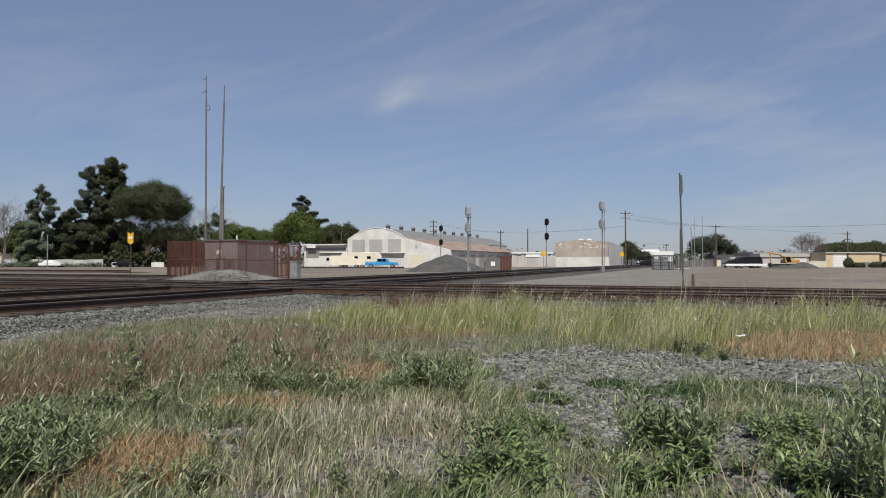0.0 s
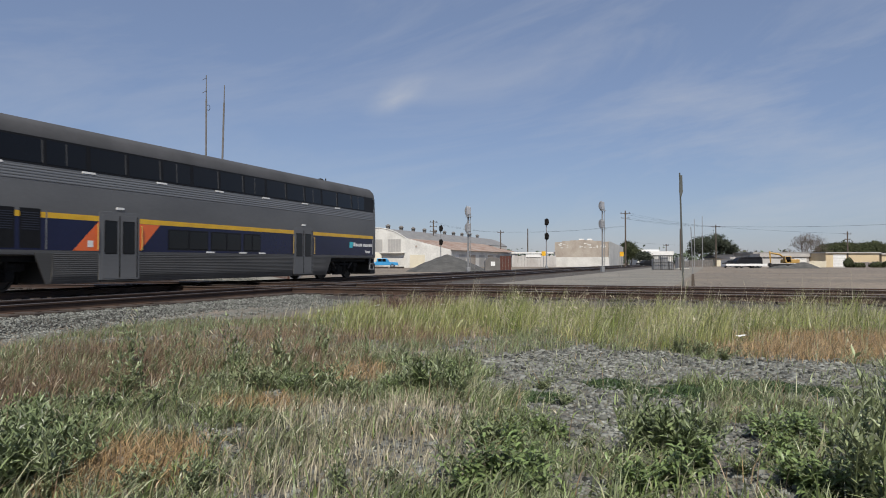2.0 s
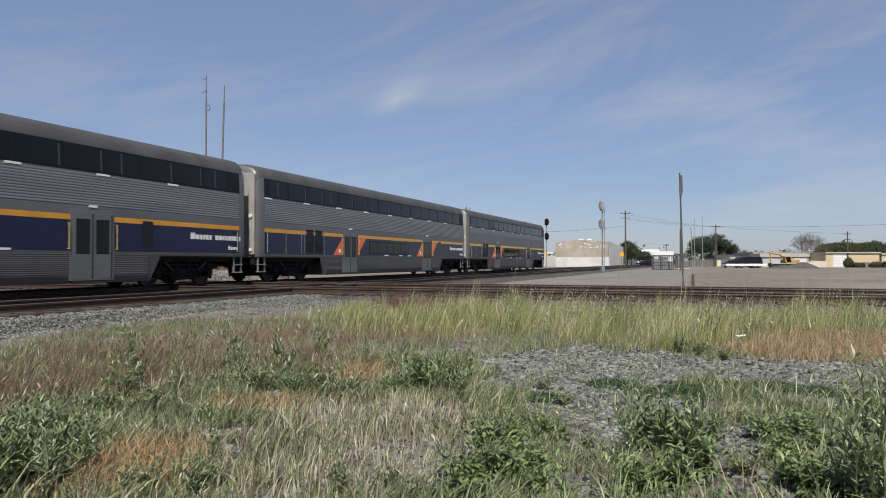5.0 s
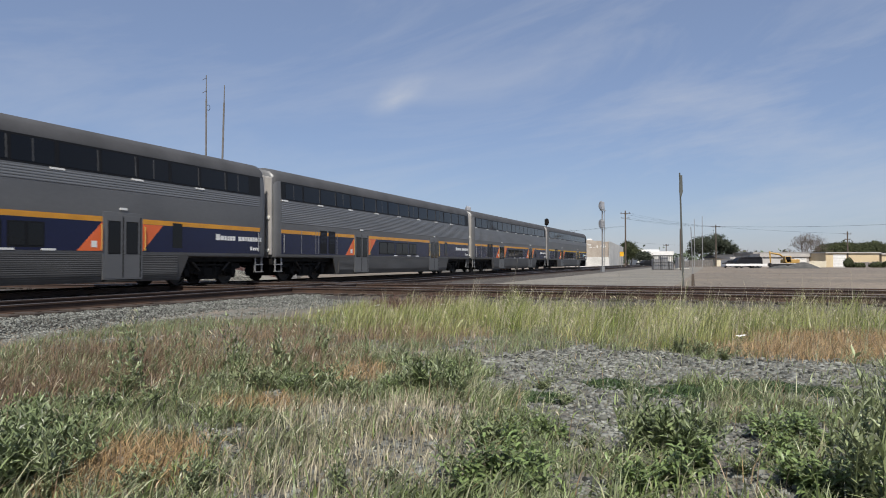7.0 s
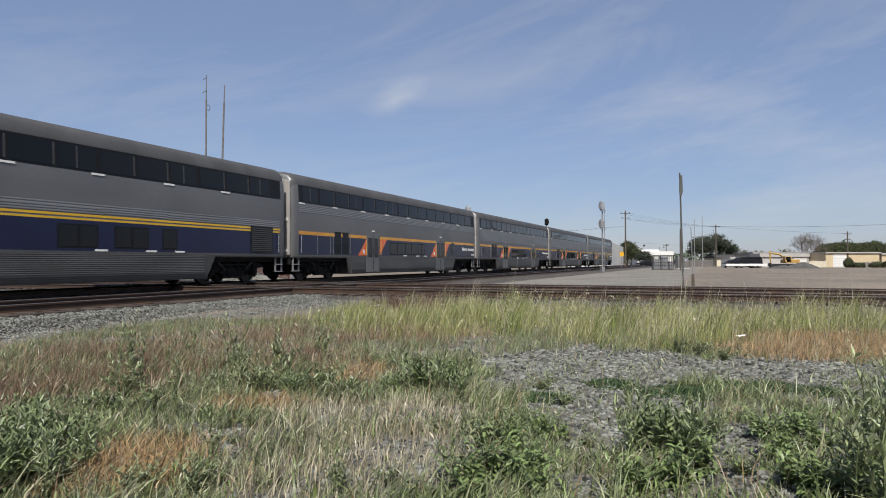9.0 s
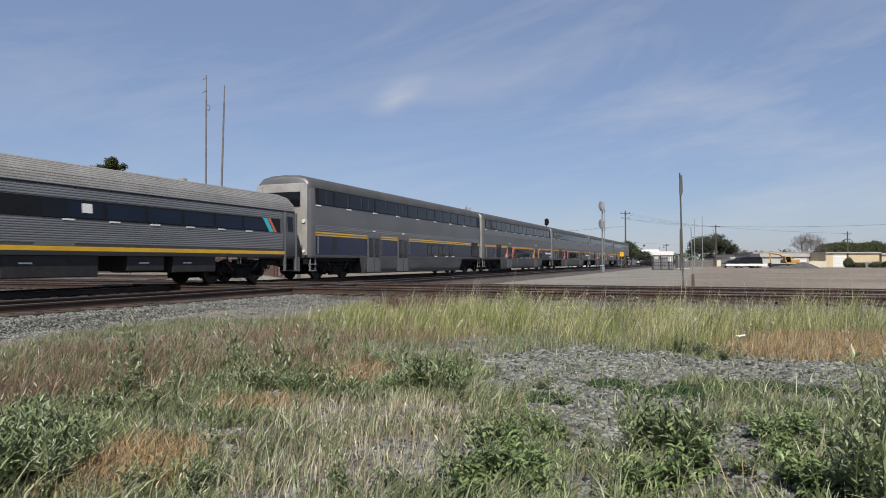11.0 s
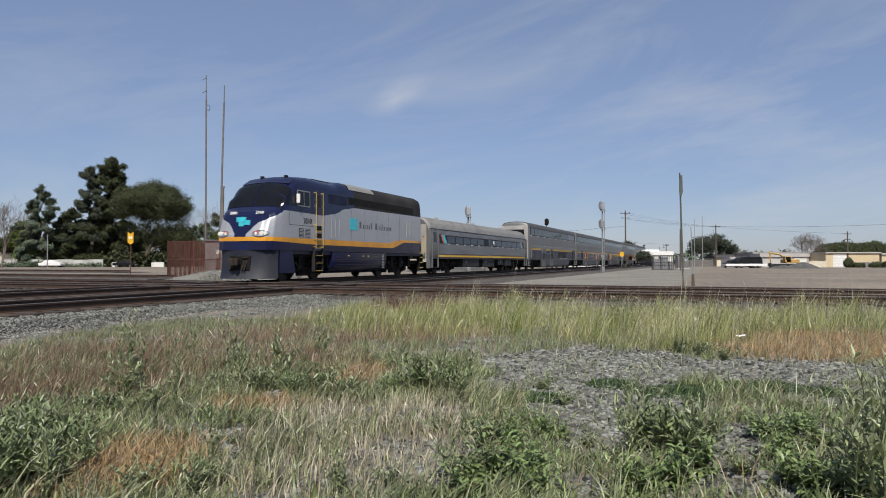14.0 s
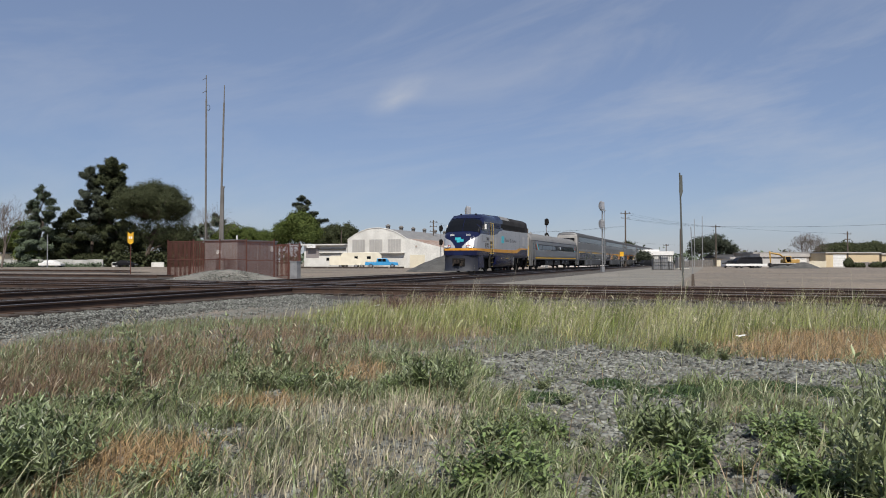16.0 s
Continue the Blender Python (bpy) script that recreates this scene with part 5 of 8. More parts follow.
def hz(y, d):
    """Height of the level y at depth d."""
    return 1.17 + (463 - y) / 1235.0 * d


def spot(x, d, z=0.0, turn=0.0):
    return pose(wx(x, d), d, z, 0, 0, turn)


LINE = 90 - math.degrees(TH)            # turn of things laid out along the main line


def crown_points(rng, lobes, n, shell=0.55):
    """Places near the skin of a few egg-shaped lobes (x, y, z, rx, ry, rz)."""
    vol = np.array([l[3] * l[4] * l[5] for l in lobes]) ** 0.67
    pick = rng.choice(len(lobes), n, p=vol / vol.sum())
    d = rng.normal(size=(n, 3))
    d /= np.linalg.norm(d, axis=1)[:, None]
    r = shell + (1 - shell) * rng.random(n) ** 0.5
    L = np.array(lobes)[pick]
    wob = 1 + 0.18 * np.sin(d[:, 0] * 7 + L[:, 0]) * np.cos(d[:, 2] * 6 + L[:, 1])
    return L[:, :3] + d * L[:, 3:] * (r * wob)[:, None], d


def leaf_mesh(name, centres, dirs, rng, size, per, spread, material, long=1.8):
    """Clumps of small leaf blades round each centre, as one mesh."""
    n = len(centres) * per
    c = np.repeat(centres, per, 0) + rng.normal(size=(n, 3)) * spread
    face = np.repeat(dirs, per, 0) * 1.3 + rng.normal(size=(n, 3)) * 0.42
    a = np.cross(face, rng.normal(size=(n, 3)))
    a /= np.linalg.norm(a, axis=1)[:, None]
    b = np.cross(face, a)
    b /= np.linalg.norm(b, axis=1)[:, None]
    s = size * (0.6 + 0.8 * rng.random(n))[:, None]
    v = np.stack([c - b * s * 0.5, c + a * s * long * 0.5 - b * s * 0.1, c + b * s * 0.5 + a * s * 0.2, c - a * s * long * 0.4 + b * s * 0.1], 1).reshape(-1, 3)
    me = bpy.data.meshes.new(name)
    me.vertices.add(len(v))
    me.vertices.foreach_set("co", v.ravel())
    me.loops.add(n * 4)
    me.loops.foreach_set("vertex_index", np.arange(n * 4))
    me.polygons.add(n)
    me.polygons.foreach_set("loop_start", np.arange(0, n * 4, 4))
    me.materials.append(material)
    me.update(calc_edges=True)
    return me


def limb(g, a, b, r0, r1, rng, bends=3):
    a, b = Vector(a), Vector(b)
    prev, pr = a, r0
    for k in range(1, bends + 1):
        f = k / bends
        q = a.lerp(b, f) + Vector(rng.normal(size=3)) * (b - a).length * 0.05 * (k < bends)
        r = r0 + (r1 - r0) * f
        g.tube(prev, q, pr, r, 7, caps=False)
        prev, pr = q, r


def tree(name, label, x, d, lobes, trunk_r, leaf, n, size, seed, trunk_top=0.75, per=7, spread=0.35, bark="bark"):
    """lobes in metres about the trunk's foot."""
    rng = np.random.default_rng(seed)
    t = thing(name, label, "tree", spot(x, d))
    g = Geo()
    top = max(l[2] + l[5] for l in lobes) * trunk_top
    limb(g, (0, 0, -0.1), (0.15, 0.1, top), trunk_r, trunk_r * 0.3, rng, 5)
    for l in lobes:
        z0 = max(top * 0.25, min(l[2] - l[5] * 0.7, top * 0.95))
        limb(g, (0.1, 0.05, z0), l[:3], trunk_r * 0.45, trunk_r * 0.1, rng)
        for _ in range(3):
            dd = rng.normal(size=3)
            dd /= np.linalg.norm(dd)
            limb(g, l[:3], np.array(l[:3]) + dd * np.array(l[3:]) * 0.8, trunk_r * 0.16, trunk_r * 0.04, rng, 2)
    part("trunk", g, MAT[bark], t, smooth=True)
    pts, dirs = crown_points(rng, lobes, int(n * 1.25))
    ob = new("crown", leaf_mesh("crown", pts, dirs, rng, size * 0.60, per + 6, spread, MAT[leaf]))
    ob.parent = t
    return t


def conifer_boughs(h, w, seed, base=0.10, n=60, droop=0.25, power=0.8, even=0.6):
    """Boughs of a conifer: (height, bearing, length, droop)."""
    rng = np.random.default_rng(seed)
    out = []
    for k in range(n):
        f = base + (0.985 - base) * (k + rng.random()) / n
        r = w * (1 - f) ** power * (even + (1.25 - even) * rng.random() ** 1.5) + 0.25
        out.append((h * f, rng.random() * math.tau, r, droop * r * (0.4 + rng.random())))
    return out


def conifer(label, x, d, boughs, trunk_r, leaf, n, size, seed, name="cedar_tree", tips=0.22, puff=0.0):
    """A tree of separate boughs on a straight trunk: flat sprays, or round tufts of the radius puff."""
    rng = np.random.default_rng(seed)
    t = thing(name, label, "tree", spot(x, d))
    top = max(b[0] for b in boughs)
    g = Geo()
    limb(g, (0, 0, -0.1), (0.1, 0.05, top), trunk_r, trunk_r * 0.12, rng, 6)
    ln = np.array([b[2] for b in boughs])
    cnt = np.maximum(4, (n * ln / ln.sum()).astype(int))
    pts, dirs = [], []
    for (z, a, r, dr), c in zip(boughs, cnt):
        u = np.array([math.cos(a), math.sin(a)])
        tip = (u[0] * r, u[1] * r, z - dr)
        g.tube((0.05, 0.02, z), tip, trunk_r * 0.14, trunk_r * 0.04, 5, caps=False)
        if puff:
            k = max(2, int(round(r / (puff * 1.5))))
            f = rng.choice(np.linspace(0.45, 1.0, k), c)
            off = rng.normal(size=(c, 3))
            off /= np.linalg.norm(off, axis=1)[:, None]
            p = np.stack([u[0] * r * f, u[1] * r * f, z - dr * f], 1) + off * puff * np.array([1, 1, 0.75]) * rng.uniform(0.55, 1.05, (c, 1))
            pts.append(p)
            dirs.append(off * 0.8 + np.array([0, 0, 0.25]))
            continue
        f = rng.uniform(0.18, 1.0, c) ** 0.7
        side = rng.normal(size=c) * r * tips * (1.15 - f)
        p = np.stack([u[0] * r * f - u[1] * side, u[1] * r * f + u[0] * side, z - dr * f ** 1.6 + rng.normal(size=c) * 0.12], 1)
        pts.append(p)
        dirs.append(np.tile(np.array([u[0] * 0.5, u[1] * 0.5, 0.7]), (c, 1)))
    part("trunk", g, MAT["bark"], t, smooth=True)
    ob = new("crown", leaf_mesh("crown", np.concatenate(pts), np.concatenate(dirs), rng, size * 0.55, 22, 0.22, MAT[leaf], 2.6))
    ob.parent = t
    return t


def dome_lobes(w, z0, z1, seed, n=14, deep=0.8):
    rng = np.random.default_rng(seed)
    out = []
    for _ in range(n * 2):
        a, r = rng.random() * math.tau, math.sqrt(rng.random()) * w * 0.8
        f = math.sqrt(max(0.0, 1 - (r / w) ** 2))
        z = z0 + (z1 - z0) * (0.25 + 0.6 * f * rng.random() ** 0.4)
        q = w * (0.20 + 0.16 * rng.random())
        out.append((r * math.cos(a), r * math.sin(a) * deep, z, q, q, (z1 - z0) * 0.15))
    out.append((0, 0, (z0 + z1) / 2 + (z1 - z0) * 0.25, w * 0.55, w * 0.5, (z1 - z0) * 0.25))
    return out


def bare_tree(x, d, h, w, seed, label):
    rng = np.random.default_rng(seed)
    g = Geo()

    def grow(a, dr, length, r, depth):
        b = a + dr * length
        g.tube(a, b, r, r * 0.65, 5, caps=False)
        if depth == 0:
            return
        for _ in range(3):
            nd = (dr + Vector(rng.normal(size=3)) * 0.42 + Vector((0, 0, 0.12))).normalized()
            grow(b, nd, length * (0.62 + 0.2 * rng.random()), r * 0.58, depth - 1)

    for _ in range(2):
        grow(Vector((0, 0, 0)), Vector((rng.normal() * 0.15, rng.normal() * 0.15, 1)).normalized(), h * 0.30, w, 5)
    t = thing("bare_tree", label, "tree", spot(x, d))
    part("trunk", g, MAT["twig"], t)
    return t


def trees():
    m = 1 / 1235.0
    D = 150
    conifer("tall grey-green cedar with drooping layered branches", 72, D, conifer_boughs(17.6, 7.4, 3, 0.10, 66, 0.10, 0.72, 0.35), 0.32, "cedar", 2800, 0.28, 11, tips=0.13)
    conifer("very tall dark pine with dense rounded top", 197, 160, conifer_boughs(25.0, 4.3, 5, 0.14, 84, 0.02, 0.28, 0.6), 0.45, "pine", 4200, 0.32, 12, "pine_tree", 0.3, 0.8)
    conifer("tall dark pine with loose open branches", 160, 158, conifer_boughs(22.6, 5.6, 8, 0.12, 50, 0.05, 0.52, 0.45), 0.40, "cedar_dark", 2300, 0.32, 13, "pine_tree", 0.25, 0.65)
    conifer("dark lower pine with spreading ragged branches", 126, 156, conifer_boughs(12.8, 7.4, 9, 0.06, 46, -0.05, 0.5, 0.35), 0.30, "pine", 2400, 0.32, 14, "pine_tree", 0.25, 0.7)
    tree("stone_pine", "broad umbrella-shaped dark stone pine", 268, D, dome_lobes(8.9, 7.2, 18.4, 21, 34) + [(-4.5, 0, 13.5, 3, 3, 2.2), (5, 0, 12.0, 3.2, 3, 2.6), (6.8, 0, 9.0, 1.8, 2, 2.4), (-3.5, 0, 8.0, 3.6, 3, 3.4), (1.5, 0, 7.6, 4.0, 3, 3.6), (5.5, 0, 6.0, 3.2, 2.5, 3.6)], 0.5, "pine", 5200, 0.28, 15, 0.6, 11)
    for x, d, w, h, s in ((125, 168, 6, 8, 1), (170, 172, 7, 9, 2), (225, 170, 7, 10.5, 3), (290, 172, 7, 10, 4), (325, 172, 5, 9, 5), (30, 176, 6, 8.5, 6)):
        tree("broadleaf_tree", "dark dense broadleaf tree behind the pines", x, d, dome_lobes(w * 0.75, 1.2, h, 30 + s, 10), 0.25, "pine", 900, 0.45, 50 + s, 0.6)
    tree("broadleaf_tree", "light green open tree beside the cedar", 40, 154, dome_lobes(3.4, 2.0, 10.5, 41, 12), 0.22, "broadleaf", 700, 0.36, 42, 0.6)
    tree("broadleaf_tree", "low fresh green bushy tree", 46, 147, dome_lobes(2.4, 0.6, 4.2, 43, 8), 0.16, "broadleaf", 500, 0.36, 44, 0.6)
    for x, d, w, h, s in ((375, 172, 5, 15.5, 1), (352, 176, 4, 13, 2)):
        conifer("grey-green cedar behind the relay shed", x, d, conifer_boughs(h - 2.5, w * 1.25, 60 + s, 0.05, 44, 0.02, 0.35, 0.4), 0.28, "cedar", 1500, 0.32, 70 + s, tips=0.13)
    for x, d, w, h, s in ((410, 168, 4, 10.2, 1), (438, 170, 4.4, 9.5, 2), (468, 172, 3.6, 8.8, 3), (392, 165, 3, 8, 4)):
        tree("broadleaf_tree", "green broadleaf tree with uneven rounded crown", x, d, dome_lobes(w, 2.0, h, 80 + s, 10), 0.22, "broadleaf", 1000, 0.40, 90 + s, 0.6)
    tree("broadleaf_tree", "large fresh green broadleaf tree with dense crown", 528, 148, dome_lobes(5.2, 2.5, 11.6, 101, 14), 0.30, "broadleaf", 2200, 0.38, 102, 0.6)
    conifer("dark cedar with flat layered boughs", 540, 176, conifer_boughs(17.4, 5.6, 103, 0.35, 30, -0.08, 0.22, 0.35), 0.3, "cedar_dark", 1500, 0.30, 104, tips=0.12)
    for x, d, w, h, s in ((592, 172, 3.6, 10.5, 1), (615, 174, 2.8, 10.6, 2), (575, 176, 3, 9.5, 3)):
        tree("broadleaf_tree", "dark broadleaf tree behind the low building", x, d, dome_lobes(w, 2.5, h, 110 + s, 9), 0.2, "pine", 900, 0.38, 120 + s, 0.6)
    # right-hand side
    for x, d, w, h, s in ((1118, 178, 2.3, 5.4, 1), (1109, 180, 1.6, 6.4, 2), (1240, 165, 3.4, 7.0, 3), (1262, 168, 4.2, 7.8, 4), (1283, 170, 2.8, 6.2, 5), (1140, 165, 1.6, 3.0, 6)):
        tree("broadleaf_tree", "small dark green yard tree with open crown", x, d, dome_lobes(w, 1.2, h, 130 + s, 9), 0.18, "pine" if s < 3 else "cedar_dark", 330, 0.34, 140 + s, 0.6)
    bare_tree(3, 125, 13, 0.16, 1, "leafless tree with fine bare branches")
    bare_tree(-28, 130, 12, 0.16, 2, "leafless tree with fine bare branches")
    bare_tree(385, 160, 15, 0.14, 3, "leafless treetop above the relay shed")
    for x, s in ((1420, 5), (1431, 16), (1436, 6), (1443, 17), (1448, 7)):
        bare_tree(x, 200, 9.4, 0.12, s, "leafless grey tree behind sheds")
    for x, s, h in ((1310, 8, 5.5), (1328, 9, 5), (1393, 10, 5.2)):
        bare_tree(x, 200, h, 0.10, s, "small leafless tree by low houses")
    for x, s, w, h in ((1468, 1, 5, 6.4), (1492, 5, 5, 7.0), (1514, 2, 6, 6.6), (1545, 3, 6, 7.0), (1575, 4, 6, 6.6)):
        tree("pine_tree", "dark low pine in a dense row", x, 215, dome_lobes(w, 1.5, h, 150 + s, 9), 0.25, "pine", 900, 0.5, 160 + s, 0.6)
    # far woods
    rng = np.random.default_rng(5)
    k = 900
    ang = rng.uniform(-0.85, 0.85, k)
    c = np.stack([np.tan(ang) * 320, np.full(k, 320.0) + rng.uniform(0, 60, k), rng.uniform(0.5, 4.6, k)], 1)
    far = new("far_woods", leaf_mesh("far_woods", c, np.zeros((k, 3)) + (0, 0, 0.4), rng, 1.1, 14, 1.4, MAT["cedar"]))
    tagged(far, "low hazy line of distant trees", "woods", kind="stuff")
    k = 700
    ang = rng.uniform(-0.62, -0.26, k)
    c = np.stack([np.tan(ang) * 178, np.full(k, 178.0) + rng.uniform(0, 14, k), rng.uniform(0.3, 3.6, k)], 1)
    k2 = 260
    hx = np.linspace(wx(187, 149), wx(322, 149), k2)
    c = np.concatenate([c, np.stack([hx, np.full(k2, 149.0) + rng.uniform(0, 3, k2), rng.uniform(0.2, 2.0, k2)], 1)])
    k += k2
    k3 = 420
    hx = rng.uniform(wx(2, 145), wx(178, 145), k3)
    c3 = np.stack([hx, np.full(k3, 145.0) + rng.uniform(-0.4, 0.4, k3), rng.uniform(0.05, 0.75, k3) * (0.6 + 0.5 * np.sin(hx * 0.35))], 1)
    sc = new("wall_scrub", leaf_mesh("wall_scrub", c3, np.zeros((k3, 3)) + (0, -0.3, 0.4), rng, 0.22, 12, 0.3, MAT["cedar"]))
    tagged(sc, "grey-green scrub along the white wall", "shrubs", kind="stuff")
    sh = new("shrub_belt", leaf_mesh("shrub_belt", c, np.zeros((k, 3)) + (0, 0, 0.4), rng, 0.5, 16, 0.7, MAT["pine"]))
    tagged(sh, "dark shrubs under the tall trees", "shrubs", kind="stuff")


def fence_panel(parent, length, height, x0, step=0.062):
    g = Geo()
    n = int(length / step)
    for k in range(n):
        x = x0 + (k + 0.5) * step
        g.box(x - 0.011, x + 0.011, -0.005, 0.005, 0.05, height)
    for z in (0.08, height * 0.5, height - 0.03):
        g.box(x0, x0 + length, -0.015, 0.015, z - 0.02, z + 0.02)
    part("mesh_panel", g, MAT["rust_mesh"], parent, "rusty red mesh panel")
    p = Geo()
    p.tube((x0, 0, 0), (x0, 0, height + 0.12), 0.045, n=8)
    part("post", p, MAT["rust_mesh"], parent)


def fence_run(a, turn, panels, heights, label):
    f = thing("rusty_fence", label, "fence", pose(a.x, a.y, 0, 0, 0, turn), group="relay enclosure fences")
    x = 0.0
    for w, h in zip(panels, heights):
        fence_panel(f, w, h, x)
        x += w
    p = Geo()
    p.tube((x, 0, 0), (x, 0, heights[-1] + 0.12), 0.045, n=8)
    part("post", p, MAT["rust_mesh"], f)


def relay_yard():
    a = Vector((wx(531, 45.5), 45.5, 0))
    out_turn = LINE + 90
    fence_run(a, out_turn, [0.9, 1.1, 2.2, 2.2, 2.25, 2.25], [2.2, 2.25, 2.5, 2.6, 2.6, 2.6], "rusty red mesh fence facing the tracks")
    b = a + OUT * 10.9
    fence_run(b, LINE, [2.2] * 3, [2.6] * 3, "rusty red mesh fence beside dry yard")
    fence_run(b + DIR * 6.6 - OUT * 6.6, out_turn, [2.2] * 3, [2.5] * 3, "rusty red mesh fence at the enclosure's back")
    # shed
    s = thing("relay_shed", "grey metal relay shed with flat roof behind fence", "shed", pose(wx(420, 48.5), 48.5, 0, 0, 0, LINE))
    g = Geo()
    g.box(0, 4.7, 0, 2.8, 0, 2.58)
    part("wall", g, MAT["shed_wall"], s, bevel=0.02)
    r = Geo()
    r.box(-0.08, 4.78, -0.08, 2.88, 2.58, 2.70)
    part("roof", r, MAT["steel_flat"], s, bevel=0.02)
    for k in range(3):
        q = Geo()
        q.box(1.2 * k + 1.1, 1.2 * k + 1.13, -0.012, 0.002, 0.1, 2.55)
        part("rib", q, MAT["shed_wall"], s)
    d = Geo()
    d.box(-0.04, 0.0, 0.9, 1.8, 0.1, 2.1)
    dr = part("door", d, MAT["shed_wall"], s, bevel=0.01)
    n = Geo()
    n.box(-0.055, -0.04, 1.35, 1.75, 1.7, 1.95)
    part("notice", n, MAT["white"], dr)
    n = Geo()
    n.box(3.9, 4.2, -0.03, 0.0, 1.9, 2.3)
    part("notice", n, MAT["white"], s)
    n = Geo()
    n.tube((0.6, 0.5, 2.7), (0.6, 0.5, 3.0), 0.05, n=8)
    part("roof_pipe", n, MAT["white"], s)
    c = thing("equipment_cabinet", "grey metal cabinet by the fence corner", "cabinet", spot(523, 45.0, 0, LINE + 90))
    q = Geo()
    q.box(-0.25, 0.25, -0.25, 0.25, 0, 1.15)
    part("body", q, MAT["galv"], c, bevel=0.03)
    q = Geo()
    q.box(-0.29, 0.29, -0.29, 0.29, 1.15, 1.2)
    part("cap", q, MAT["galv"], c, bevel=0.02)
    q = Geo()
    q.box(-0.2, 0.2, 0.25, 0.27, 0.15, 1.05)
    part("door", q, MAT["galv"], c, bevel=0.01)


def heap(name, label, x, d, rx, ry, h, material, seed, turn=0.0, sharp=1.0):
    """A tipped pile with uneven skin."""
    g = Geo()
    n, k = 44, 16
    secs = []
    for j in range(k + 1):
        f = j / k
        row = []
        for i in range(n):
            a = i * math.tau / n
            w = 1 + 0.14 * noise.noise(Vector((math.cos(a) * 1.4, math.sin(a) * 1.4, seed + f)))
            z = h * (1 - f ** sharp) if sharp != 1 else h * (1 - f) * (1 - 0.25 * (1 - f) ** 3)
            z += 0.10 * h * noise.noise(Vector((f * 5 * math.cos(a), f * 5 * math.sin(a), seed))) * (1 - f)
            row.append((rx * f * w * math.cos(a), ry * f * w * math.sin(a), max(z, -0.05) if j < k else -0.06))
        secs.append(row)
    secs[0] = [(0.02 * math.cos(i), 0.02 * math.sin(i), h * 0.76) for i in range(n)] if sharp == 1.0 else secs[0]
    g.sweep(secs, caps=False)
    return thing(name, label, "heap", spot(x, d, 0, turn), geo=g, material=MAT[material], smooth=True, kind="stuff")


def pole(name, label, cat, x, d, ytop, r, material="wood", lean=0.0, arms=()):
    p = thing(name, label, cat, spot(x, d))
    g = Geo()
    top = hz(ytop, d)
    g.tube((0, 0, -0.05), (lean, 0, top), r * 1.15, r * 0.8, 8)
    part("shaft", g, MAT[material], p)
    for z, w in arms:
        a = Geo()
        a.box(-w / 2, w / 2, -0.06, 0.06, top - z - 0.06, top - z + 0.06)
        arm = part("crossarm", a, MAT[material], p)
        for k in (-1, 1):
            i = Geo()
            i.tube((k * w * 0.42, 0, top - z + 0.06), (k * w * 0.42, 0, top - z + 0.24), 0.05, n=6)
            part("insulator", i, MAT["gear"], arm)
    return p


def wire(label, a, b, sag, r=0.011):
    a, b = Vector(a), Vector(b)
    pts = [a.lerp(b, k / 12) - Vector((0, 0, sag * 4 * (k / 12) * (1 - k / 12))) for k in range(13)]
    g = Geo()
    side = (b - a).cross(Vector((0, 0, 1))).normalized()
    g.sweep([[p + side * r, p + Vector((0, 0, r)), p - side * r, p - Vector((0, 0, r))] for p in pts])
    thing("overhead_wire", label, "cable", geo=g, material=MAT["black"], group="overhead wires")


def signal_mast(label, x, d, ytop, heads, turn, tone="galv", platform=True, head_tone="galv"):
    """heads: heights below the top; each a hooded lamp unit with its backplate and box."""
    t = thing("signal_mast", label, "railway signal", spot(x, d, 0, turn))
    top = hz(ytop, d)
    g = Geo()
    g.tube((0, 0, 0), (0, 0, top - 0.3), 0.085, 0.075, 10)
    part("mast", g, MAT[tone], t)
    b = Geo()
    b.box(-0.17, 0.17, -0.17, 0.17, 0, 0.6)
    part("base_case", b, MAT["galv"], t, bevel=0.03)
    if platform:
        l = Geo()
        for sx in (-0.17, 0.17):
            l.box(sx - 0.018, sx + 0.018, 0.16, 0.20, 0.3, top - 0.6)
        k = 0.5
        while k < top - 0.6:
            l.box(-0.17, 0.17, 0.165, 0.19, k, k + 0.025)
            k += 0.33
        part("ladder", l, MAT[tone], t)
        pf = Geo()
        for z in heads:
            pf.box(-0.30, 0.30, -0.1, 0.35, top - z - 1.02, top - z - 0.98)
            pf.tube((0.28, 0.32, top - z - 1.0), (0.28, 0.32, top - z + 0.1), 0.012, n=5)
        part("platform", pf, MAT[tone], t)
    for z in heads:
        h = Geo()
        h.box(-0.24, 0.24, -0.22, 0.12, top - z - 0.85, top - z)
        hd = part("signal_head", h, MAT[head_tone], t, bevel=0.06)
        pl = Geo()
        n = 18
        pl.sweep([[(0.31 * math.cos(i * math.tau / n), y, top - z - 0.42 + 0.5 * math.sin(i * math.tau / n) * (1.0)) for i in range(n)] for y in (-0.26, -0.23)])
        part("backplate", pl, MAT["black"] if head_tone == "black" else MAT["galv"], hd)
        for dz in (0.2, 0.42, 0.64):
            v = Geo()
            v.tube((0, -0.24, top - z - dz), (0, -0.42, top - z - dz), 0.10, 0.11, 10)
            part("visor", v, MAT["black"], hd)
    return t


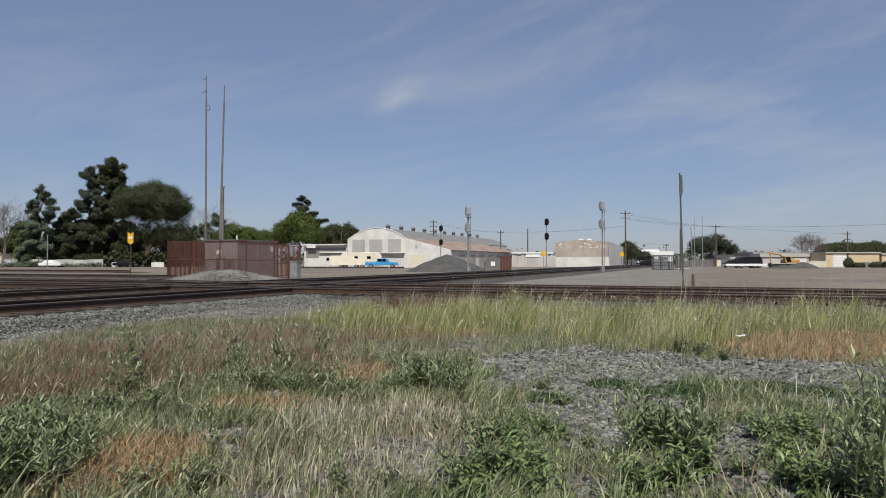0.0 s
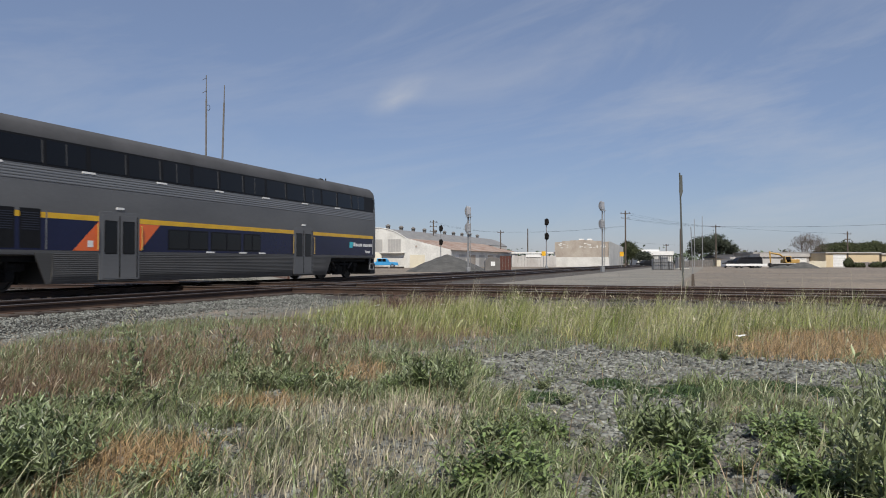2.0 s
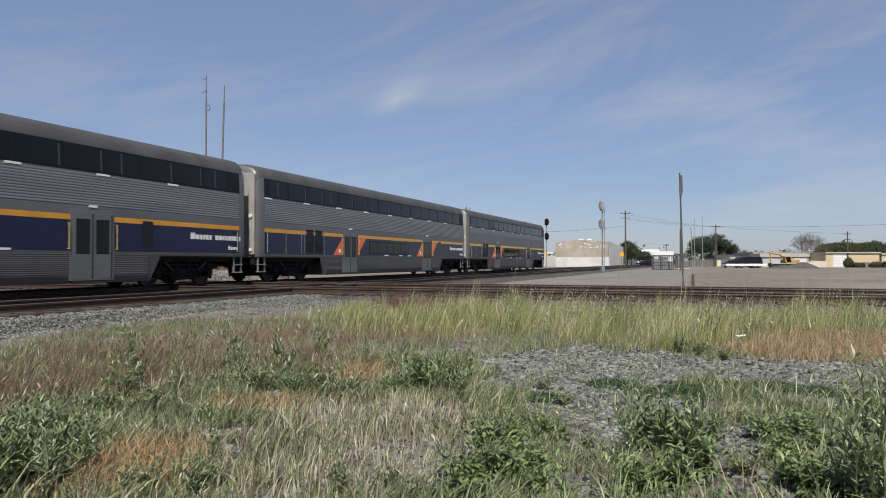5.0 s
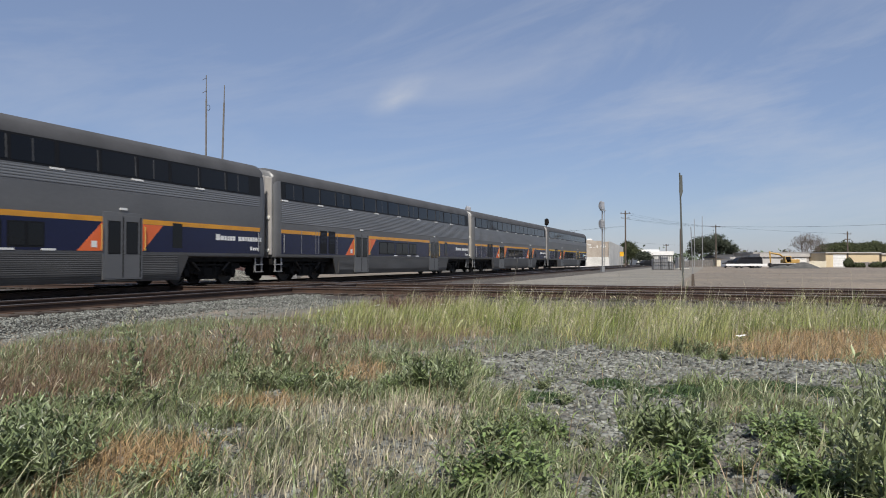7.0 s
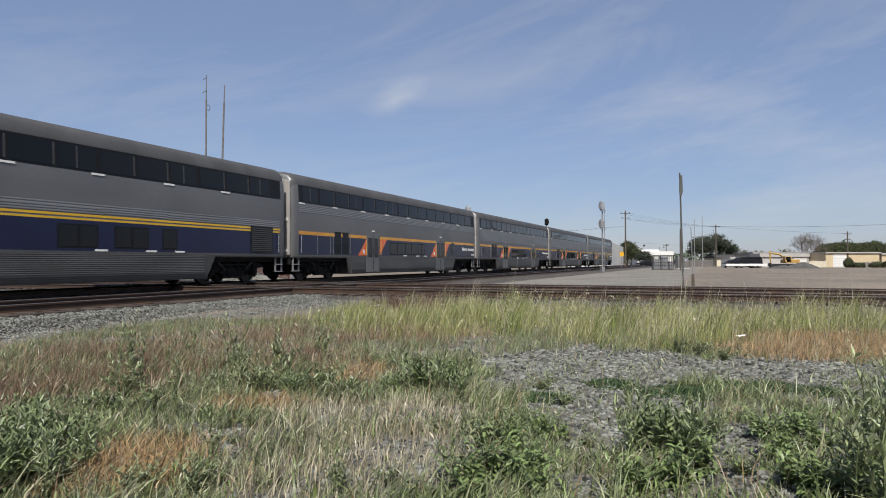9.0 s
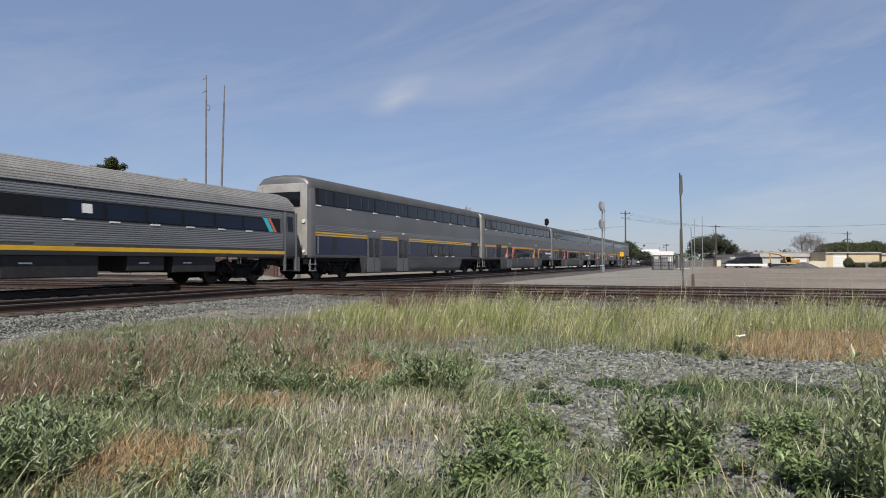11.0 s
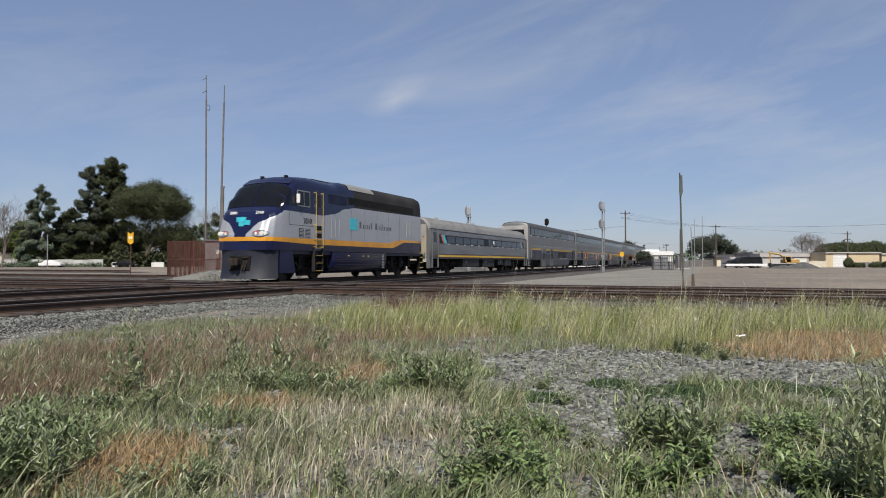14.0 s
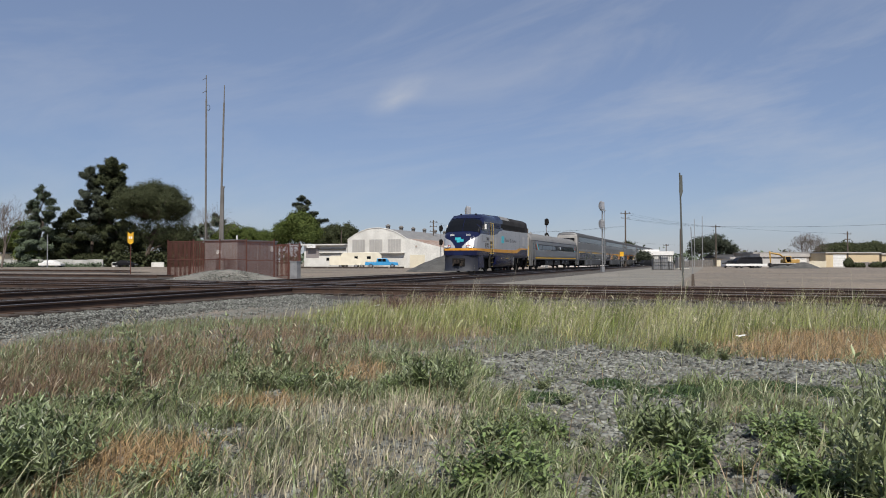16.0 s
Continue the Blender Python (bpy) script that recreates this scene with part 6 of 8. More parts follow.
def relay_and_signals():
    relay_yard()
    heap("gravel_mound", "low heap of grey ballast against the fence", 400, 43.6, 4.2, 1.5, 0.85, "ballast", 3.0, -15)
    heap("stone_pile", "large dark heap of crushed stone beyond the tracks", 793, 82, 6.4, 4.6, 2.0, "asphalt_pile", 9.0, LINE, 1.12)
    # aerials
    t = thing("radio_aerial", "thin grey aerial with two small crossed elements", "antenna", spot(364, 51))
    g = Geo()
    g.tube((0, 0, 0), (-0.02, 0, hz(175, 51)), 0.075, 0.06, 8)
    part("tube", g, MAT["gear_light"], t)
    g = Geo()
    g.tube((-0.02, 0, hz(175, 51)), (-0.03, 0, hz(132, 51)), 0.04, 0.03, 6)
    part("whip", g, MAT["gear_light"], t)
    for y in (139, 162):
        e = Geo()
        e.tube((-0.33, 0.1, hz(y + 1, 51)), (0.05, -0.1, hz(y - 2, 51)), 0.02, n=6)
        part("element", e, MAT["gear_light"], t)
    e = Geo()
    pts = [Vector((0.13 + 0.13 * math.cos(k * math.tau / 12), 0, hz(190, 51) + 0.2 * math.sin(k * math.tau / 12))) for k in range(13)]
    for p, q in zip(pts, pts[1:]):
        e.tube(p, q, 0.016, n=5)
    part("loop", e, MAT["black"], t)
    t = thing("radio_aerial", "tall leaning grey aerial pole with double foot", "antenna", spot(388, 52))
    g = Geo()
    g.tube((0, 0, 0), (0.30, 0, hz(182, 52)), 0.095, 0.065, 8)
    part("tube", g, MAT["gear_light"], t)
    g = Geo()
    g.tube((0.30, 0, hz(182, 52)), (0.33, 0, hz(150, 52)), 0.042, 0.03, 6)
    part("whip", g, MAT["gear_light"], t)
    g = Geo()
    g.tube((0.2, 0.05, 0), (0.22, 0.05, hz(332, 52)), 0.12, 0.11, 10)
    g.box(0.08, 0.36, -0.03, 0.13, hz(333, 52), hz(330, 52))
    part("support_pole", g, MAT["gear_light"], t)
    # marker sign
    t = thing("marker_sign", "yellow notched trackside marker on a rusty post", "sign", spot(231, 53))
    g = Geo()
    g.tube((0, 0.03, 0), (0, 0.03, hz(415, 53)), 0.035, n=8)
    part("post", g, MAT["rust_mesh"], t)
    g = Geo()
    z0, z1 = hz(433, 53), hz(411, 53)
    pr = [(-0.22, z1), (0, z1 - 0.13), (0.22, z1), (0.22, z0 + 0.14), (0, z0), (-0.22, z0 + 0.14)]
    g.sweep([[(x, y, z) for x, z in pr] for y in (-0.01, 0.01)])
    pl = part("plate", g, MAT["sign_yellow"], t)
    g = Geo()
    g.box(-0.13, -0.05, -0.02, -0.011, z0 + 0.42, z0 + 0.62)
    g.box(0.02, 0.13, -0.02, -0.011, z0 + 0.42, z0 + 0.62)
    part("writing_bar", g, MAT["white"], pl)
    # masts
    signal_mast("grey signal mast with two lamp units seen from behind", 829, 68, 366, (0.0, 1.65), 195, "galv", True, "silver")
    signal_mast("tall pale signal mast with two lamp units and ladder", 1066, 76, 357, (0.0, 2.0), 200, "galv", True, "silver")
    signal_mast("dark signal mast with two black oval lamp units", 780, 112, 400, (0.0, 2.2), 15, "galv", False, "black")
    signal_mast("signal post with two black oval lamp units", 967, 98, 388, (0.0, 2.0), 10, "galv", False, "black")
    t = thing("trackside_sign", "small mustard square sign on a post", "sign", spot(962, 96))
    g = Geo()
    g.tube((0, 0, 0), (0, 0, hz(446, 96)), 0.04, n=6)
    part("post", g, MAT["galv"], t)
    g = Geo()
    g.box(-0.28, 0.28, -0.05, -0.03, hz(453, 96), hz(445, 96))
    part("plate", g, MAT["sign_yellow"], t)
    t = thing("trackside_sign", "small mustard square sign beside painted building", "sign", spot(1100, 140))
    g = Geo()
    g.tube((0, 0, 0), (0, 0, hz(446, 140)), 0.05, n=6)
    part("post", g, MAT["galv"], t)
    g = Geo()
    g.box(-0.4, 0.4, -0.07, -0.05, hz(454, 140), hz(446, 140))
    part("plate", g, MAT["sign_yellow"], t)
    # plain poles and posts
    t = pole("steel_post", "bare thin dark weathered post with a plank at its top", "pole", 1209, 29.5, 306, 0.042, "post_dark", -0.13)
    g = Geo()
    za, zb, zc = hz(352, 29.5), hz(340, 29.5), hz(311, 29.5)
    g.sweep([[(x, y, z) for x, z in ((-0.10, za), (-0.02, zb), (-0.04, zc), (-0.16, zc + 0.05), (-0.17, zb))] for y in (-0.06, -0.03)])
    part("plank", g, MAT["post_dark"], t)
    t = pole("marker_post", "short dark post with thin upright wand", "post", 1226, 31, 485, 0.07, "wood")
    g = Geo()
    g.tube((0, 0, hz(487, 31)), (-0.08, 0, hz(402, 31)), 0.018, n=6)
    part("wand", g, MAT["galv"], t)
    pole("thin_post", "thin dark post in the yard", "pole", 1204, 90, 405, 0.10, "wood")
    for x, d, y, r, arms in ((1107, 150, 373, 0.17, ((0.6, 2.2), (1.6, 1.8))), (1267, 160, 398, 0.15, ((0.5, 2.0),)), (1500, 140, 410, 0.15, ((0.5, 1.6), (1.6, 1.2))), (886, 170, 408, 0.14, ((0.5, 1.6),)),
                             (934, 175, 405, 0.15, ()), (767, 150, 390, 0.14, ((0.4, 1.6), (1.4, 1.6), (2.4, 1.6))), (1179, 190, 432, 0.12, ((0.4, 1.6),)), (604, 160, 408, 0.13, ())):
        pole("utility_pole", "weathered wooden utility pole with crossarms" if arms else "weathered plain wooden utility pole", "utility pole", x, d, y, r, "wood", 0.0, arms)
    pole("lamp_post", "slim tall yard light pole", "pole", 1243, 150, 383, 0.07, "galv")
    pole("lamp_post", "slim tall yard light pole", "pole", 1229, 150, 388, 0.06, "galv")
    pole("lamp_post", "slim grey pole by the white wall", "pole", 84, 130, 415, 0.09, "galv")
    for z in (0.55, 1.55):
        for k in (-0.9, 0.9):
            wire("thin black wire between utility poles", (wx(1107, 150) + k, 150, hz(373, 150) - z), (wx(1267, 160) + k, 160, hz(398, 160) - 0.4), 0.5)
    for k in (-0.8, 0.8):
        wire("thin black wire sagging across the yard", (wx(1267, 160) + k, 160, hz(398, 160) - 0.4), (wx(1680, 150) + k, 150, hz(392, 150)), 0.5)
    wire("thin black wire sagging across the yard", (wx(1107, 150), 150, hz(388, 150)), (wx(1500, 140), 140, hz(414, 140)), 0.4)
    wire("thin low wire between poles", (wx(1107, 150), 150, hz(428, 150)), (wx(1267, 160), 160, hz(434, 160)), 0.3)
    for k in (-0.6, 0.6):
        wire("thin black wire behind the warehouse", (wx(886, 170) + k, 170, hz(411, 170)), (wx(1107, 150) + k, 150, hz(400, 150)), 0.5)
        wire("thin black wire behind the warehouse", (wx(767, 150) + k, 150, hz(394, 150)), (wx(886, 170) + k, 170, hz(411, 170)), 0.5)


def window_grid(parent, x, y0, y1, z0, z1, name="window", cols=4, material="pane"):
    """A framed panel window on a front wall at local x, spanning y and z."""
    g = Geo()
    g.box(x - 0.06, x, y0, y1, z0, z1)
    w = part(name, g, MAT[material], parent)
    for k in range(cols + 1):
        y = y0 + (y1 - y0) * k / cols
        b = Geo()
        b.box(x - 0.09, x - 0.06, y - 0.03, y + 0.03, z0, z1)
        part("bar", b, MAT["corrugated"], w)
    return w


def warehouse():
    """Barrel-roofed warehouse with its lean-to; local x runs back along the line, y to the left."""
    t = thing("arched_warehouse", "white warehouse with barrel roof and frosted front windows", "warehouse", spot(720, 131, 0, LINE))
    W, L, eave, crown = 12.6, 68.0, 5.35, 7.55
    n = 16
    arc = []
    for k in range(n + 1):
        f = k / n
        arc.append((W * f, eave + (crown - eave) * (1 - (2 * f - 1) ** 2)))
    front = [(0, 0)] + arc + [(W, 0)]
    g = Geo()
    g.sweep([[(x, y, z) for y, z in front] for x in (0, 0.3)])
    part("front_wall", g, MAT["stucco"], t)
    g = Geo()
    g.box(0.3, L, 0, 0.3, 0, eave)
    g.box(0.3, L, W - 0.3, W, 0, eave)
    part("side_wall", g, MAT["stucco"], t)
    g = Geo()
    up = [(y, z + 0.02) for y, z in arc]
    g.sweep([[(x, y, z) for y, z in up] + [(x, y, z - 0.15) for y, z in up[::-1]] for x in (0.32, L)])
    part("roof", g, MAT["roof_light"], t, "pale grey barrel roof")
    g = Geo()
    up2 = [(y, z + 0.12) for y, z in arc]
    g.sweep([[(x, y, z) for y, z in up2] + [(x, y, z - 0.14) for y, z in up2[::-1]] for x in (-0.08, 0.3)])
    part("coping", g, MAT["stucco"], t)
    for y0 in (1.2, 5.1, 8.8):
        window_grid(t, 0, y0, y0 + 2.7, hz(446, 133), hz(424, 133), cols=5)
    g = Geo()
    g.box(-0.7, 0, 0.4, 8.6, hz(449, 133), hz(449, 133) + 0.14)
    part("canopy", g, MAT["corrugated"], t)
    g = Geo()
    g.box(-0.05, 0, 5.0, 8.4, 0, 2.4)
    part("door", g, MAT["corrugated"], t, "pale roll-up door")
    for k in range(10):
        v = Geo()
        x = 5 + k * 6.2
        v.box(x - 0.3, x + 0.3, W / 2 - 0.3, W / 2 + 0.3, crown - 0.05, crown + 0.55)
        v.lathe((x, W / 2, crown + 0.55), [(0.55, 0), (0.55, 0.12), (0.2, 0.4), (0.05, 0.45)], 8)
        part("roof_vent", v, MAT["gear_light"], t, "weathered grey roof ventilator")
    # lean-to on its flank
    s = thing("warehouse_annex", "white lean-to annex with rust-streaked sheet roof", "warehouse", spot(720, 131, 0, LINE))
    D = 9.0
    g = Geo()
    g.sweep([[(x, -y, z) for y, z in ((0.02, 0), (0.02, 5.55), (D, 3.3), (D, 0))] for x in (-0.6, -0.3)])
    part("front_wall", g, MAT["stucco"], s)
    g = Geo()
    g.box(-0.3, 46, -D, -D + 0.25, 0, 3.3)
    part("side_wall", g, MAT["stucco"], s)
    for k in range(22):
        x0 = -0.3 + k * 2.12
        g = Geo()
        g.sweep([[(x, -y, z) for y, z in ((0.0, 5.5), (D + 0.4, 3.28), (D + 0.4, 3.22), (0.0, 5.42))] for x in (x0, x0 + 2.1)])
        part("roof_sheet", g, MAT["rust"], s)
    for k in range(7):
        x0 = 4 + k * 6
        g = Geo()
        g.box(x0, x0 + 3.6, -D - 0.03, -D, 0.0, 2.5)
        part("bay_door", g, MAT["bare"] if k % 2 else MAT["pane"], s)
    g = Geo()
    g.box(-0.66, -0.6, -3.9, -0.9, 0, 2.4)
    part("bay_door", g, MAT["tan_pale"], s, "cream sliding door")
    g = Geo()
    g.tube((-0.62, -2.2, 4.0), (-0.7, -2.2, 4.0), 0.18, n=10)
    part("wall_lamp", g, MAT["rust"], s)


def low_buildings():
    # low white building with carport
    t = thing("low_building", "low white flat-roofed building with dark carport shade", "building", spot(614, 136, 0, LINE + 90 - 180 + 90))
    t.matrix_basis = spot(614, 138, 0, LINE)
    W = 9.8
    zt = hz(432, 138)
    g = Geo()
    g.box(0, 9, 0.0, W, 0, zt - 0.25)
    part("wall", g, MAT["stucco"], t)
    g = Geo()
    g.box(-0.9, 9.3, -0.1, W + 0.3, zt - 0.25, zt)
    part("roof", g, MAT["stucco"], t)
    g = Geo()
    # the carport's shadow, put in as a dark panel and dark strips
    g.box(-0.05, 0.0, 6.4, 9.4, 1.9, 3.9)
    part("dark_window", g, MAT["shed_wall"], t)
    g = Geo()
    g.box(-0.98, -0.9, 6.6, 8.6, zt - 0.75, zt - 0.02)
    sg = part("sign_board", g, MAT["white"], t)
    g = Geo()
    for k in range(5):
        g.box(-1.0, -0.98, 7.0 + k * 0.26, 7.18 + k * 0.26, zt - 0.42, zt - 0.30)
    part("writing_bar", g, MAT["gear"], sg)
    for z in (hz(449, 138), hz(441, 138)):
        g = Geo()
        g.box(-0.3, -0.03, 0.2, 6.2, z - 0.08, z + 0.08)
        part("fascia", g, MAT["gear"], t)
    g = Geo()
    g.box(-0.06, 0, 3.0, 4.6, 1.3, 1.9)
    part("window", g, MAT["glass"], t)
    # half painted building
    b = thing("painted_building", "bare stucco building with white painted lower wall", "building", spot(1078, 150, 0, LINE))
    W, L, H = 11.8, 25, 5.5
    g = Geo()
    g.box(0.0, 0.25, 0, W, 2.1, H - 0.2)
    part("front_wall", g, MAT["bare"], b)
    g = Geo()
    for k in range(7):
        y = k * W / 7
        hh = H - 0.2 + 0.55 * math.sin(math.pi * (k + 0.5) / 7)
        g.box(0.0, 0.25, y, y + W / 7, H - 0.2, hh)
    part("parapet", g, MAT["bare"], b)
    g = Geo()
    g.box(-0.03, 0.25, 0, W, 0, 2.1)
    part("painted_base", g, MAT["stucco"], b, "white painted lower wall")
    g = Geo()
    g.sweep([[(x, y, z) for x, z in ((0.0, 0), (0.0, H), (L, H - 0.8), (L, 0))] for y in (-0.02, 0.25)])
    part("side_wall", g, MAT["stucco"], b)
    g = Geo()
    g.box(0.25, L, 0.25, W, H - 0.9, H - 0.6)
    part("roof", g, MAT["corrugated"], b)
    g = Geo()
    g.box(0.25, L, W - 0.25, W, 0, H - 0.9)
    g.box(L - 0.25, L, 0, W, 0, H - 0.9)
    part("rear_wall", g, MAT["stucco"], b)
    for y in (4.2, 6.0):
        g = Geo()
        g.box(3, 4, y, y + 1.0, H - 0.6, H + 0.7)
        part("roof_unit", g, MAT["white"], b, bevel=0.05)
    rng = random.Random(4)
    for k in range(26):
        g = Geo()
        y, z = rng.uniform(0.5, W - 0.5), rng.uniform(4.0, 5.0)
        g.box(-0.02, 0.0, y, y + rng.uniform(0.2, 0.6), z, z + rng.uniform(0.1, 0.3))
        part("peeling_patch", g, MAT["stucco"], b)
    # corrugated boundary wall between them
    w = thing("boundary_wall", "weathered corrugated metal boundary wall", "wall", kind="structure")
    for k in range(14):
        g = Geo()
        x0, x1 = wx(906 + k * 5.6, 152), wx(906 + (k + 1) * 5.6 - 0.3, 152)
        g.box(x0, x1, 152, 152.08, 0, hz(452 + (k % 3) * 0.6, 152))
        part("sheet", g, MAT["corrugated"], w)
    t = thing("long_canopy", "long low pale canopy roof on posts", "canopy")
    g = Geo()
    g.box(wx(905, 156), wx(985, 156), 156, 160, hz(449, 156), hz(446.5, 156))
    part("roof", g, MAT["white"], t)
    for x in (908, 930, 955, 982):
        g = Geo()
        g.box(wx(x, 156) - 0.08, wx(x, 156) + 0.08, 156.2, 156.4, 0, hz(449, 156))
        part("post", g, MAT["galv"], t)
    t = thing("wall_sign", "long white blank board on the boundary wall", "sign")
    g = Geo()
    g.box(wx(931, 151.8), wx(957, 151.8), 151.85, 151.98, hz(455.5, 152), hz(450.5, 152))
    part("board", g, MAT["white"], t)
    # long white wall at the left, with houses behind
    w = thing("garden_wall", "long low white rendered wall", "wall", kind="structure")
    for k in range(9):
        g = Geo()
        g.box(wx(-60 + k * 27, 146), wx(-60 + (k + 1) * 27 - 0.6, 146), 146, 146.25, 0, hz(459.5 + 0.6 * (k % 2), 146))
        part("panel", g, MAT["wall_grey"], w)
    for x0, x1, y in ((198, 206, 465), (268, 290, 465)):
        t = thing("low_wall", "low white wall seen between tree trunks", "wall")
        g = Geo()
        g.box(wx(x0, 147), wx(x1, 147), 147, 147.3, 0, hz(y, 147))
        part("panel", g, MAT["stucco"], t)
        g = Geo()
        g.box(wx(x0, 147), wx(x1, 147), 146.95, 147.35, hz(y, 147), hz(y, 147) + 0.1)
        part("coping", g, MAT["stucco"], t)


def house(name, label, x0, x1, yeave, yridge, d, depth, wall, roof="corrugated", flat=False, door=None):
    t = thing(name, label, "building", spot((x0 + x1) / 2, d))
    w = (wx(x1, d) - wx(x0, d)) / 2
    ze, zr = hz(yeave, d), hz(yridge, d)
    g = Geo()
    g.box(-w, w, 0, depth, 0, ze)
    part("wall", g, MAT[wall], t)
    g = Geo()
    if flat:
        g.box(-w - 0.2, w + 0.2, -0.3, depth + 0.2, ze, zr)
    else:
        g.sweep([[(x, y, z) for y, z in ((-0.4, ze), (depth / 2, zr), (depth + 0.4, ze), (depth + 0.4, ze - 0.12), (-0.4, ze - 0.12))] for x in (-w - 0.3, w + 0.3)])
    part("roof", g, MAT[roof], t)
    if door:
        a, b, y = door
        g = Geo()
        g.box(wx(a, d) - wx((x0 + x1) / 2, d), wx(b, d) - wx((x0 + x1) / 2, d), -0.05, 0, 0, hz(y, d))
        dr = part("roll_door", g, MAT["white"], t)
        for k in range(8):
            g = Geo()
            z = hz(y, d) * (k + 0.5) / 8
            g.box(wx(a, d) - wx((x0 + x1) / 2, d), wx(b, d) - wx((x0 + x1) / 2, d), -0.065, -0.05, z - 0.02, z + 0.02)
            part("slat", g, MAT["corrugated"], dr)
    return t


def wheels_for(t, xs, y, r):
    for x in xs:
        for sg in (-1, 1):
            g = Geo()
            g.tube((x, sg * y, r), (x, sg * (y - 0.22), r), r, n=16)
            w = part("tyre", g, MAT["tyre"], t)
            g = Geo()
            g.tube((x, sg * (y + 0.012), r), (x, sg * (y - 0.1), r), r * 0.55, n=12)
            part("rim", g, MAT["galv"], w)


def car_like(name, label, x, d, turn, paint, length, width, prof, glass, wheels, r=0.33):
    """A road vehicle by its side outline (x, z); glass: side window spans."""
    t = thing(name, label, "vehicle", spot(x, d, 0, turn))
    g = Geo()
    hw = width / 2
    secs = []
    for y, k in ((-hw, 0.0), (-hw * 0.96, 0.35), (hw * 0.96, 0.35), (hw, 0.0)):
        secs.append([(px, y, z) for px, z in prof])
    g.sweep([[(px, y * (1.0 if z < 1.0 else 0.90), z) for px, z in prof] for y in (-hw, hw)])
    part("body", g, MAT[paint], t, bevel=0.04)
    for a, b, z0, z1 in glass:
        for sg in (-1, 1):
            q = Geo()
            q.box(a, b, sg * hw * 0.86, sg * (hw * 0.90 + 0.02), z0, z1)
            part("side_window", q, MAT["glass"], t)
    wheels_for(t, wheels, hw - 0.02, r)
    for sg in (-1, 1):
        q = Geo()
        q.box(sg * (length / 2 - 0.06), sg * (length / 2 + 0.03), -hw * 0.95, hw * 0.95, 0.42, 0.56)
        part("bumper", q, MAT["galv"], t, bevel=0.02)
    return t


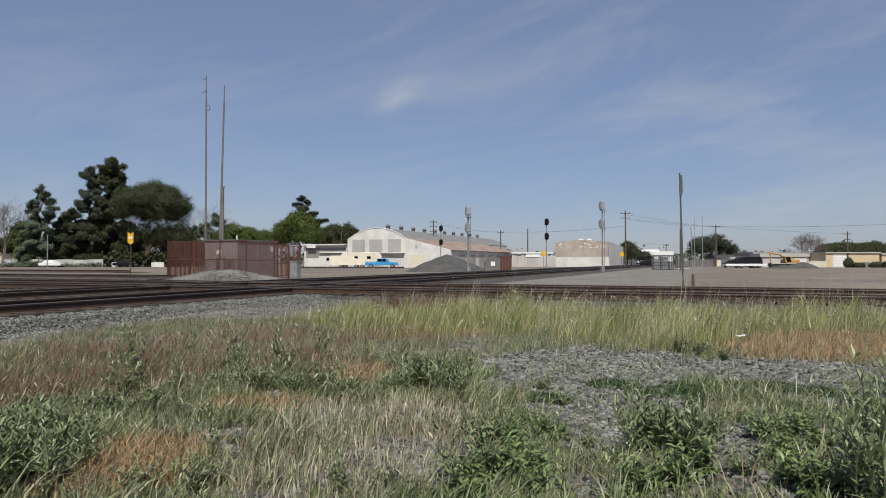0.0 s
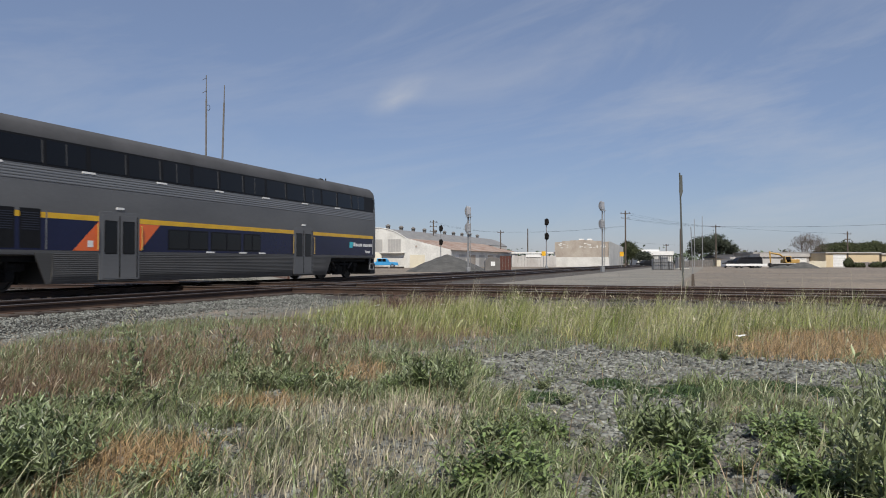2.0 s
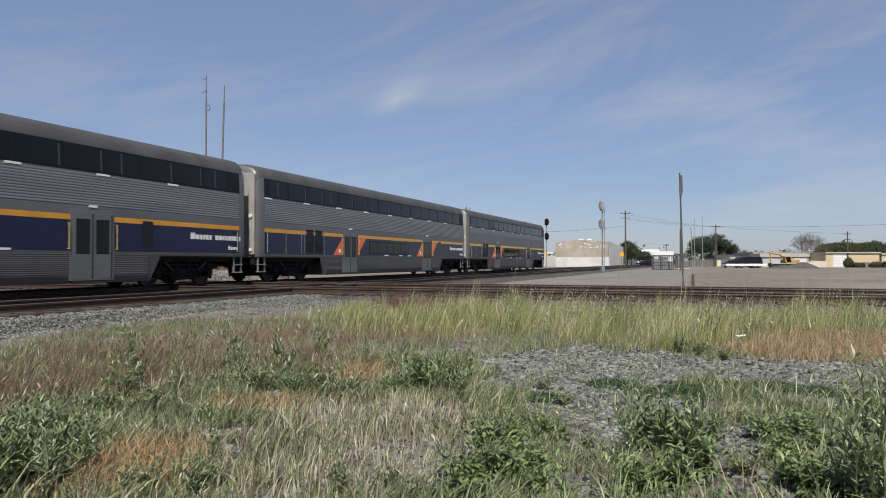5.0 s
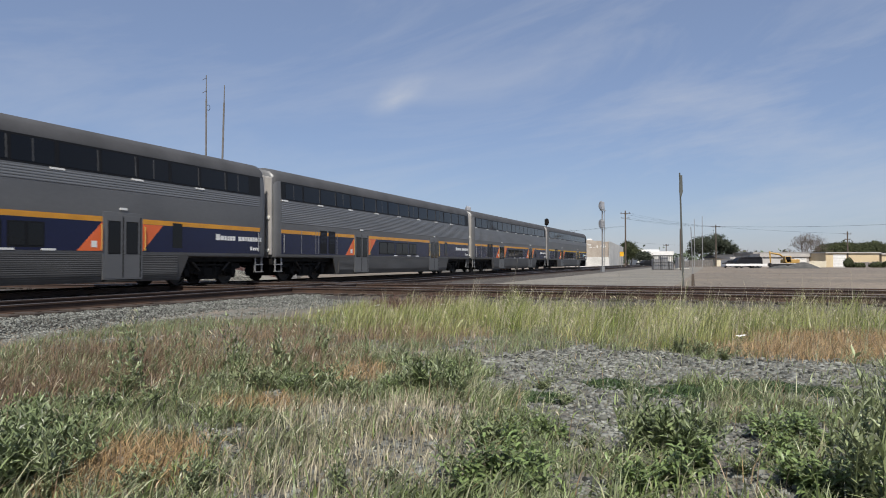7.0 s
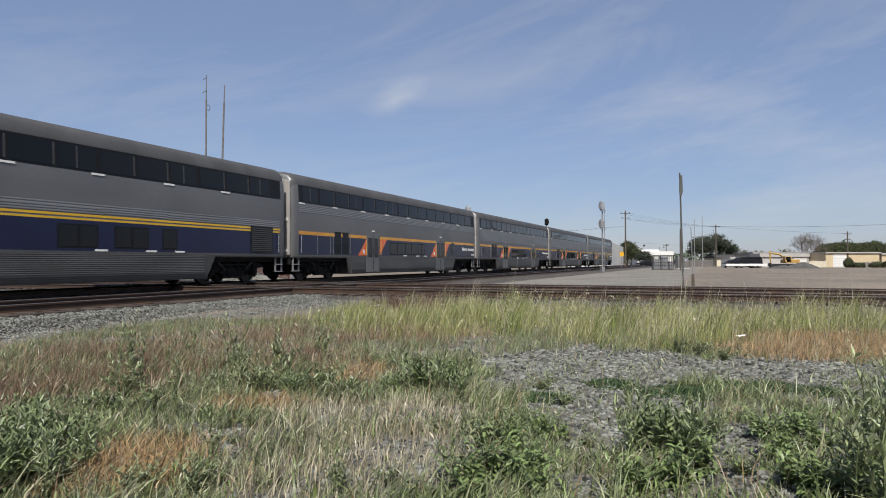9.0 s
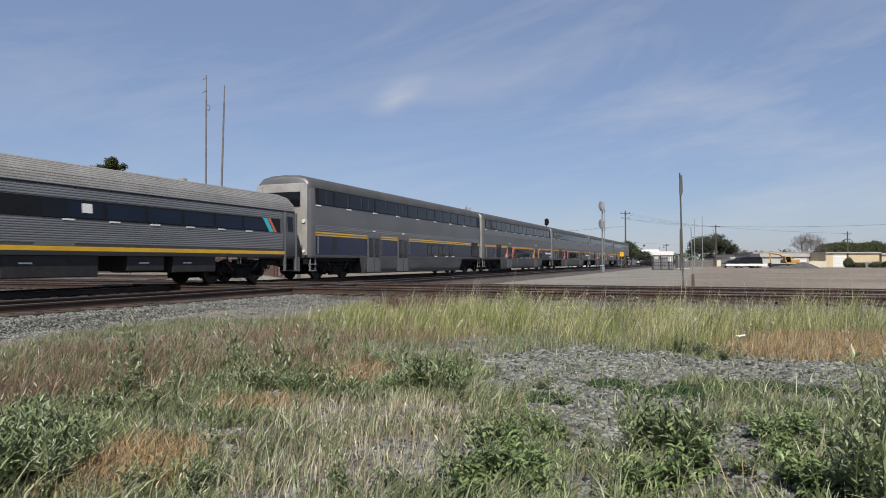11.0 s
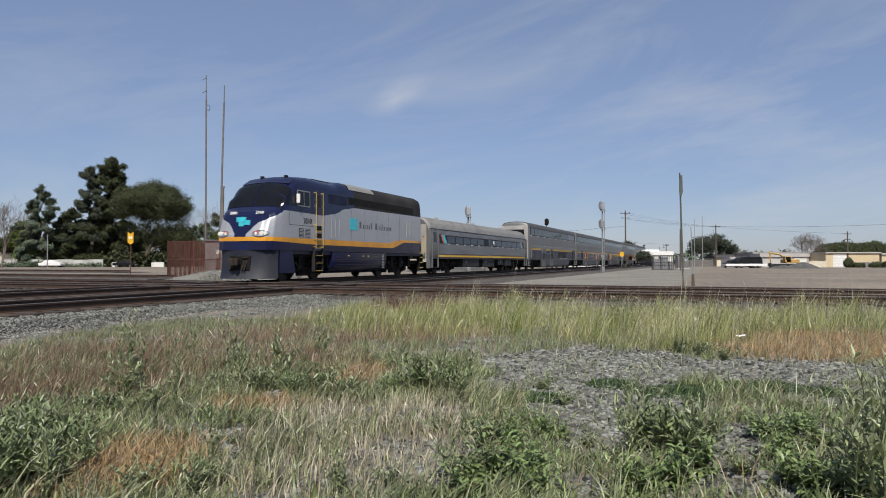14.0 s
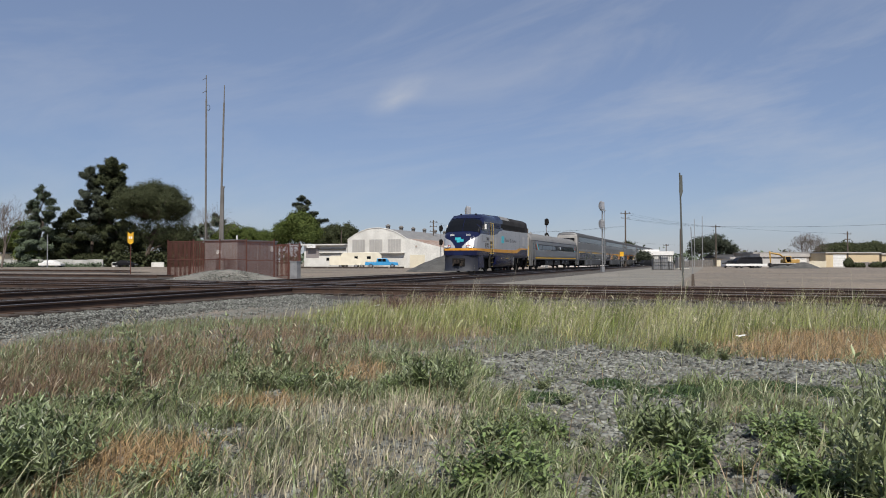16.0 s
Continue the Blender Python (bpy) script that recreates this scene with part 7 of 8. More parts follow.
def vehicles():
    pick = [(-2.9, 0.5), (-2.9, 1.05), (-0.95, 1.08), (-0.80, 1.72), (0.85, 1.74), (1.35, 1.12), (2.75, 1.02), (2.9, 0.5)]
    t = car_like("pickup_truck", "bright blue crew-cab pickup truck parked by warehouse", 676, 122, 2, "blue_car", 5.8, 1.95, pick, ((-0.62, 0.02, 1.15, 1.62), (0.1, 0.75, 1.15, 1.62)), (-1.9, 1.85), 0.39)
    g = Geo()
    g.box(-2.75, -1.05, -0.8, 0.8, 0.95, 1.12)
    part("load_bed", g, MAT["gear"], t)
    sedan = [(-2.2, 0.35), (-2.25, 0.85), (-1.5, 0.95), (-0.9, 1.38), (0.5, 1.40), (1.15, 0.95), (2.15, 0.82), (2.25, 0.35)]
    car_like("saloon_car", "white saloon car parked by the white wall", 92, 140, 0, "white", 4.5, 1.75, sedan, ((-0.85, -0.15, 0.98, 1.3), (-0.08, 0.6, 0.98, 1.3)), (-1.35, 1.35))
    car_like("saloon_car", "dark car parked beneath the trees", 222, 141, 0, "dark_car", 4.4, 1.75, sedan, ((-0.85, -0.15, 0.98, 1.3), (-0.08, 0.6, 0.98, 1.3)), (-1.35, 1.35))
    for x, d, paint, lab in ((1299, 150, "dark_car", "dark car parked near small houses"), (1146, 152, "dark_car", "dark car parked by utility pole")):
        car_like("saloon_car", lab, x, d, 8, paint, 4.5, 1.75, sedan, ((-0.85, -0.15, 0.98, 1.3), (-0.08, 0.6, 0.98, 1.3)), (-1.35, 1.35))
    van = [(-3.6, 0.5), (-3.65, 2.3), (-3.2, 2.75), (3.0, 2.8), (3.6, 2.2), (3.7, 1.2), (3.4, 0.5)]
    t = car_like("caravan_trailer", "cream fifth-wheel caravan trailer with small windows", 640, 126, 3, "cream", 7.2, 2.4, van, ((1.0, 1.7, 1.6, 2.1), (-1.2, -0.6, 1.5, 2.1)), (-0.9, 0.1), 0.36)
    van2 = [(-2.3, 0.5), (-2.35, 1.9), (-2.0, 2.2), (2.0, 2.2), (2.3, 1.6), (2.3, 0.5)]
    car_like("caravan_trailer", "small cream caravan with a dark door window", 607, 126, 3, "cream", 4.6, 2.2, van2, ((0.9, 1.5, 1.2, 1.9), (-1.0, -0.5, 1.2, 1.7)), (-0.3, 0.5), 0.33)
    bus = [(-2.4, 0.7), (-2.3, 1.3), (-1.6, 1.95), (2.1, 2.05), (2.35, 1.6), (2.35, 0.7)]
    car_like("covered_truck", "black covered truck body parked in the yard", 1322, 128, 0, "dark_car", 5.2, 2.3, bus, ((-1.5, 1.8, 1.2, 1.75),), (-1.5, 1.5), 0.42)
    t = thing("flatbed_trailer", "long white low flatbed trailer", "trailer", spot(1316, 124))
    g = Geo()
    g.box(-3.6, 3.6, -1.1, 1.1, 0.35, 0.75)
    part("deck", g, MAT["white"], t, bevel=0.03)
    wheels_for(t, (1.6, 2.4), 1.0, 0.35)
    g = Geo()
    g.box(-3.4, -3.2, -0.1, 0.1, 0, 0.4)
    part("leg", g, MAT["gear"], t)
    # excavator: tracks, cab, boom, stick, bucket
    t = thing("excavator", "orange tracked excavator with folded arm", "excavator", spot(1390, 126))
    for sg in (-1, 1):
        g = Geo()
        pr = [(-1.7, 0.1), (-1.9, 0.4), (-1.7, 0.75), (1.7, 0.75), (1.9, 0.4), (1.7, 0.1)]
        g.sweep([[(x, sg * y, z) for x, z in pr] for y in (0.75, 1.25)])
        part("crawler", g, MAT["tyre"], t, bevel=0.04)
    g = Geo()
    g.box(-0.4, 2.0, -1.15, 1.15, 0.85, 1.55)
    part("house", g, MAT["digger"], t, bevel=0.08)
    g = Geo()
    g.box(-0.6, 0.5, -1.15, -0.2, 1.0, 2.1)
    c = part("cab", g, MAT["digger"], t, bevel=0.06)
    g = Geo()
    g.box(-0.5, 0.35, -1.17, -1.14, 1.45, 2.0)
    part("cab_window", g, MAT["glass"], c)
    for nm, a, b, w in (("boom", (0.3, 0.2, 1.4), (-0.9, 0.2, 2.4), 0.19), ("boom", (-0.9, 0.2, 2.4), (-2.9, 0.2, 2.75), 0.17), ("stick", (-2.75, 0.2, 3.0), (-2.6, 0.2, 0.9), 0.17)):
        g = Geo()
        g.tube(a, b, w, w * 0.8, 4)
        part(nm, g, MAT["digger"], t, bevel=0.02)
    g = Geo()
    g.sweep([[(x, y, z) for x, z in ((-2.8, 0.9), (-2.3, 0.7), (-2.1, 0.15), (-2.6, 0.0), (-2.9, 0.4))] for y in (-0.25, 0.65)])
    part("bucket", g, MAT["gear"], t, bevel=0.03)


def right_yard():
    house("long_shed", "long white-roofed metal shed", 1333, 1428, 450, 446.5, 150, 10, "pane", "roof_light", True)
    house("long_shed", "pale metal shed with shallow roof", 1345, 1432, 455, 449, 146, 4, "corrugated", "corrugated", True, (1405, 1427, 457))
    house("tan_building", "tan building with white roll-up door", 1461, 1556, 448.5, 446.5, 140, 14, "tan", "corrugated", True, (1474, 1497, 451))
    house("tan_building", "tan low building with flat roof", 1560, 1640, 451, 448, 142, 14, "tan", "corrugated", True)
    house("small_house", "small yellow house with dark roof", 1268, 1310, 456, 450, 165, 8, "tan_pale", "roof")
    house("small_house", "white low house behind utility poles", 1150, 1190, 452, 445, 185, 8, "stucco", "white", True)
    house("small_house", "white low building at the yard's end", 1128, 1165, 448, 442, 190, 8, "stucco", "white", True)
    house("small_house", "pale house with a low hipped roof", 0, 30, 449, 441, 175, 8, "tan_pale", "corrugated")
    house("small_house", "low pale storage shed beside fence", 1432, 1462, 460, 455, 150, 4, "corrugated", "corrugated", True)
    house("small_house", "low white garage between trees", 1292, 1312, 459, 455, 150, 5, "white", "corrugated", True)
    heap("dirt_pile", "dark heap of soil and rubble", 1420, 118, 3.2, 2.2, 1.35, "asphalt_pile", 5.0)
    heap("dirt_pile", "low dark heap of soil", 1385, 116, 2.6, 1.6, 0.7, "asphalt_pile", 6.0)
    for x, d, w, h, s in ((1501, 134, 0.8, 1.7, 1), (1520, 134, 1.0, 0.7, 2), (1552, 133, 1.5, 0.9, 3), (1575, 132, 1.2, 1.3, 4)):
        rng = np.random.default_rng(200 + s)
        pts, dirs = crown_points(rng, [(0, 0, h * 0.5, w, w * 0.7, h * 0.5), (w * 0.5, 0, h * 0.35, w * 0.6, w * 0.5, h * 0.35)], 300)
        t = thing("bush", "dark green rounded bush by tan building", "bush", spot(x, d), group="bushes")
        ob = new("foliage", leaf_mesh("foliage", pts, dirs, rng, 0.20, 6, 0.15, MAT["pine"]))
        ob.parent = t
        g = Geo()
        for k in range(4):
            g.tube((0, 0, 0), (rng.normal() * 0.4, rng.normal() * 0.3, h * 0.6), 0.05, 0.02, 5)
        part("stem", g, MAT["bark"], t)
    # caged equipment near the line
    t = thing("equipment_cage", "grey caged equipment boxes by the line", "equipment", spot(1174, 96))
    for x0, x1, z in ((-1.35, -0.4, 1.55), (-0.3, 0.7, 1.9), (0.8, 1.4, 1.2)):
        g = Geo()
        g.box(x0, x1, 0, 1.0, 0, z)
        part("box", g, MAT["galv"], t, bevel=0.04)
    for k in range(13):
        g = Geo()
        x = -1.5 + k * 0.25
        g.box(x - 0.02, x + 0.02, -0.35, -0.31, 0, 2.0)
        part("bar", g, MAT["gear"], t)
    for z in (0.1, 1.0, 1.98):
        g = Geo()
        g.box(-1.55, 1.55, -0.36, -0.30, z - 0.03, z + 0.03)
        part("rail", g, MAT["gear"], t)
    # grey steel cases and a pale tank standing behind the cage
    for x, d, w, h, lab in ((1203, 112, 1.1, 1.75, "tall grey steel equipment case in the yard"), (1213, 114, 0.7, 1.25, "low grey steel equipment case in the yard")):
        t = thing("equipment_case", lab, "cabinet", spot(x, d, 0, 12))
        g = Geo()
        g.box(-w / 2, w / 2, -0.45, 0.45, 0.12, h)
        body = part("body", g, MAT["galv"], t, bevel=0.03)
        g = Geo()
        g.box(-w / 2 - 0.05, w / 2 + 0.05, -0.5, 0.5, h, h + 0.07)
        part("cap", g, MAT["galv"], t, bevel=0.02)
        g = Geo()
        g.box(-w / 2 - 0.04, w / 2 + 0.04, -0.48, 0.48, 0, 0.12)
        part("plinth", g, MAT["stucco"], t)
        for k in (-1, 1):
            g = Geo()
            g.box(min(0.02 * k, k * w * 0.46), max(0.02 * k, k * w * 0.46), -0.475, -0.45, 0.2, h - 0.1)
            part("door", g, MAT["gear_light"], body, bevel=0.008)
    # board fence and low walls along the yard's far edge
    rng2 = random.Random(77)
    for x0, x1, d, yt, tone, lab in ((1216, 1262, 158, 460, "gear_light", "weathered grey board fence at the yard's edge"), (1432, 1466, 137, 462, "tan_pale", "pale board fence beside tan building"), (1508, 1568, 136, 464, "shed_wall", "dark board fence before tan building")):
        f = thing("board_fence", lab, "fence", spot(x0, d))
        n = int((wx(x1, d) - wx(x0, d)) / 0.42)
        for k in range(n):
            g = Geo()
            g.box(k * 0.42, k * 0.42 + 0.39, -0.02, 0.02, 0, hz(yt, d) + rng2.uniform(-0.12, 0.08))
            part("board", g, MAT[tone], f)
    t = thing("equipment_hut", "grey domed hut beside a rusty screen", "hut", spot(872, 74))
    g = Geo()
    pr = [(-0.8, 0), (-0.8, 1.2), (-0.6, 1.5), (-0.25, 1.66), (0.25, 1.66), (0.6, 1.5), (0.8, 1.2), (0.8, 0)]
    g.sweep([[(x, y, z) for x, z in pr] for y in (0, 1.4)])
    part("shell", g, MAT["gear_light"], t, bevel=0.03)
    g = Geo()
    g.box(-0.2, 0.25, -0.03, 0, 0.7, 1.15)
    part("plate", g, MAT["white"], t)
    t = thing("rusty_screen", "rusty red sheet screen by the hut", "fence", spot(894, 74.5))
    for k in range(4):
        g = Geo()
        g.box(-0.55 + k * 0.3, -0.27 + k * 0.3, -0.02, 0.02, 0, 1.75)
        part("sheet", g, MAT["rust_mesh"], t)
    t = thing("trackside_boards", "dark low kerb of old ties beyond tracks", "timber", spot(620, 118))
    for k in range(7):
        g = Geo()
        g.box(-9 + k * 2.6, -9 + k * 2.6 + 2.5, -0.12, 0.12, 0, 0.3)
        part("timber", g, MAT["tie"], t, bevel=0.02)


trees()
relay_and_signals()
warehouse()
low_buildings()
vehicles()
right_yard()


# ---- weeds, grass and stones before the tracks ----
def strip_mesh(name, base, height, width, heading, bend, rng, material, segs=3):
    """Tapering curved blades, all in one mesh. heading: radians; bend: how far the tip leans, in heights."""
    n = len(base)
    k = np.linspace(0, 1, segs + 1)
    dx, dy = np.cos(heading), np.sin(heading)
    verts = np.zeros((n, 2 * segs + 1, 3))
    tw = rng.uniform(0, math.pi, n)
    sx, sy = np.cos(tw), np.sin(tw)
    for i, f in enumerate(k):
        lean = bend * height * f ** 2
        cx, cy = base[:, 0] + dx * lean, base[:, 1] + dy * lean
        cz = base[:, 2] + height * f * (1 - 0.35 * np.minimum(bend, 1.3) * f)
        w = width * (1 - f) ** 0.7 * 0.5
        if i < segs:
            verts[:, 2 * i] = np.stack([cx - sx * w, cy - sy * w, cz], 1)
            verts[:, 2 * i + 1] = np.stack([cx + sx * w, cy + sy * w, cz], 1)
        else:
            verts[:, 2 * segs] = np.stack([cx, cy, cz], 1)
    per = 2 * segs + 1
    pat, starts, c = [], [], 0
    for i in range(segs - 1):
        pat += [2 * i, 2 * i + 1, 2 * i + 3, 2 * i + 2]
        starts.append(c)
        c += 4
    pat += [2 * segs - 2, 2 * segs - 1, 2 * segs]
    starts.append(c)
    c += 3
    loops = (np.array(pat)[None, :] + np.arange(n)[:, None] * per).ravel()
    st = (np.array(starts)[None, :] + np.arange(n)[:, None] * c).ravel()
    me = bpy.data.meshes.new(name)
    me.vertices.add(n * per)
    me.vertices.foreach_set("co", verts.ravel())
    me.loops.add(len(loops))
    me.loops.foreach_set("vertex_index", loops)
    me.polygons.add(len(st))
    me.polygons.foreach_set("loop_start", st)
    me.materials.append(material)
    me.update(calc_edges=True)
    return me


def stones_mesh(name, base, size, rng, material):
    n = len(base)
    cube = np.array([(x, y, z) for x in (-1, 1) for y in (-1, 1) for z in (-1, 1)], float)
    v = cube[None] * (0.5 + 0.55 * rng.random((n, 8, 3))) * 0.62
    v *= (rng.uniform(0.6, 1.2, (n, 1, 3)) * np.array([1, 1, 0.7]))
    a = rng.uniform(0, math.tau, n)
    c, s = np.cos(a)[:, None], np.sin(a)[:, None]
    t = rng.uniform(-0.6, 0.6, n)
    ct, stt = np.cos(t)[:, None], np.sin(t)[:, None]
    y2, z2 = v[..., 1] * ct - v[..., 2] * stt, v[..., 1] * stt + v[..., 2] * ct
    x3, y3 = v[..., 0] * c - y2 * s, v[..., 0] * s + y2 * c
    v = np.stack([x3, y3, z2], -1) * (size * 0.5)[:, None, None] + base[:, None, :]
    faces = np.array([(0, 1, 3, 2), (4, 6, 7, 5), (0, 4, 5, 1), (2, 3, 7, 6), (0, 2, 6, 4), (1, 5, 7, 3)])
    loops = (faces.ravel()[None, :] + np.arange(n)[:, None] * 8).ravel()
    me = bpy.data.meshes.new(name)
    me.vertices.add(n * 8)
    me.vertices.foreach_set("co", v.ravel())
    me.loops.add(len(loops))
    me.loops.foreach_set("vertex_index", loops)
    me.polygons.add(n * 6)
    me.polygons.foreach_set("loop_start", np.arange(0, n * 24, 4))
    me.materials.append(material)
    me.update(calc_edges=True)
    return me


def turf_noise(x, y, scale, seed):
    return np.array([noise.noise(Vector((a * scale, b * scale, seed))) for a, b in zip(x, y)])


def inside(x, y, spots):
    """Strongest cover of soft round patches (x, y, rx, ry)."""
    out = np.zeros(len(x))
    for cx, cy, rx, ry in spots:
        out = np.maximum(out, 1 - ((x - cx) / rx) ** 2 - ((y - cy) / ry) ** 2)
    return np.clip(out, 0, 1)


GRAVEL = [(1.9, 7.9, 1.7, 1.3), (3.3, 7.4, 1.5, 0.9), (1.0, 6.6, 0.7, 0.9), (0.95, 5.3, 0.35, 0.9), (1.7, 5.6, 0.5, 0.5), (1.75, 4.3, 0.35, 0.5), (3.6, 6.0, 0.8, 0.6), (-0.15, 4.2, 0.5, 0.35), (1.5, 6.2, 0.9, 0.9), (1.05, 4.5, 0.3, 0.5), (-0.2, 5.2, 0.45, 0.35), (2.4, 4.2, 0.25, 0.4), (-0.35, 3.75, 0.5, 0.22)]
STRAW = [(-0.5, 3.85, 0.9, 0.6), (-0.55, 4.5, 0.85, 0.75), (-0.2, 5.3, 0.6, 0.5), (-0.9, 5.3, 0.5, 0.4)]
DRY = [(4.9, 9.2, 1.9, 1.5), (5.6, 10.6, 2.0, 1.2), (-0.85, 7.2, 0.42, 0.7), (-1.78, 3.95, 0.52, 0.62), (-1.45, 5.5, 0.5, 0.32), (-0.95, 6.9, 0.4, 0.7), (6.3, 9.6, 1.0, 1.3)]
BROWN = [(-3.9, 6.8, 1.9, 1.6), (-3.4, 8.6, 2.2, 1.2), (-2.2, 10.3, 2.2, 1.5), (-2.0, 8.0, 1.2, 1.4), (-0.8, 11.0, 1.6, 1.6), (-4.3, 5.6, 0.9, 0.9), (-2.9, 6.2, 0.9, 1.0), (-3.6, 5.6, 0.8, 0.9)]
CLOVER = [(2.30, 6.25, 0.62, 0.36), (2.9, 6.55, 0.45, 0.25), (1.62, 6.65, 0.28, 0.3), (3.3, 6.3, 0.35, 0.25), (0.75, 5.9, 0.35, 0.3)]


def stony(x, y):
    """Where loose stone shows: the gravel patches, frayed at their edges."""
    return inside(x, y, GRAVEL) > 0.12 + 0.55 * turf_noise(x, y, 1.8, 12.0) + 0.3 * turf_noise(x, y, 5.0, 14.0)


def scatter(rng, n, y0=3.0, y1=18.0):
    """Places on the verge, in front of the camera and clear of the ballast."""
    y = np.sqrt(rng.uniform(y0 ** 2, y1 ** 2, n))
    x = rng.uniform(-0.72, 0.72, n) * y
    p = -math.cos(TH) * x + math.sin(TH) * y
    c = math.sin(TH) * x + math.cos(TH) * y
    edge = 9.3 + 0.5 * np.sin(c * 0.8)
    edge_c = 16.2 + 0.5 * np.sin(x * 1.1)
    keep = (p < edge) & (c < edge_c)
    return x[keep], y[keep], c[keep], p[keep]


def verge_z(x, y):
    return np.array([0.05 * noise.noise(Vector((a * 0.3, b * 0.3, 0))) for a, b in zip(x, y)]) - 0.01


def tag_stuff(name, me, label, cat):
    return tagged(new(name, me), label, cat, kind="stuff")


def grasses():
    rng = np.random.default_rng(77)
    wind = 0.35
    # tall green grass along the far edge of the verge
    x, y, c, p = scatter(rng, 115000, 8.6, 18)
    m = (c > 10.0 + 0.5 * np.sin(x * 1.7)) & (x > -3.6 + 0.25 * (c - 10)) & (inside(x, y, DRY) < 0.35 + 0.5 * rng.random(len(x)))
    fade = np.clip((x + 3.8) / 3.0, 0.12, 1) * np.clip((17.5 - c) / 2.0, 0, 1)
    m &= rng.random(len(x)) < fade * np.clip(0.6 + 1.2 * turf_noise(x, y, 1.1, 3.0), 0.15, 1)
    x, y = x[m], y[m]
    n = len(x)
    h = (0.16 + 0.34 * rng.random(n) ** 1.3) * np.clip(0.9 + 0.95 * turf_noise(x, y, 0.7, 9.0) + 0.9 * turf_noise(x, y, 2.2, 4.0), 0.3, 1.9) * np.clip((x + 4.5) / 3.5, 0.55, 1.0)
    me = strip_mesh("tall_grass", np.stack([x, y, verge_z(x, y)], 1), h, rng.uniform(0.006, 0.013, n), rng.normal(wind, 1.1, n), rng.uniform(0.1, 0.7, n), rng, MAT["grass_tall"])
    tag_stuff("tall_grass", me, "tall yellow-green wild grass bending in wind", "grass")
    # fresher green tufts in clumps
    g = turf_noise(x, y, 1.5, 17.0) + 0.5 * turf_noise(x, y, 4.0, 18.0) > 0.16
    g &= rng.random(n) < 0.6
    me = strip_mesh("green_tufts", np.stack([x[g], y[g], verge_z(x[g], y[g])], 1), h[g] * rng.uniform(0.9, 1.25, g.sum()), rng.uniform(0.007, 0.014, g.sum()), rng.normal(wind, 1.0, g.sum()), rng.uniform(0.1, 0.7, g.sum()), rng, MAT["grass_fresh"])
    tag_stuff("green_tufts", me, "fresh green grass tufts among taller grass", "grass")
    # straw-coloured tops among it
    k = rng.random(n) < 0.16
    me = strip_mesh("seeding_grass", np.stack([x[k], y[k], verge_z(x[k], y[k])], 1), h[k] * rng.uniform(1.1, 2.0, k.sum()), rng.uniform(0.004, 0.008, k.sum()), rng.normal(wind, 0.9, k.sum()), rng.uniform(0.1, 0.6, k.sum()), rng, MAT["seed"])
    tag_stuff("seeding_grass", me, "pale straw seed stalks among green grass", "grass")
    # brown seeding grass at the left and thinly all over
    x, y, c, p = scatter(rng, 100000, 3.2, 15)
    w = inside(x, y, BROWN)
    m = rng.random(len(x)) < (0.05 + 0.8 * np.sqrt(w) * np.clip(0.6 + 1.3 * turf_noise(x, y, 0.9, 61.0), 0.12, 1)) * (1 - 0.97 * (inside(x, y, GRAVEL) > 0.1))
    x, y = x[m], y[m]
    n = len(x)
    me = strip_mesh("brown_grass", np.stack([x, y, verge_z(x, y)], 1), rng.uniform(0.10, 0.32, n), rng.uniform(0.005, 0.012, n), rng.normal(wind, 1.3, n), rng.uniform(0.1, 0.9, n), rng, MAT["grass_brown"])
    tag_stuff("brown_grass", me, "reddish-brown seeding grass", "grass")
    # a fine reddish haze of ripe seed stems over the brown stretch
    x, y, c, p = scatter(rng, 120000, 4.6, 11)
    red = [(-3.6, 6.3, 1.2, 0.9), (-3.6, 7.5, 1.4, 0.9), (-4.6, 7.8, 1.2, 1.1)]
    m = rng.random(len(x)) < 0.75 * inside(x, y, red) * np.clip(0.5 + 1.3 * turf_noise(x, y, 1.1, 63.0), 0.05, 1)
    x, y = x[m], y[m]
    n = len(x)
    me = strip_mesh("seed_haze", np.stack([x, y, verge_z(x, y)], 1), rng.uniform(0.12, 0.36, n), rng.uniform(0.003, 0.006, n), rng.normal(wind, 1.5, n), rng.uniform(0.1, 0.9, n), rng, MAT["seed_red"])
    tag_stuff("seed_haze", me, "fine reddish-brown ripe seed stems", "grass")
    # dry orange patches
    x, y, c, p = scatter(rng, 90000, 3.2, 14)
    w = inside(x, y, DRY)
    m = rng.random(len(x)) < 0.035 + 0.9 * w ** 0.7
    m &= (inside(x, y, GRAVEL) < 0.15) | (rng.random(len(x)) < 0.03)
    x, y = x[m], y[m]
    n = len(x)
    me = strip_mesh("dry_grass", np.stack([x, y, verge_z(x, y)], 1), rng.uniform(0.06, 0.24, n), rng.uniform(0.004, 0.009, n), rng.normal(wind, 1.6, n), rng.uniform(0.1, 1.1, n), rng, MAT["grass_dry"])
    tag_stuff("dry_grass", me, "dry orange-straw grass in patches", "grass")
    for count, y0, y1 in ((85000, 3.2, 6.6), (60000, 6.6, 11.5)):
        x, y, c, p = scatter(rng, count, y0, y1)
        m = rng.random(len(x)) < np.sqrt(inside(x, y, DRY)) * 0.9
        x, y = x[m], y[m]
        n = len(x)
        me = strip_mesh("dry_grass", np.stack([x, y, verge_z(x, y)], 1), rng.uniform(0.05, 0.17, n), rng.uniform(0.004, 0.010, n), rng.normal(wind, 1.6, n), rng.uniform(0.1, 1.3, n), rng, MAT["grass_dry"])
        tag_stuff("dry_grass", me, "thick dry orange-straw grass", "grass")
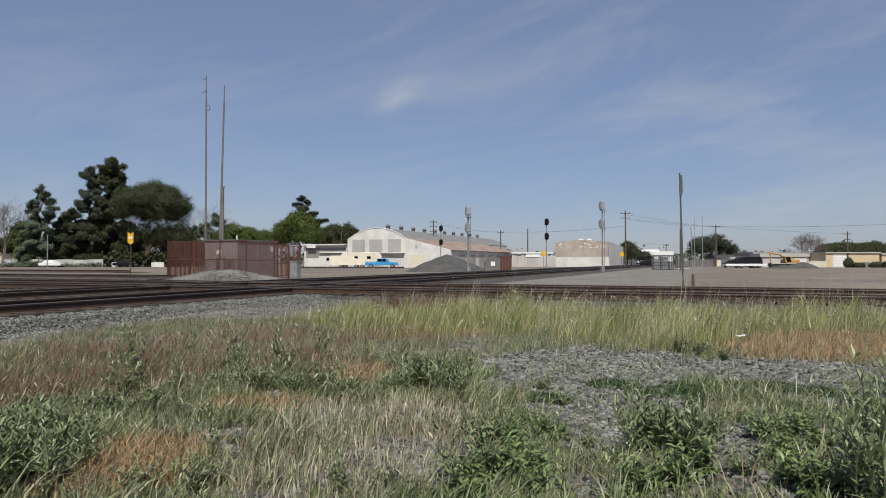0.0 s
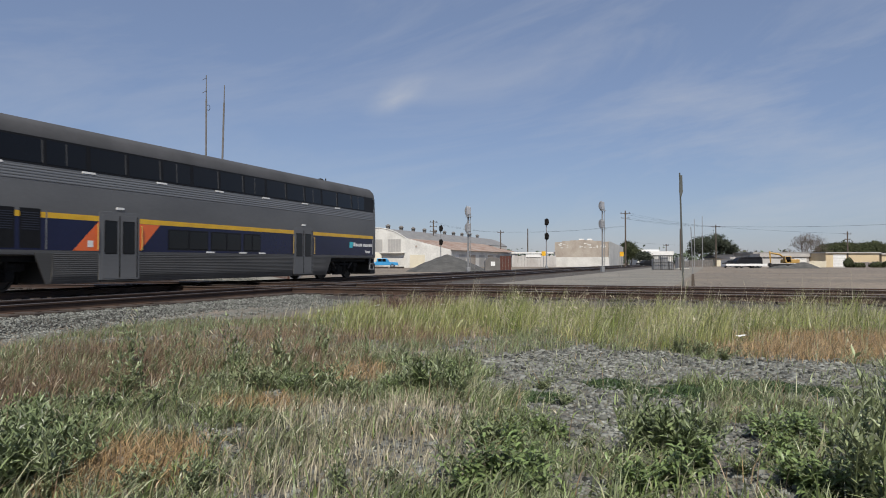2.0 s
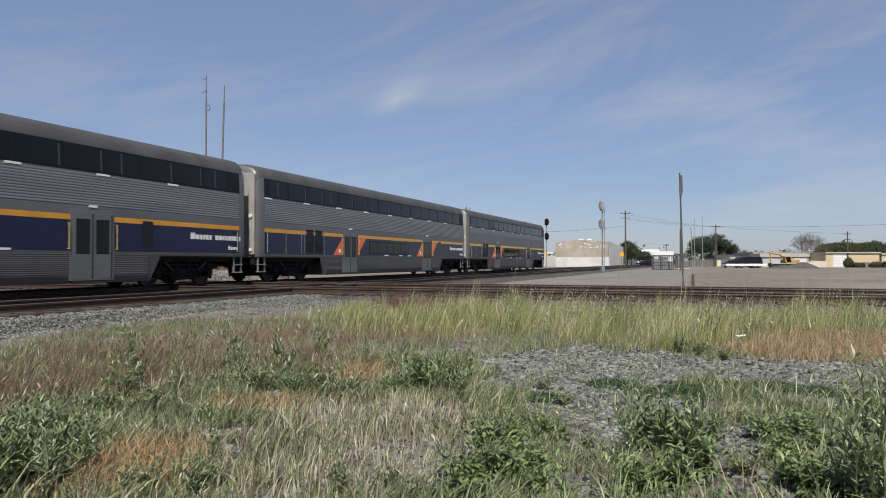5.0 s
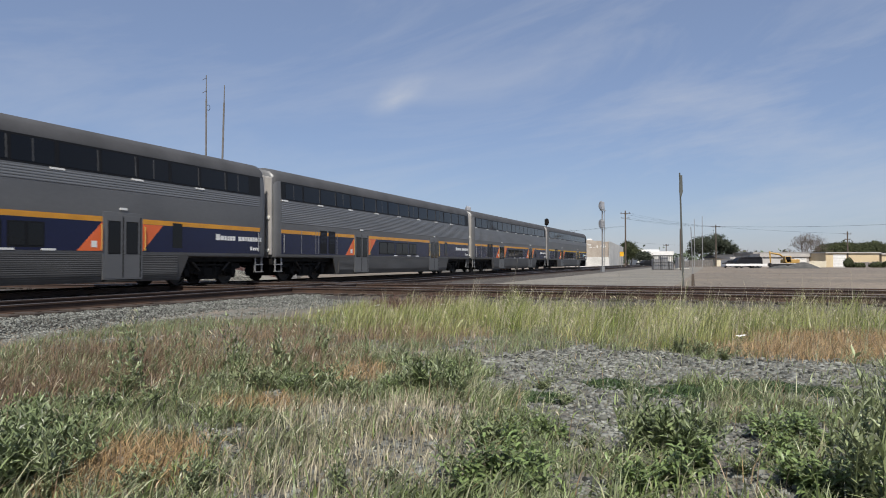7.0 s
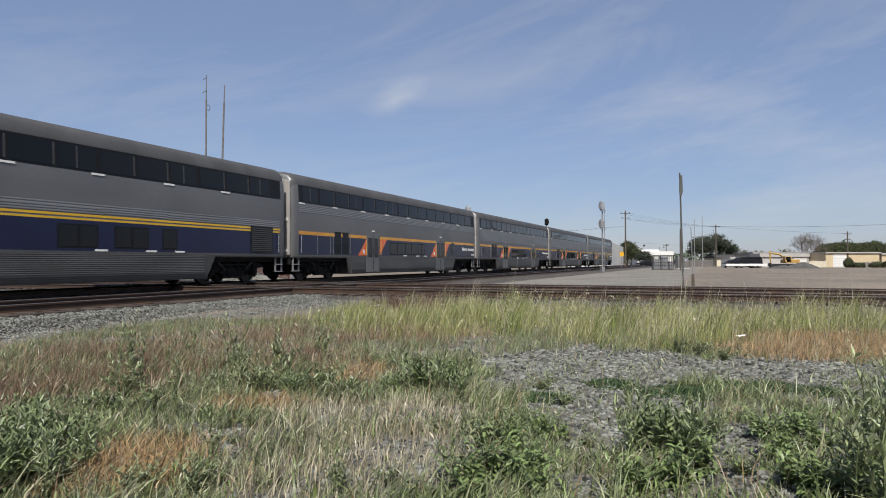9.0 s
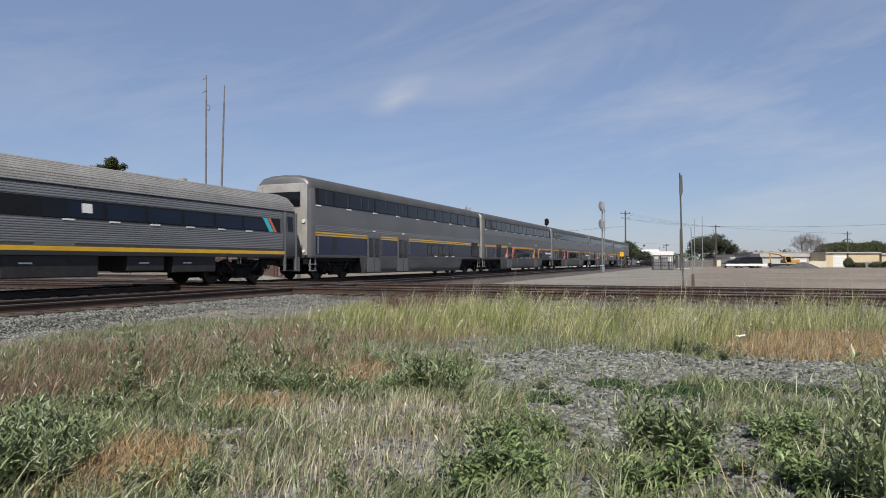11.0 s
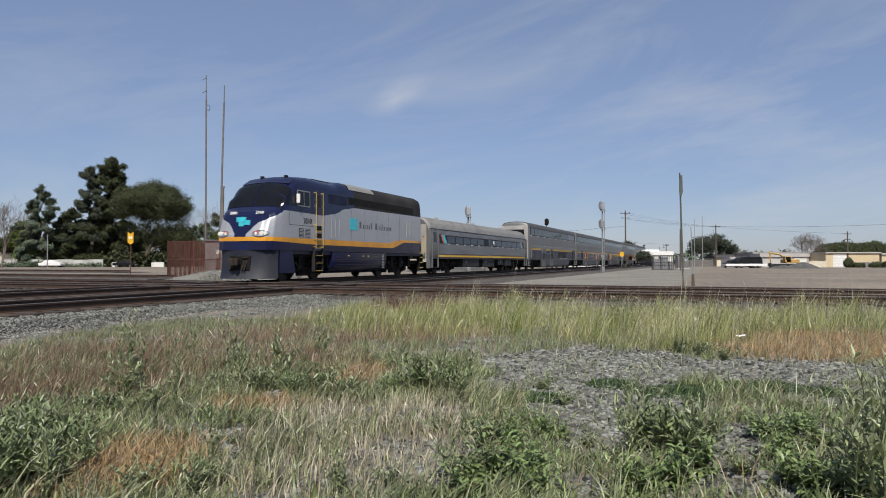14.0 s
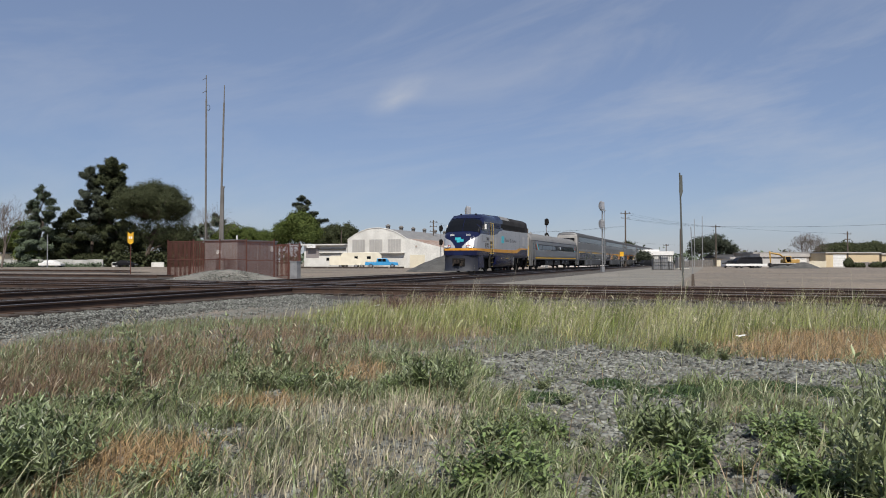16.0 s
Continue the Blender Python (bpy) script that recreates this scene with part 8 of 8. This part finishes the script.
    # sparse upright straw stubble with soil between
    x, y, c, p = scatter(rng, 26000, 3.2, 6.4)
    m = rng.random(len(x)) < np.sqrt(inside(x, y, STRAW)) * 0.8
    x, y = x[m], y[m]
    n = len(x)
    me = strip_mesh("straw_stubble", np.stack([x, y, verge_z(x, y)], 1), rng.uniform(0.05, 0.19, n), rng.uniform(0.005, 0.010, n), rng.normal(wind, 1.4, n), rng.uniform(0.0, 0.5, n), rng, MAT["seed"])
    tag_stuff("straw_stubble", me, "sparse upright pale straw stubble", "grass")
    # short green growth over the near ground
    x, y, c, p = scatter(rng, 150000, 3.0, 14)
    w = np.clip(np.sqrt(inside(x, y, DRY)) * 0.95 + np.sqrt(inside(x, y, BROWN)) * np.clip(0.5 + 1.2 * turf_noise(x, y, 0.9, 61.0), 0.1, 0.9) + stony(x, y) * 0.97 + np.sqrt(inside(x, y, STRAW)) * 0.7, 0, 0.99)
    m = rng.random(len(x)) < (1 - w) * np.clip(0.62 + 1.1 * turf_noise(x, y, 1.3, 5.0), 0.08, 1)
    x, y = x[m], y[m]
    n = len(x)
    me = strip_mesh("short_grass", np.stack([x, y, verge_z(x, y)], 1), rng.uniform(0.04, 0.20, n), rng.uniform(0.005, 0.012, n), rng.normal(wind, 1.6, n), rng.uniform(0.2, 1.2, n), rng, MAT["weed"])
    tag_stuff("short_grass", me, "short grey-green grass and seedlings", "grass")
    # thick mixed growth close to the camera
    for tone, count, lo, hi, wd, seed, label in (("weed", 44000, 0.04, 0.19, 0.0145, 1.0, "dense grey-green weeds and grass"), ("stalk", 18000, 0.08, 0.27, 0.0085, 2.0, "pale yellowing grass stems"), ("weed_bright", 18000, 0.04, 0.20, 0.016, 3.0, "fresh green grass blades")):
        x, y, c, p = scatter(rng, count * 2, 3.0, 8.5)
        w = np.clip(np.sqrt(inside(x, y, DRY)) * 1.05 + np.sqrt(inside(x, y, BROWN)) * np.clip(0.55 + 1.2 * turf_noise(x, y, 0.9, 61.0), 0.1, 0.95) + stony(x, y) * 0.96 + (0.2 if tone == "stalk" else 0.75) * np.sqrt(inside(x, y, STRAW)), 0, 0.985)
        m = rng.random(len(x)) < (1 - w) * np.clip(0.55 + 1.3 * turf_noise(x, y, 1.0, 20 + seed), 0.06, 1) * np.clip((x * -0.3 + 1.0), 0.45, 1)
        x, y = x[m], y[m]
        n = len(x)
        hh = rng.uniform(lo, hi, n) * np.clip(0.9 + 0.9 * turf_noise(x, y, 1.6, 30 + seed), 0.45, 1.6)
        me = strip_mesh("verge_growth", np.stack([x, y, verge_z(x, y)], 1), hh, rng.uniform(0.5, 1.3, n) * wd, rng.normal(wind, 1.5, n), rng.uniform(0.2, 1.3, n), rng, MAT[tone])
        tag_stuff("verge_growth", me, label, "grass")
    # the same growth goes on round and behind the camera
    n = 70000
    x, y = rng.uniform(-22, 22, n), rng.uniform(-20, 14, n)
    p = -math.cos(TH) * x + math.sin(TH) * y
    c = math.sin(TH) * x + math.cos(TH) * y
    m = (p < 9.2) & (c < 16) & ~((y > 2.9) & (np.abs(x) < 0.72 * y)) & (x * x + y * y > 1.2)
    m &= rng.random(n) < np.clip(0.6 + 1.1 * turf_noise(x, y, 0.6, 41.0), 0.05, 1)
    x, y = x[m], y[m]
    n = len(x)
    me = strip_mesh("surrounding_grass", np.stack([x, y, verge_z(x, y)], 1), rng.uniform(0.05, 0.26, n), rng.uniform(0.012, 0.03, n), rng.normal(wind, 1.5, n), rng.uniform(0.2, 1.2, n), rng, MAT["weed"])
    tag_stuff("surrounding_grass", me, "grey-green verge grass and weeds", "grass")
    # reddish dry weeds by the crossing
    n = 2600
    k = rng.integers(0, 5, n)
    cx, cy = np.array([-1.3, -0.9, -0.4, 0.1, -0.7])[k], np.array([17.3, 17.0, 17.4, 16.8, 16.4])[k]
    x, y = cx + rng.normal(size=n) * 0.28, cy + rng.normal(size=n) * 0.2
    me = strip_mesh("dry_weeds", np.stack([x, y, np.zeros(n)], 1), rng.uniform(0.15, 0.48, n), rng.uniform(0.006, 0.016, n), rng.uniform(0, 6.28, n), rng.uniform(0.1, 1.0, n), rng, MAT["weed_red"])
    tag_stuff("dry_weeds", me, "reddish-brown dry weeds by the crossing", "weeds")
    # low clover over the stones
    x, y, c, p = scatter(rng, 420000, 5.0, 8)
    m = rng.random(len(x)) < inside(x, y, CLOVER) ** 0.5 * 0.8
    x, y = x[m], y[m]
    n = len(x)
    me = strip_mesh("low_clover", np.stack([x, y, verge_z(x, y)], 1), rng.uniform(0.02, 0.075, n), rng.uniform(0.010, 0.020, n), rng.uniform(0, 6.28, n), rng.uniform(0.4, 1.4, n), rng, MAT["clover"], 2)
    tag_stuff("low_clover", me, "low dark green clover creeping over gravel", "ground cover")


def gravels():
    rng = np.random.default_rng(12)
    x, y, c, p = scatter(rng, 260000, 3.0, 11)
    m = rng.random(len(x)) < 0.06 + 0.9 * stony(x, y)
    x, y = x[m][:36000], y[m][:36000]
    n = len(x)
    size = rng.uniform(0.025, 0.075, n) * np.where(rng.random(n) < 0.08, 1.5, 1.0)
    me = stones_mesh("loose_gravel", np.stack([x, y, verge_z(x, y) + size * 0.12], 1), size, rng, MAT["stone"])
    tag_stuff("loose_gravel", me, "loose grey crushed stone on the verge", "gravel")
    # ballast shoulders of the near tracks
    n = 60000
    s = rng.uniform(-14, 30, n)
    q = rng.uniform(9.3, 12.9, n)
    half = 0.085 * np.clip((q - 10.5) / 1.2, 0, 1)
    a, b = np.array(DIR), np.array(OUT)
    pos = s[:, None] * a + q[:, None] * b
    size = rng.uniform(0.035, 0.075, n)
    pos[:, 2] = half + size * 0.1
    keep = (pos[:, 1] > 5) & (np.abs(pos[:, 0]) < 0.75 * pos[:, 1]) & ((rng.random(n) < np.clip((q - 9.0) / 1.0, 0.1, 1)))
    me = stones_mesh("ballast_stones", pos[keep], size[keep], rng, MAT["stone"])
    tag_stuff("ballast_stones", me, "grey ballast stones on the track shoulder", "gravel")
    # between and beyond the rails, and the crossing tracks' shoulder
    n = 26000
    s = rng.uniform(-14, 26, n)
    q = rng.uniform(12.4, 21.6, n)
    pos = s[:, None] * a + q[:, None] * b
    n2 = 16000
    s2 = rng.uniform(16.0, 28.5, n2)
    q2 = rng.uniform(-16, 9.5, n2)
    pos = np.concatenate([pos, s2[:, None] * a + q2[:, None] * b])
    size = rng.uniform(0.035, 0.07, len(pos))
    s_all, q_all = np.concatenate([s, s2]), np.concatenate([q, q2])
    top = np.maximum.reduce([np.clip((2.7 - np.abs(q_all - MAIN_P)) / 0.6, 0, 1) * 0.085, np.clip((2.9 - np.abs(q_all - NEAR_P)) / 1.2, 0, 1) * 0.08,
                             np.clip((2.5 - np.abs(s_all - CROSS_A)) / 0.6, 0, 1) * 0.075, np.clip((2.5 - np.abs(s_all - CROSS_B)) / 0.6, 0, 1) * 0.07])
    pos[:, 2] = top + 0.003
    keep = (pos[:, 1] > 6) & (np.abs(pos[:, 0]) < 0.8 * pos[:, 1])
    me = stones_mesh("track_stones", pos[keep], size[keep], rng, MAT["stone_dark"])
    tag_stuff("track_stones", me, "dark oily ballast stones between the rails", "gravel")


def mound_stones():
    rng = np.random.default_rng(44)
    n = 3600
    a, r = rng.uniform(0, math.tau, n), np.sqrt(rng.random(n))
    f = r
    x, y = 4.2 * f * np.cos(a), 1.5 * f * np.sin(a)
    z = 0.85 * (1 - f) * (1 - 0.25 * (1 - f) ** 3)
    m = spot(400, 43.6, 0, -15)
    pos = np.array([m @ Vector(q) for q in zip(x, y, z)])
    me = stones_mesh("mound_stones", pos, rng.uniform(0.06, 0.14, n), rng, MAT["stone"])
    tag_stuff("mound_stones", me, "grey stones covering the ballast mound", "gravel")


def lance_leaf(g, a, d, length, width, droop, roll, fold=0.25, outline=((0.0, 0.12), (0.35, 1.0), (0.7, 0.75), (1.0, 0.0))):
    """A pointed leaf folded along its midrib; outline: stations along it and their widths."""
    d = Vector(d).normalized()
    side = d.cross(Vector((0, 0, 1)))
    if side.length < 0.05:
        side = Vector((1, 0, 0))
    side.normalize()
    up = side.cross(d)
    side = (side * math.cos(roll) + up * math.sin(roll)).normalized()
    nrm = side.cross(d).normalized()
    pts = []
    for f, w in outline:
        c = a + d * length * f + Vector((0, 0, -droop * length * f * f))
        pts.append((c - side * width * w * 0.5 + nrm * fold * width * w * 0.5, c, c + side * width * w * 0.5 + nrm * fold * width * w * 0.5))
    k = len(pts) - 1
    v = [q for r in pts[:k] for q in r] + [pts[k][1]]
    faces = []
    for i in range(k - 1):
        b = 3 * i
        faces += [(b, b + 1, b + 4, b + 3), (b + 1, b + 2, b + 5, b + 4)]
    b = 3 * (k - 1)
    g.poly(v, faces + [(b, b + 1, b + 3), (b + 1, b + 2, b + 3)])


TOOTHED = ((0.0, 0.15), (0.15, 0.30), (0.28, 0.75), (0.36, 0.50), (0.52, 1.0), (0.60, 0.66), (0.76, 0.85), (0.84, 0.5), (1.0, 0.0))


def weed_mesh(seed, height, spread, stems, leaf, width, upright=1.0, per=2, toothed=False):
    rng = random.Random(seed)
    lv, st = Geo(), Geo()
    for s in range(stems):
        a = rng.uniform(0, math.tau)
        out = rng.uniform(0.1, 1.0) * spread
        h = height * rng.uniform(0.45, 1.0)
        tip = Vector((math.cos(a) * out, math.sin(a) * out, h))
        prev = Vector((math.cos(a) * 0.02, math.sin(a) * 0.02, 0))
        k = rng.randint(5, 7) if toothed else rng.randint(7, 11)
        turn = rng.uniform(0, math.tau)
        for i in range(1, k + 1):
            f = i / k
            q = Vector((tip.x * f ** 1.2, tip.y * f ** 1.2, h * f ** 0.85)) + Vector((rng.uniform(-1, 1), rng.uniform(-1, 1), 0)) * 0.012
            st.tube(prev, q, 0.004 * (1.15 - f) + 0.0012, n=4, caps=False)
            for _ in range(per):
                turn += 2.4 + rng.uniform(-0.4, 0.4)
                d = Vector((math.cos(turn), math.sin(turn), rng.uniform(0.1, 1.0) * upright + 0.5 * f))
                if toothed:
                    lance_leaf(lv, q, d, leaf * rng.uniform(0.6, 1.2) * (1.2 - 0.6 * f), width * rng.uniform(0.7, 1.2) * (1.2 - 0.6 * f), rng.uniform(0.2, 0.9), rng.uniform(-0.5, 0.5), 0.18, TOOTHED)
                else:
                    lance_leaf(lv, q, d, leaf * rng.uniform(0.5, 1.2) * (1.15 - 0.55 * f), width * rng.uniform(0.7, 1.2) * (1.15 - 0.4 * f), rng.uniform(0.0, 0.5), rng.uniform(-0.7, 0.7))
            prev = q
    return lv, st


def weeds():
    kinds = {
        "grey": [weed_mesh(s, 0.27, 0.27, 20, 0.085, 0.015, 1.4, 2) for s in (1, 2, 3)],
        "bright": [weed_mesh(s, 0.24, 0.28, 18, 0.12, 0.034, 1.2, 2, True) for s in (4, 5, 8)],
        "lance": [weed_mesh(s, 0.27, 0.27, 22, 0.115, 0.017, 1.5, 2) for s in (11, 12)],
        "tall": [weed_mesh(s, 0.52, 0.13, 6, 0.10, 0.017, 2.0, 2) for s in (6, 7)],
    }
    made = {}
    for kind, tone, label in (("grey", "weed", "grey-green bushy weed with narrow upright leaves"), ("bright", "weed_broad", "bright green weed clump with broad toothed leaves"), ("lance", "weed_lance", "dark green weed clump with long narrow leaves"), ("tall", "weed", "tall leafy weed with upright stems")):
        made[kind] = []
        for lv, st in kinds[kind]:
            t = thing("weed_plant", label, "plant", pose(0, -8, 0), group="weeds on the verge")
            part("foliage", lv, MAT[tone], t)
            part("stem", st, MAT[tone], t)
            made[kind].append(t)
    spots = [(745, 700, "lance", 1.25), (705, 690, "grey", 1.0), (800, 700, "lance", 1.0), (770, 675, "grey", 0.9), (570, 700, "lance", 1.05), (520, 700, "lance", 1.0), (615, 705, "grey", 0.95), (450, 695, "grey", 1.05), (400, 690, "grey", 0.8),
             (225, 705, "lance", 0.9), (195, 735, "lance", 0.9), (265, 725, "lance", 0.8), (85, 790, "lance", 1.1), (30, 800, "lance", 1.0), (55, 860, "lance", 1.1), (110, 860, "lance", 0.9),  (10, 880, "lance", 1.15), (60, 820, "lance", 1.1), (20, 840, "lance", 1.2), (120, 800, "lance", 1.0), (150, 830, "lance", 0.9), (40, 770, "lance", 1.0), (90, 880, "tall", 0.8), (350, 870, "tall", 0.6), (365, 860, "bright", 0.7), (1240, 850, "bright", 1.0), (1180, 790, "bright", 1.0),
             (880, 850, "bright", 1.25), (830, 870, "bright", 1.0), (930, 860, "bright", 1.05), (905, 800, "bright", 0.9), (960, 880, "bright", 0.9), (850, 800, "grey", 0.9), (800, 850, "tall", 0.75), (820, 780, "tall", 0.6), (780, 770, "grey", 0.6),
             (1180, 820, "lance", 1.25), (1140, 800, "lance", 1.0), (1230, 820, "lance", 1.05), (1190, 870, "bright", 1.1), (1120, 880, "bright", 0.9), (1250, 780, "grey", 0.8), (1090, 830, "grey", 0.7), (1160, 760, "grey", 0.7),
             (1350, 780, "bright", 1.0), (1400, 790, "bright", 1.15), (1440, 800, "bright", 1.0), (1375, 820, "bright", 0.9), (1420, 760, "bright", 0.8), (1470, 830, "tall", 0.7), (1530, 800, "tall", 0.95), (1560, 820, "tall", 1.0), (1500, 870, "tall", 0.8), (1545, 740, "tall", 0.8), (1570, 700, "tall", 0.8), (1510, 720, "grey", 0.9),
             (360, 870, "grey", 0.7), (1000, 720, "grey", 0.6), (960, 690, "grey", 0.7), (640, 720, "grey", 0.7), (700, 655, "grey", 0.8), (560, 625, "grey", 0.8), (430, 650, "grey", 0.8), (310, 690, "grey", 0.7), (1110, 720, "tall", 0.7), (1215, 720, "grey", 0.5),
             (690, 860, "grey", 0.5), (1040, 800, "grey", 0.5), (480, 760, "grey", 0.5), (600, 860, "grey", 0.5), (1310, 850, "grey", 0.6), (250, 870, "grey", 0.7), (180, 690, "grey", 0.7), (1240, 630, "grey", 1.0), (1200, 625, "grey", 0.9), (1280, 640, "grey", 0.8), (910, 700, "grey", 0.6),
             (1515, 915, "tall", 1.15), (1560, 930, "tall", 1.3), (1540, 890, "tall", 1.2), (1590, 900, "tall", 1.35), (1575, 860, "tall", 1.25), (1500, 900, "grey", 1.1), (1555, 870, "grey", 1.2), (1440, 890, "bright", 1.1), (1400, 870, "bright", 1.0), (1550, 910, "bright", 1.1),
             (490, 655, "tall", 1.1), (505, 690, "tall", 1.0), (235, 670, "tall", 1.2), (250, 700, "tall", 1.1), (215, 690, "tall", 1.0), (415, 670, "tall", 1.2), (430, 690, "tall", 1.1), (345, 640, "tall", 1.1), (575, 640, "tall", 1.1), (650, 640, "tall", 0.9), (735, 660, "tall", 0.9), (830, 690, "tall", 0.9), (815, 720, "tall", 0.9), (1120, 830, "tall", 0.9), (600, 880, "tall", 0.7), (380, 820, "tall", 0.7)]
    rng = random.Random(8)
    used = set()
    # seedlings strewn between the larger clumps, clear of stone and dry patches
    while len(spots) < 205:
        d, b = rng.uniform(3.6, 8.2), rng.uniform(0, 1050)
        a = np.array([wx(b, d)]), np.array([d])
        if inside(*a, GRAVEL)[0] > 0.2 or inside(*a, DRY)[0] > 0.2:
            continue
        straw = inside(*a, STRAW)[0] > 0.1
        spots.append((b, 463 + 1445.0 / d, rng.choice(("grey", "grey", "tall", "bright")), rng.uniform(0.25, 0.42) if straw else rng.uniform(0.35, 0.8)))
    for x, y, kind, k in spots:
        d = 1445.0 / (y - 463)
        src = rng.choice(made[kind])
        m = spot(x, d, 0.05 * noise.noise(Vector((wx(x, d) * 0.3, d * 0.3, 0))) - 0.01, rng.uniform(0, 360))
        if src.name in used:
            ob = copy_thing(src, m)
        else:
            ob, _ = src, used.add(src.name)
            ob.matrix_basis = m
        k *= {"bright": 0.86, "lance": 0.92}.get(kind, 1.0)
        ob.scale = (k, k, k * rng.uniform(0.85, 1.15))
    for kind in made:
        for t in made[kind]:
            if t.name not in used:
                t.matrix_basis = spot(700 + 40 * len(t.name), 6.5)


STALKS = []


def oat_stalks():
    """Tall wild oat stalks with drooping pale seed heads; they sway in the wind."""
    rng = random.Random(31)
    places = [(590, 640), (575, 660), (605, 690), (835, 690), (825, 640), (340, 700), (345, 680), (890, 640), (1120, 790), (1135, 740), (1110, 770), (1205, 650), (1300, 640), (1350, 620), (1065, 615), (1060, 620), (1160, 620), (1250, 615), (940, 620), (985, 625), (870, 610),
              (700, 640), (760, 620), (215, 610), (212, 620), (70, 800), (30, 770), (420, 700), (500, 660), (1480, 700), (1495, 640), (1440, 620), (1530, 640), (790, 880), (730, 890), (1010, 880), (960, 780), (1270, 800), (1420, 760), (560, 790), (650, 800)]
    for _ in range(70):
        places.append((rng.uniform(860, 1560), rng.uniform(590, 628)))
    for x, y in places:
        d = 1445.0 / (y - 463)
        t = thing("wild_oat_stalk", "pale wild oat stalk with drooping seed heads", "plant", group="wild oat stalks")
        h = rng.uniform(0.34, 0.62) * (0.8 if y > 740 else 1.25 if y < 630 else 1.0)
        g, s = Geo(), Geo()
        prev = Vector((0, 0, 0))
        for i in range(1, 9):
            f = i / 8
            q = Vector((0.16 * h * f ** 2, 0.03 * math.sin(f * 3), h * f))
            g.tube(prev, q, 0.0028 * (1.3 - f), n=5, caps=False)
            if f > 0.62:
                for _ in range(2):
                    a = rng.uniform(-1.2, 1.2)
                    e = q + Vector((0.05 * math.cos(a), 0.05 * math.sin(a), rng.uniform(0.0, 0.02)))
                    g.tube(q, e, 0.001, n=3, caps=False)
                    lance_leaf(s, e, (0.5, rng.uniform(-0.5, 0.5), -0.5), rng.uniform(0.034, 0.052), 0.012, 0.2, rng.uniform(-1, 1), 0.6)
            prev = q
        for _ in range(2):
            b = rng.uniform(0, 6.28)
            lance_leaf(g, Vector((0.01, 0, h * rng.uniform(0.15, 0.4))), (math.cos(b), math.sin(b), 0.9), 0.16, 0.008, 0.5, 0.2)
        tagged(part("stem", g, MAT["stalk"], t), kind="stuff")
        tagged(part("seed_head", s, MAT["seed"], t), kind="stuff")
        STALKS.append((t, x, d, rng.uniform(0, 6.28), rng.uniform(0, 360)))


def small_scraps():
    # pale litter and a fallen tie end by the crossing
    for x, y, w, label in ((808, 496, 0.5, "crumpled white paper scrap by rails"), (1312, 622, 0.16, "torn pale paper scrap in grass"), (785, 555, 0.14, "pale plastic scrap in grass"), (668, 557, 0.12, "pale plastic scrap in grass")):
        d = 1445.0 / (y - 463) if y > 520 else 42.0
        g = Geo()
        n = 6
        pts = [(w * (i / n - 0.5), w * 0.5 * (j / 3 - 0.5), 0.02 + 0.3 * w * abs(noise.noise(Vector((i * 0.9, j * 0.9, x))))) for j in range(4) for i in range(n + 1)]
        g.poly(pts, [(j * (n + 1) + i, j * (n + 1) + i + 1, (j + 1) * (n + 1) + i + 1, (j + 1) * (n + 1) + i) for j in range(3) for i in range(n)])
        thing("litter", label, "litter", spot(x, d, 0.14 if y < 520 else 0.18, 20), geo=g, material=MAT["white"])


def ties():
    """Sleepers where the camera can tell them apart; the diamonds' timbers lie under all rails."""
    def tie_mesh(seed):
        rng = random.Random(seed)
        g = Geo()
        g.box(-0.115, 0.115, -1.3 + rng.uniform(-0.06, 0.06), 1.3 + rng.uniform(-0.06, 0.06), 0.0, 0.142 + rng.uniform(-0.012, 0.008))
        return g.mesh("tie", MAT["tie"], 0.015)
    shapes = [tie_mesh(s) for s in range(5)]
    for track, zero, a, b in ((track_near, 150, -9, 34), (track_main, 150, -7, 34)):
        place_ties(track, a - zero, b - zero, shapes, [CROSS_A - 0, CROSS_B - 0], zero)
    for track, a, b in ((track_cross_1, -20, 24), (track_cross_2, -18, 22)):
        place_ties(track, a, b, shapes, [], 0)


def yard_scrub():
    """Thin dry tufts and clods over the far yard."""
    rng = np.random.default_rng(90)
    n = 9000
    y = np.sqrt(rng.uniform(30.0 ** 2, 130.0 ** 2, n))
    x = rng.uniform(-0.7, 0.7, n) * y
    p = -math.cos(TH) * x + math.sin(TH) * y
    c = math.sin(TH) * x + math.cos(TH) * y
    k = ((p < 10.8) | (p > 22.0)) & (c > 28.5)
    k &= turf_noise(x, y, 0.08, 2.0) + rng.normal(size=n) * 0.15 > 0.05
    x, y = x[k], y[k]
    n = len(x)
    me = strip_mesh("yard_scrub", np.stack([x, y, np.zeros(n)], 1), rng.uniform(0.02, 0.08, n), rng.uniform(0.02, 0.06, n), rng.uniform(0, 6.28, n), rng.uniform(0.2, 1.2, n), rng, MAT["grass_brown"])
    tag_stuff("yard_scrub", me, "thin dry tufts scattered over the yard", "grass")
    n = 7000
    y = np.sqrt(rng.uniform(28.0 ** 2, 110.0 ** 2, n))
    x = rng.uniform(-0.7, 0.7, n) * y
    p = -math.cos(TH) * x + math.sin(TH) * y
    c = math.sin(TH) * x + math.cos(TH) * y
    k = ((p < 10.8) | (p > 22.0)) & (c > 28.5)
    x, y = x[k], y[k]
    me = stones_mesh("yard_stones", np.stack([x, y, np.zeros(len(x))], 1), rng.uniform(0.025, 0.07, len(x)), rng, MAT["stone"])
    tag_stuff("yard_stones", me, "loose stones scattered over yard dirt", "gravel")


grasses()
yard_scrub()
gravels()
mound_stones()
weeds()
oat_stalks()
small_scraps()
ties()


motions()
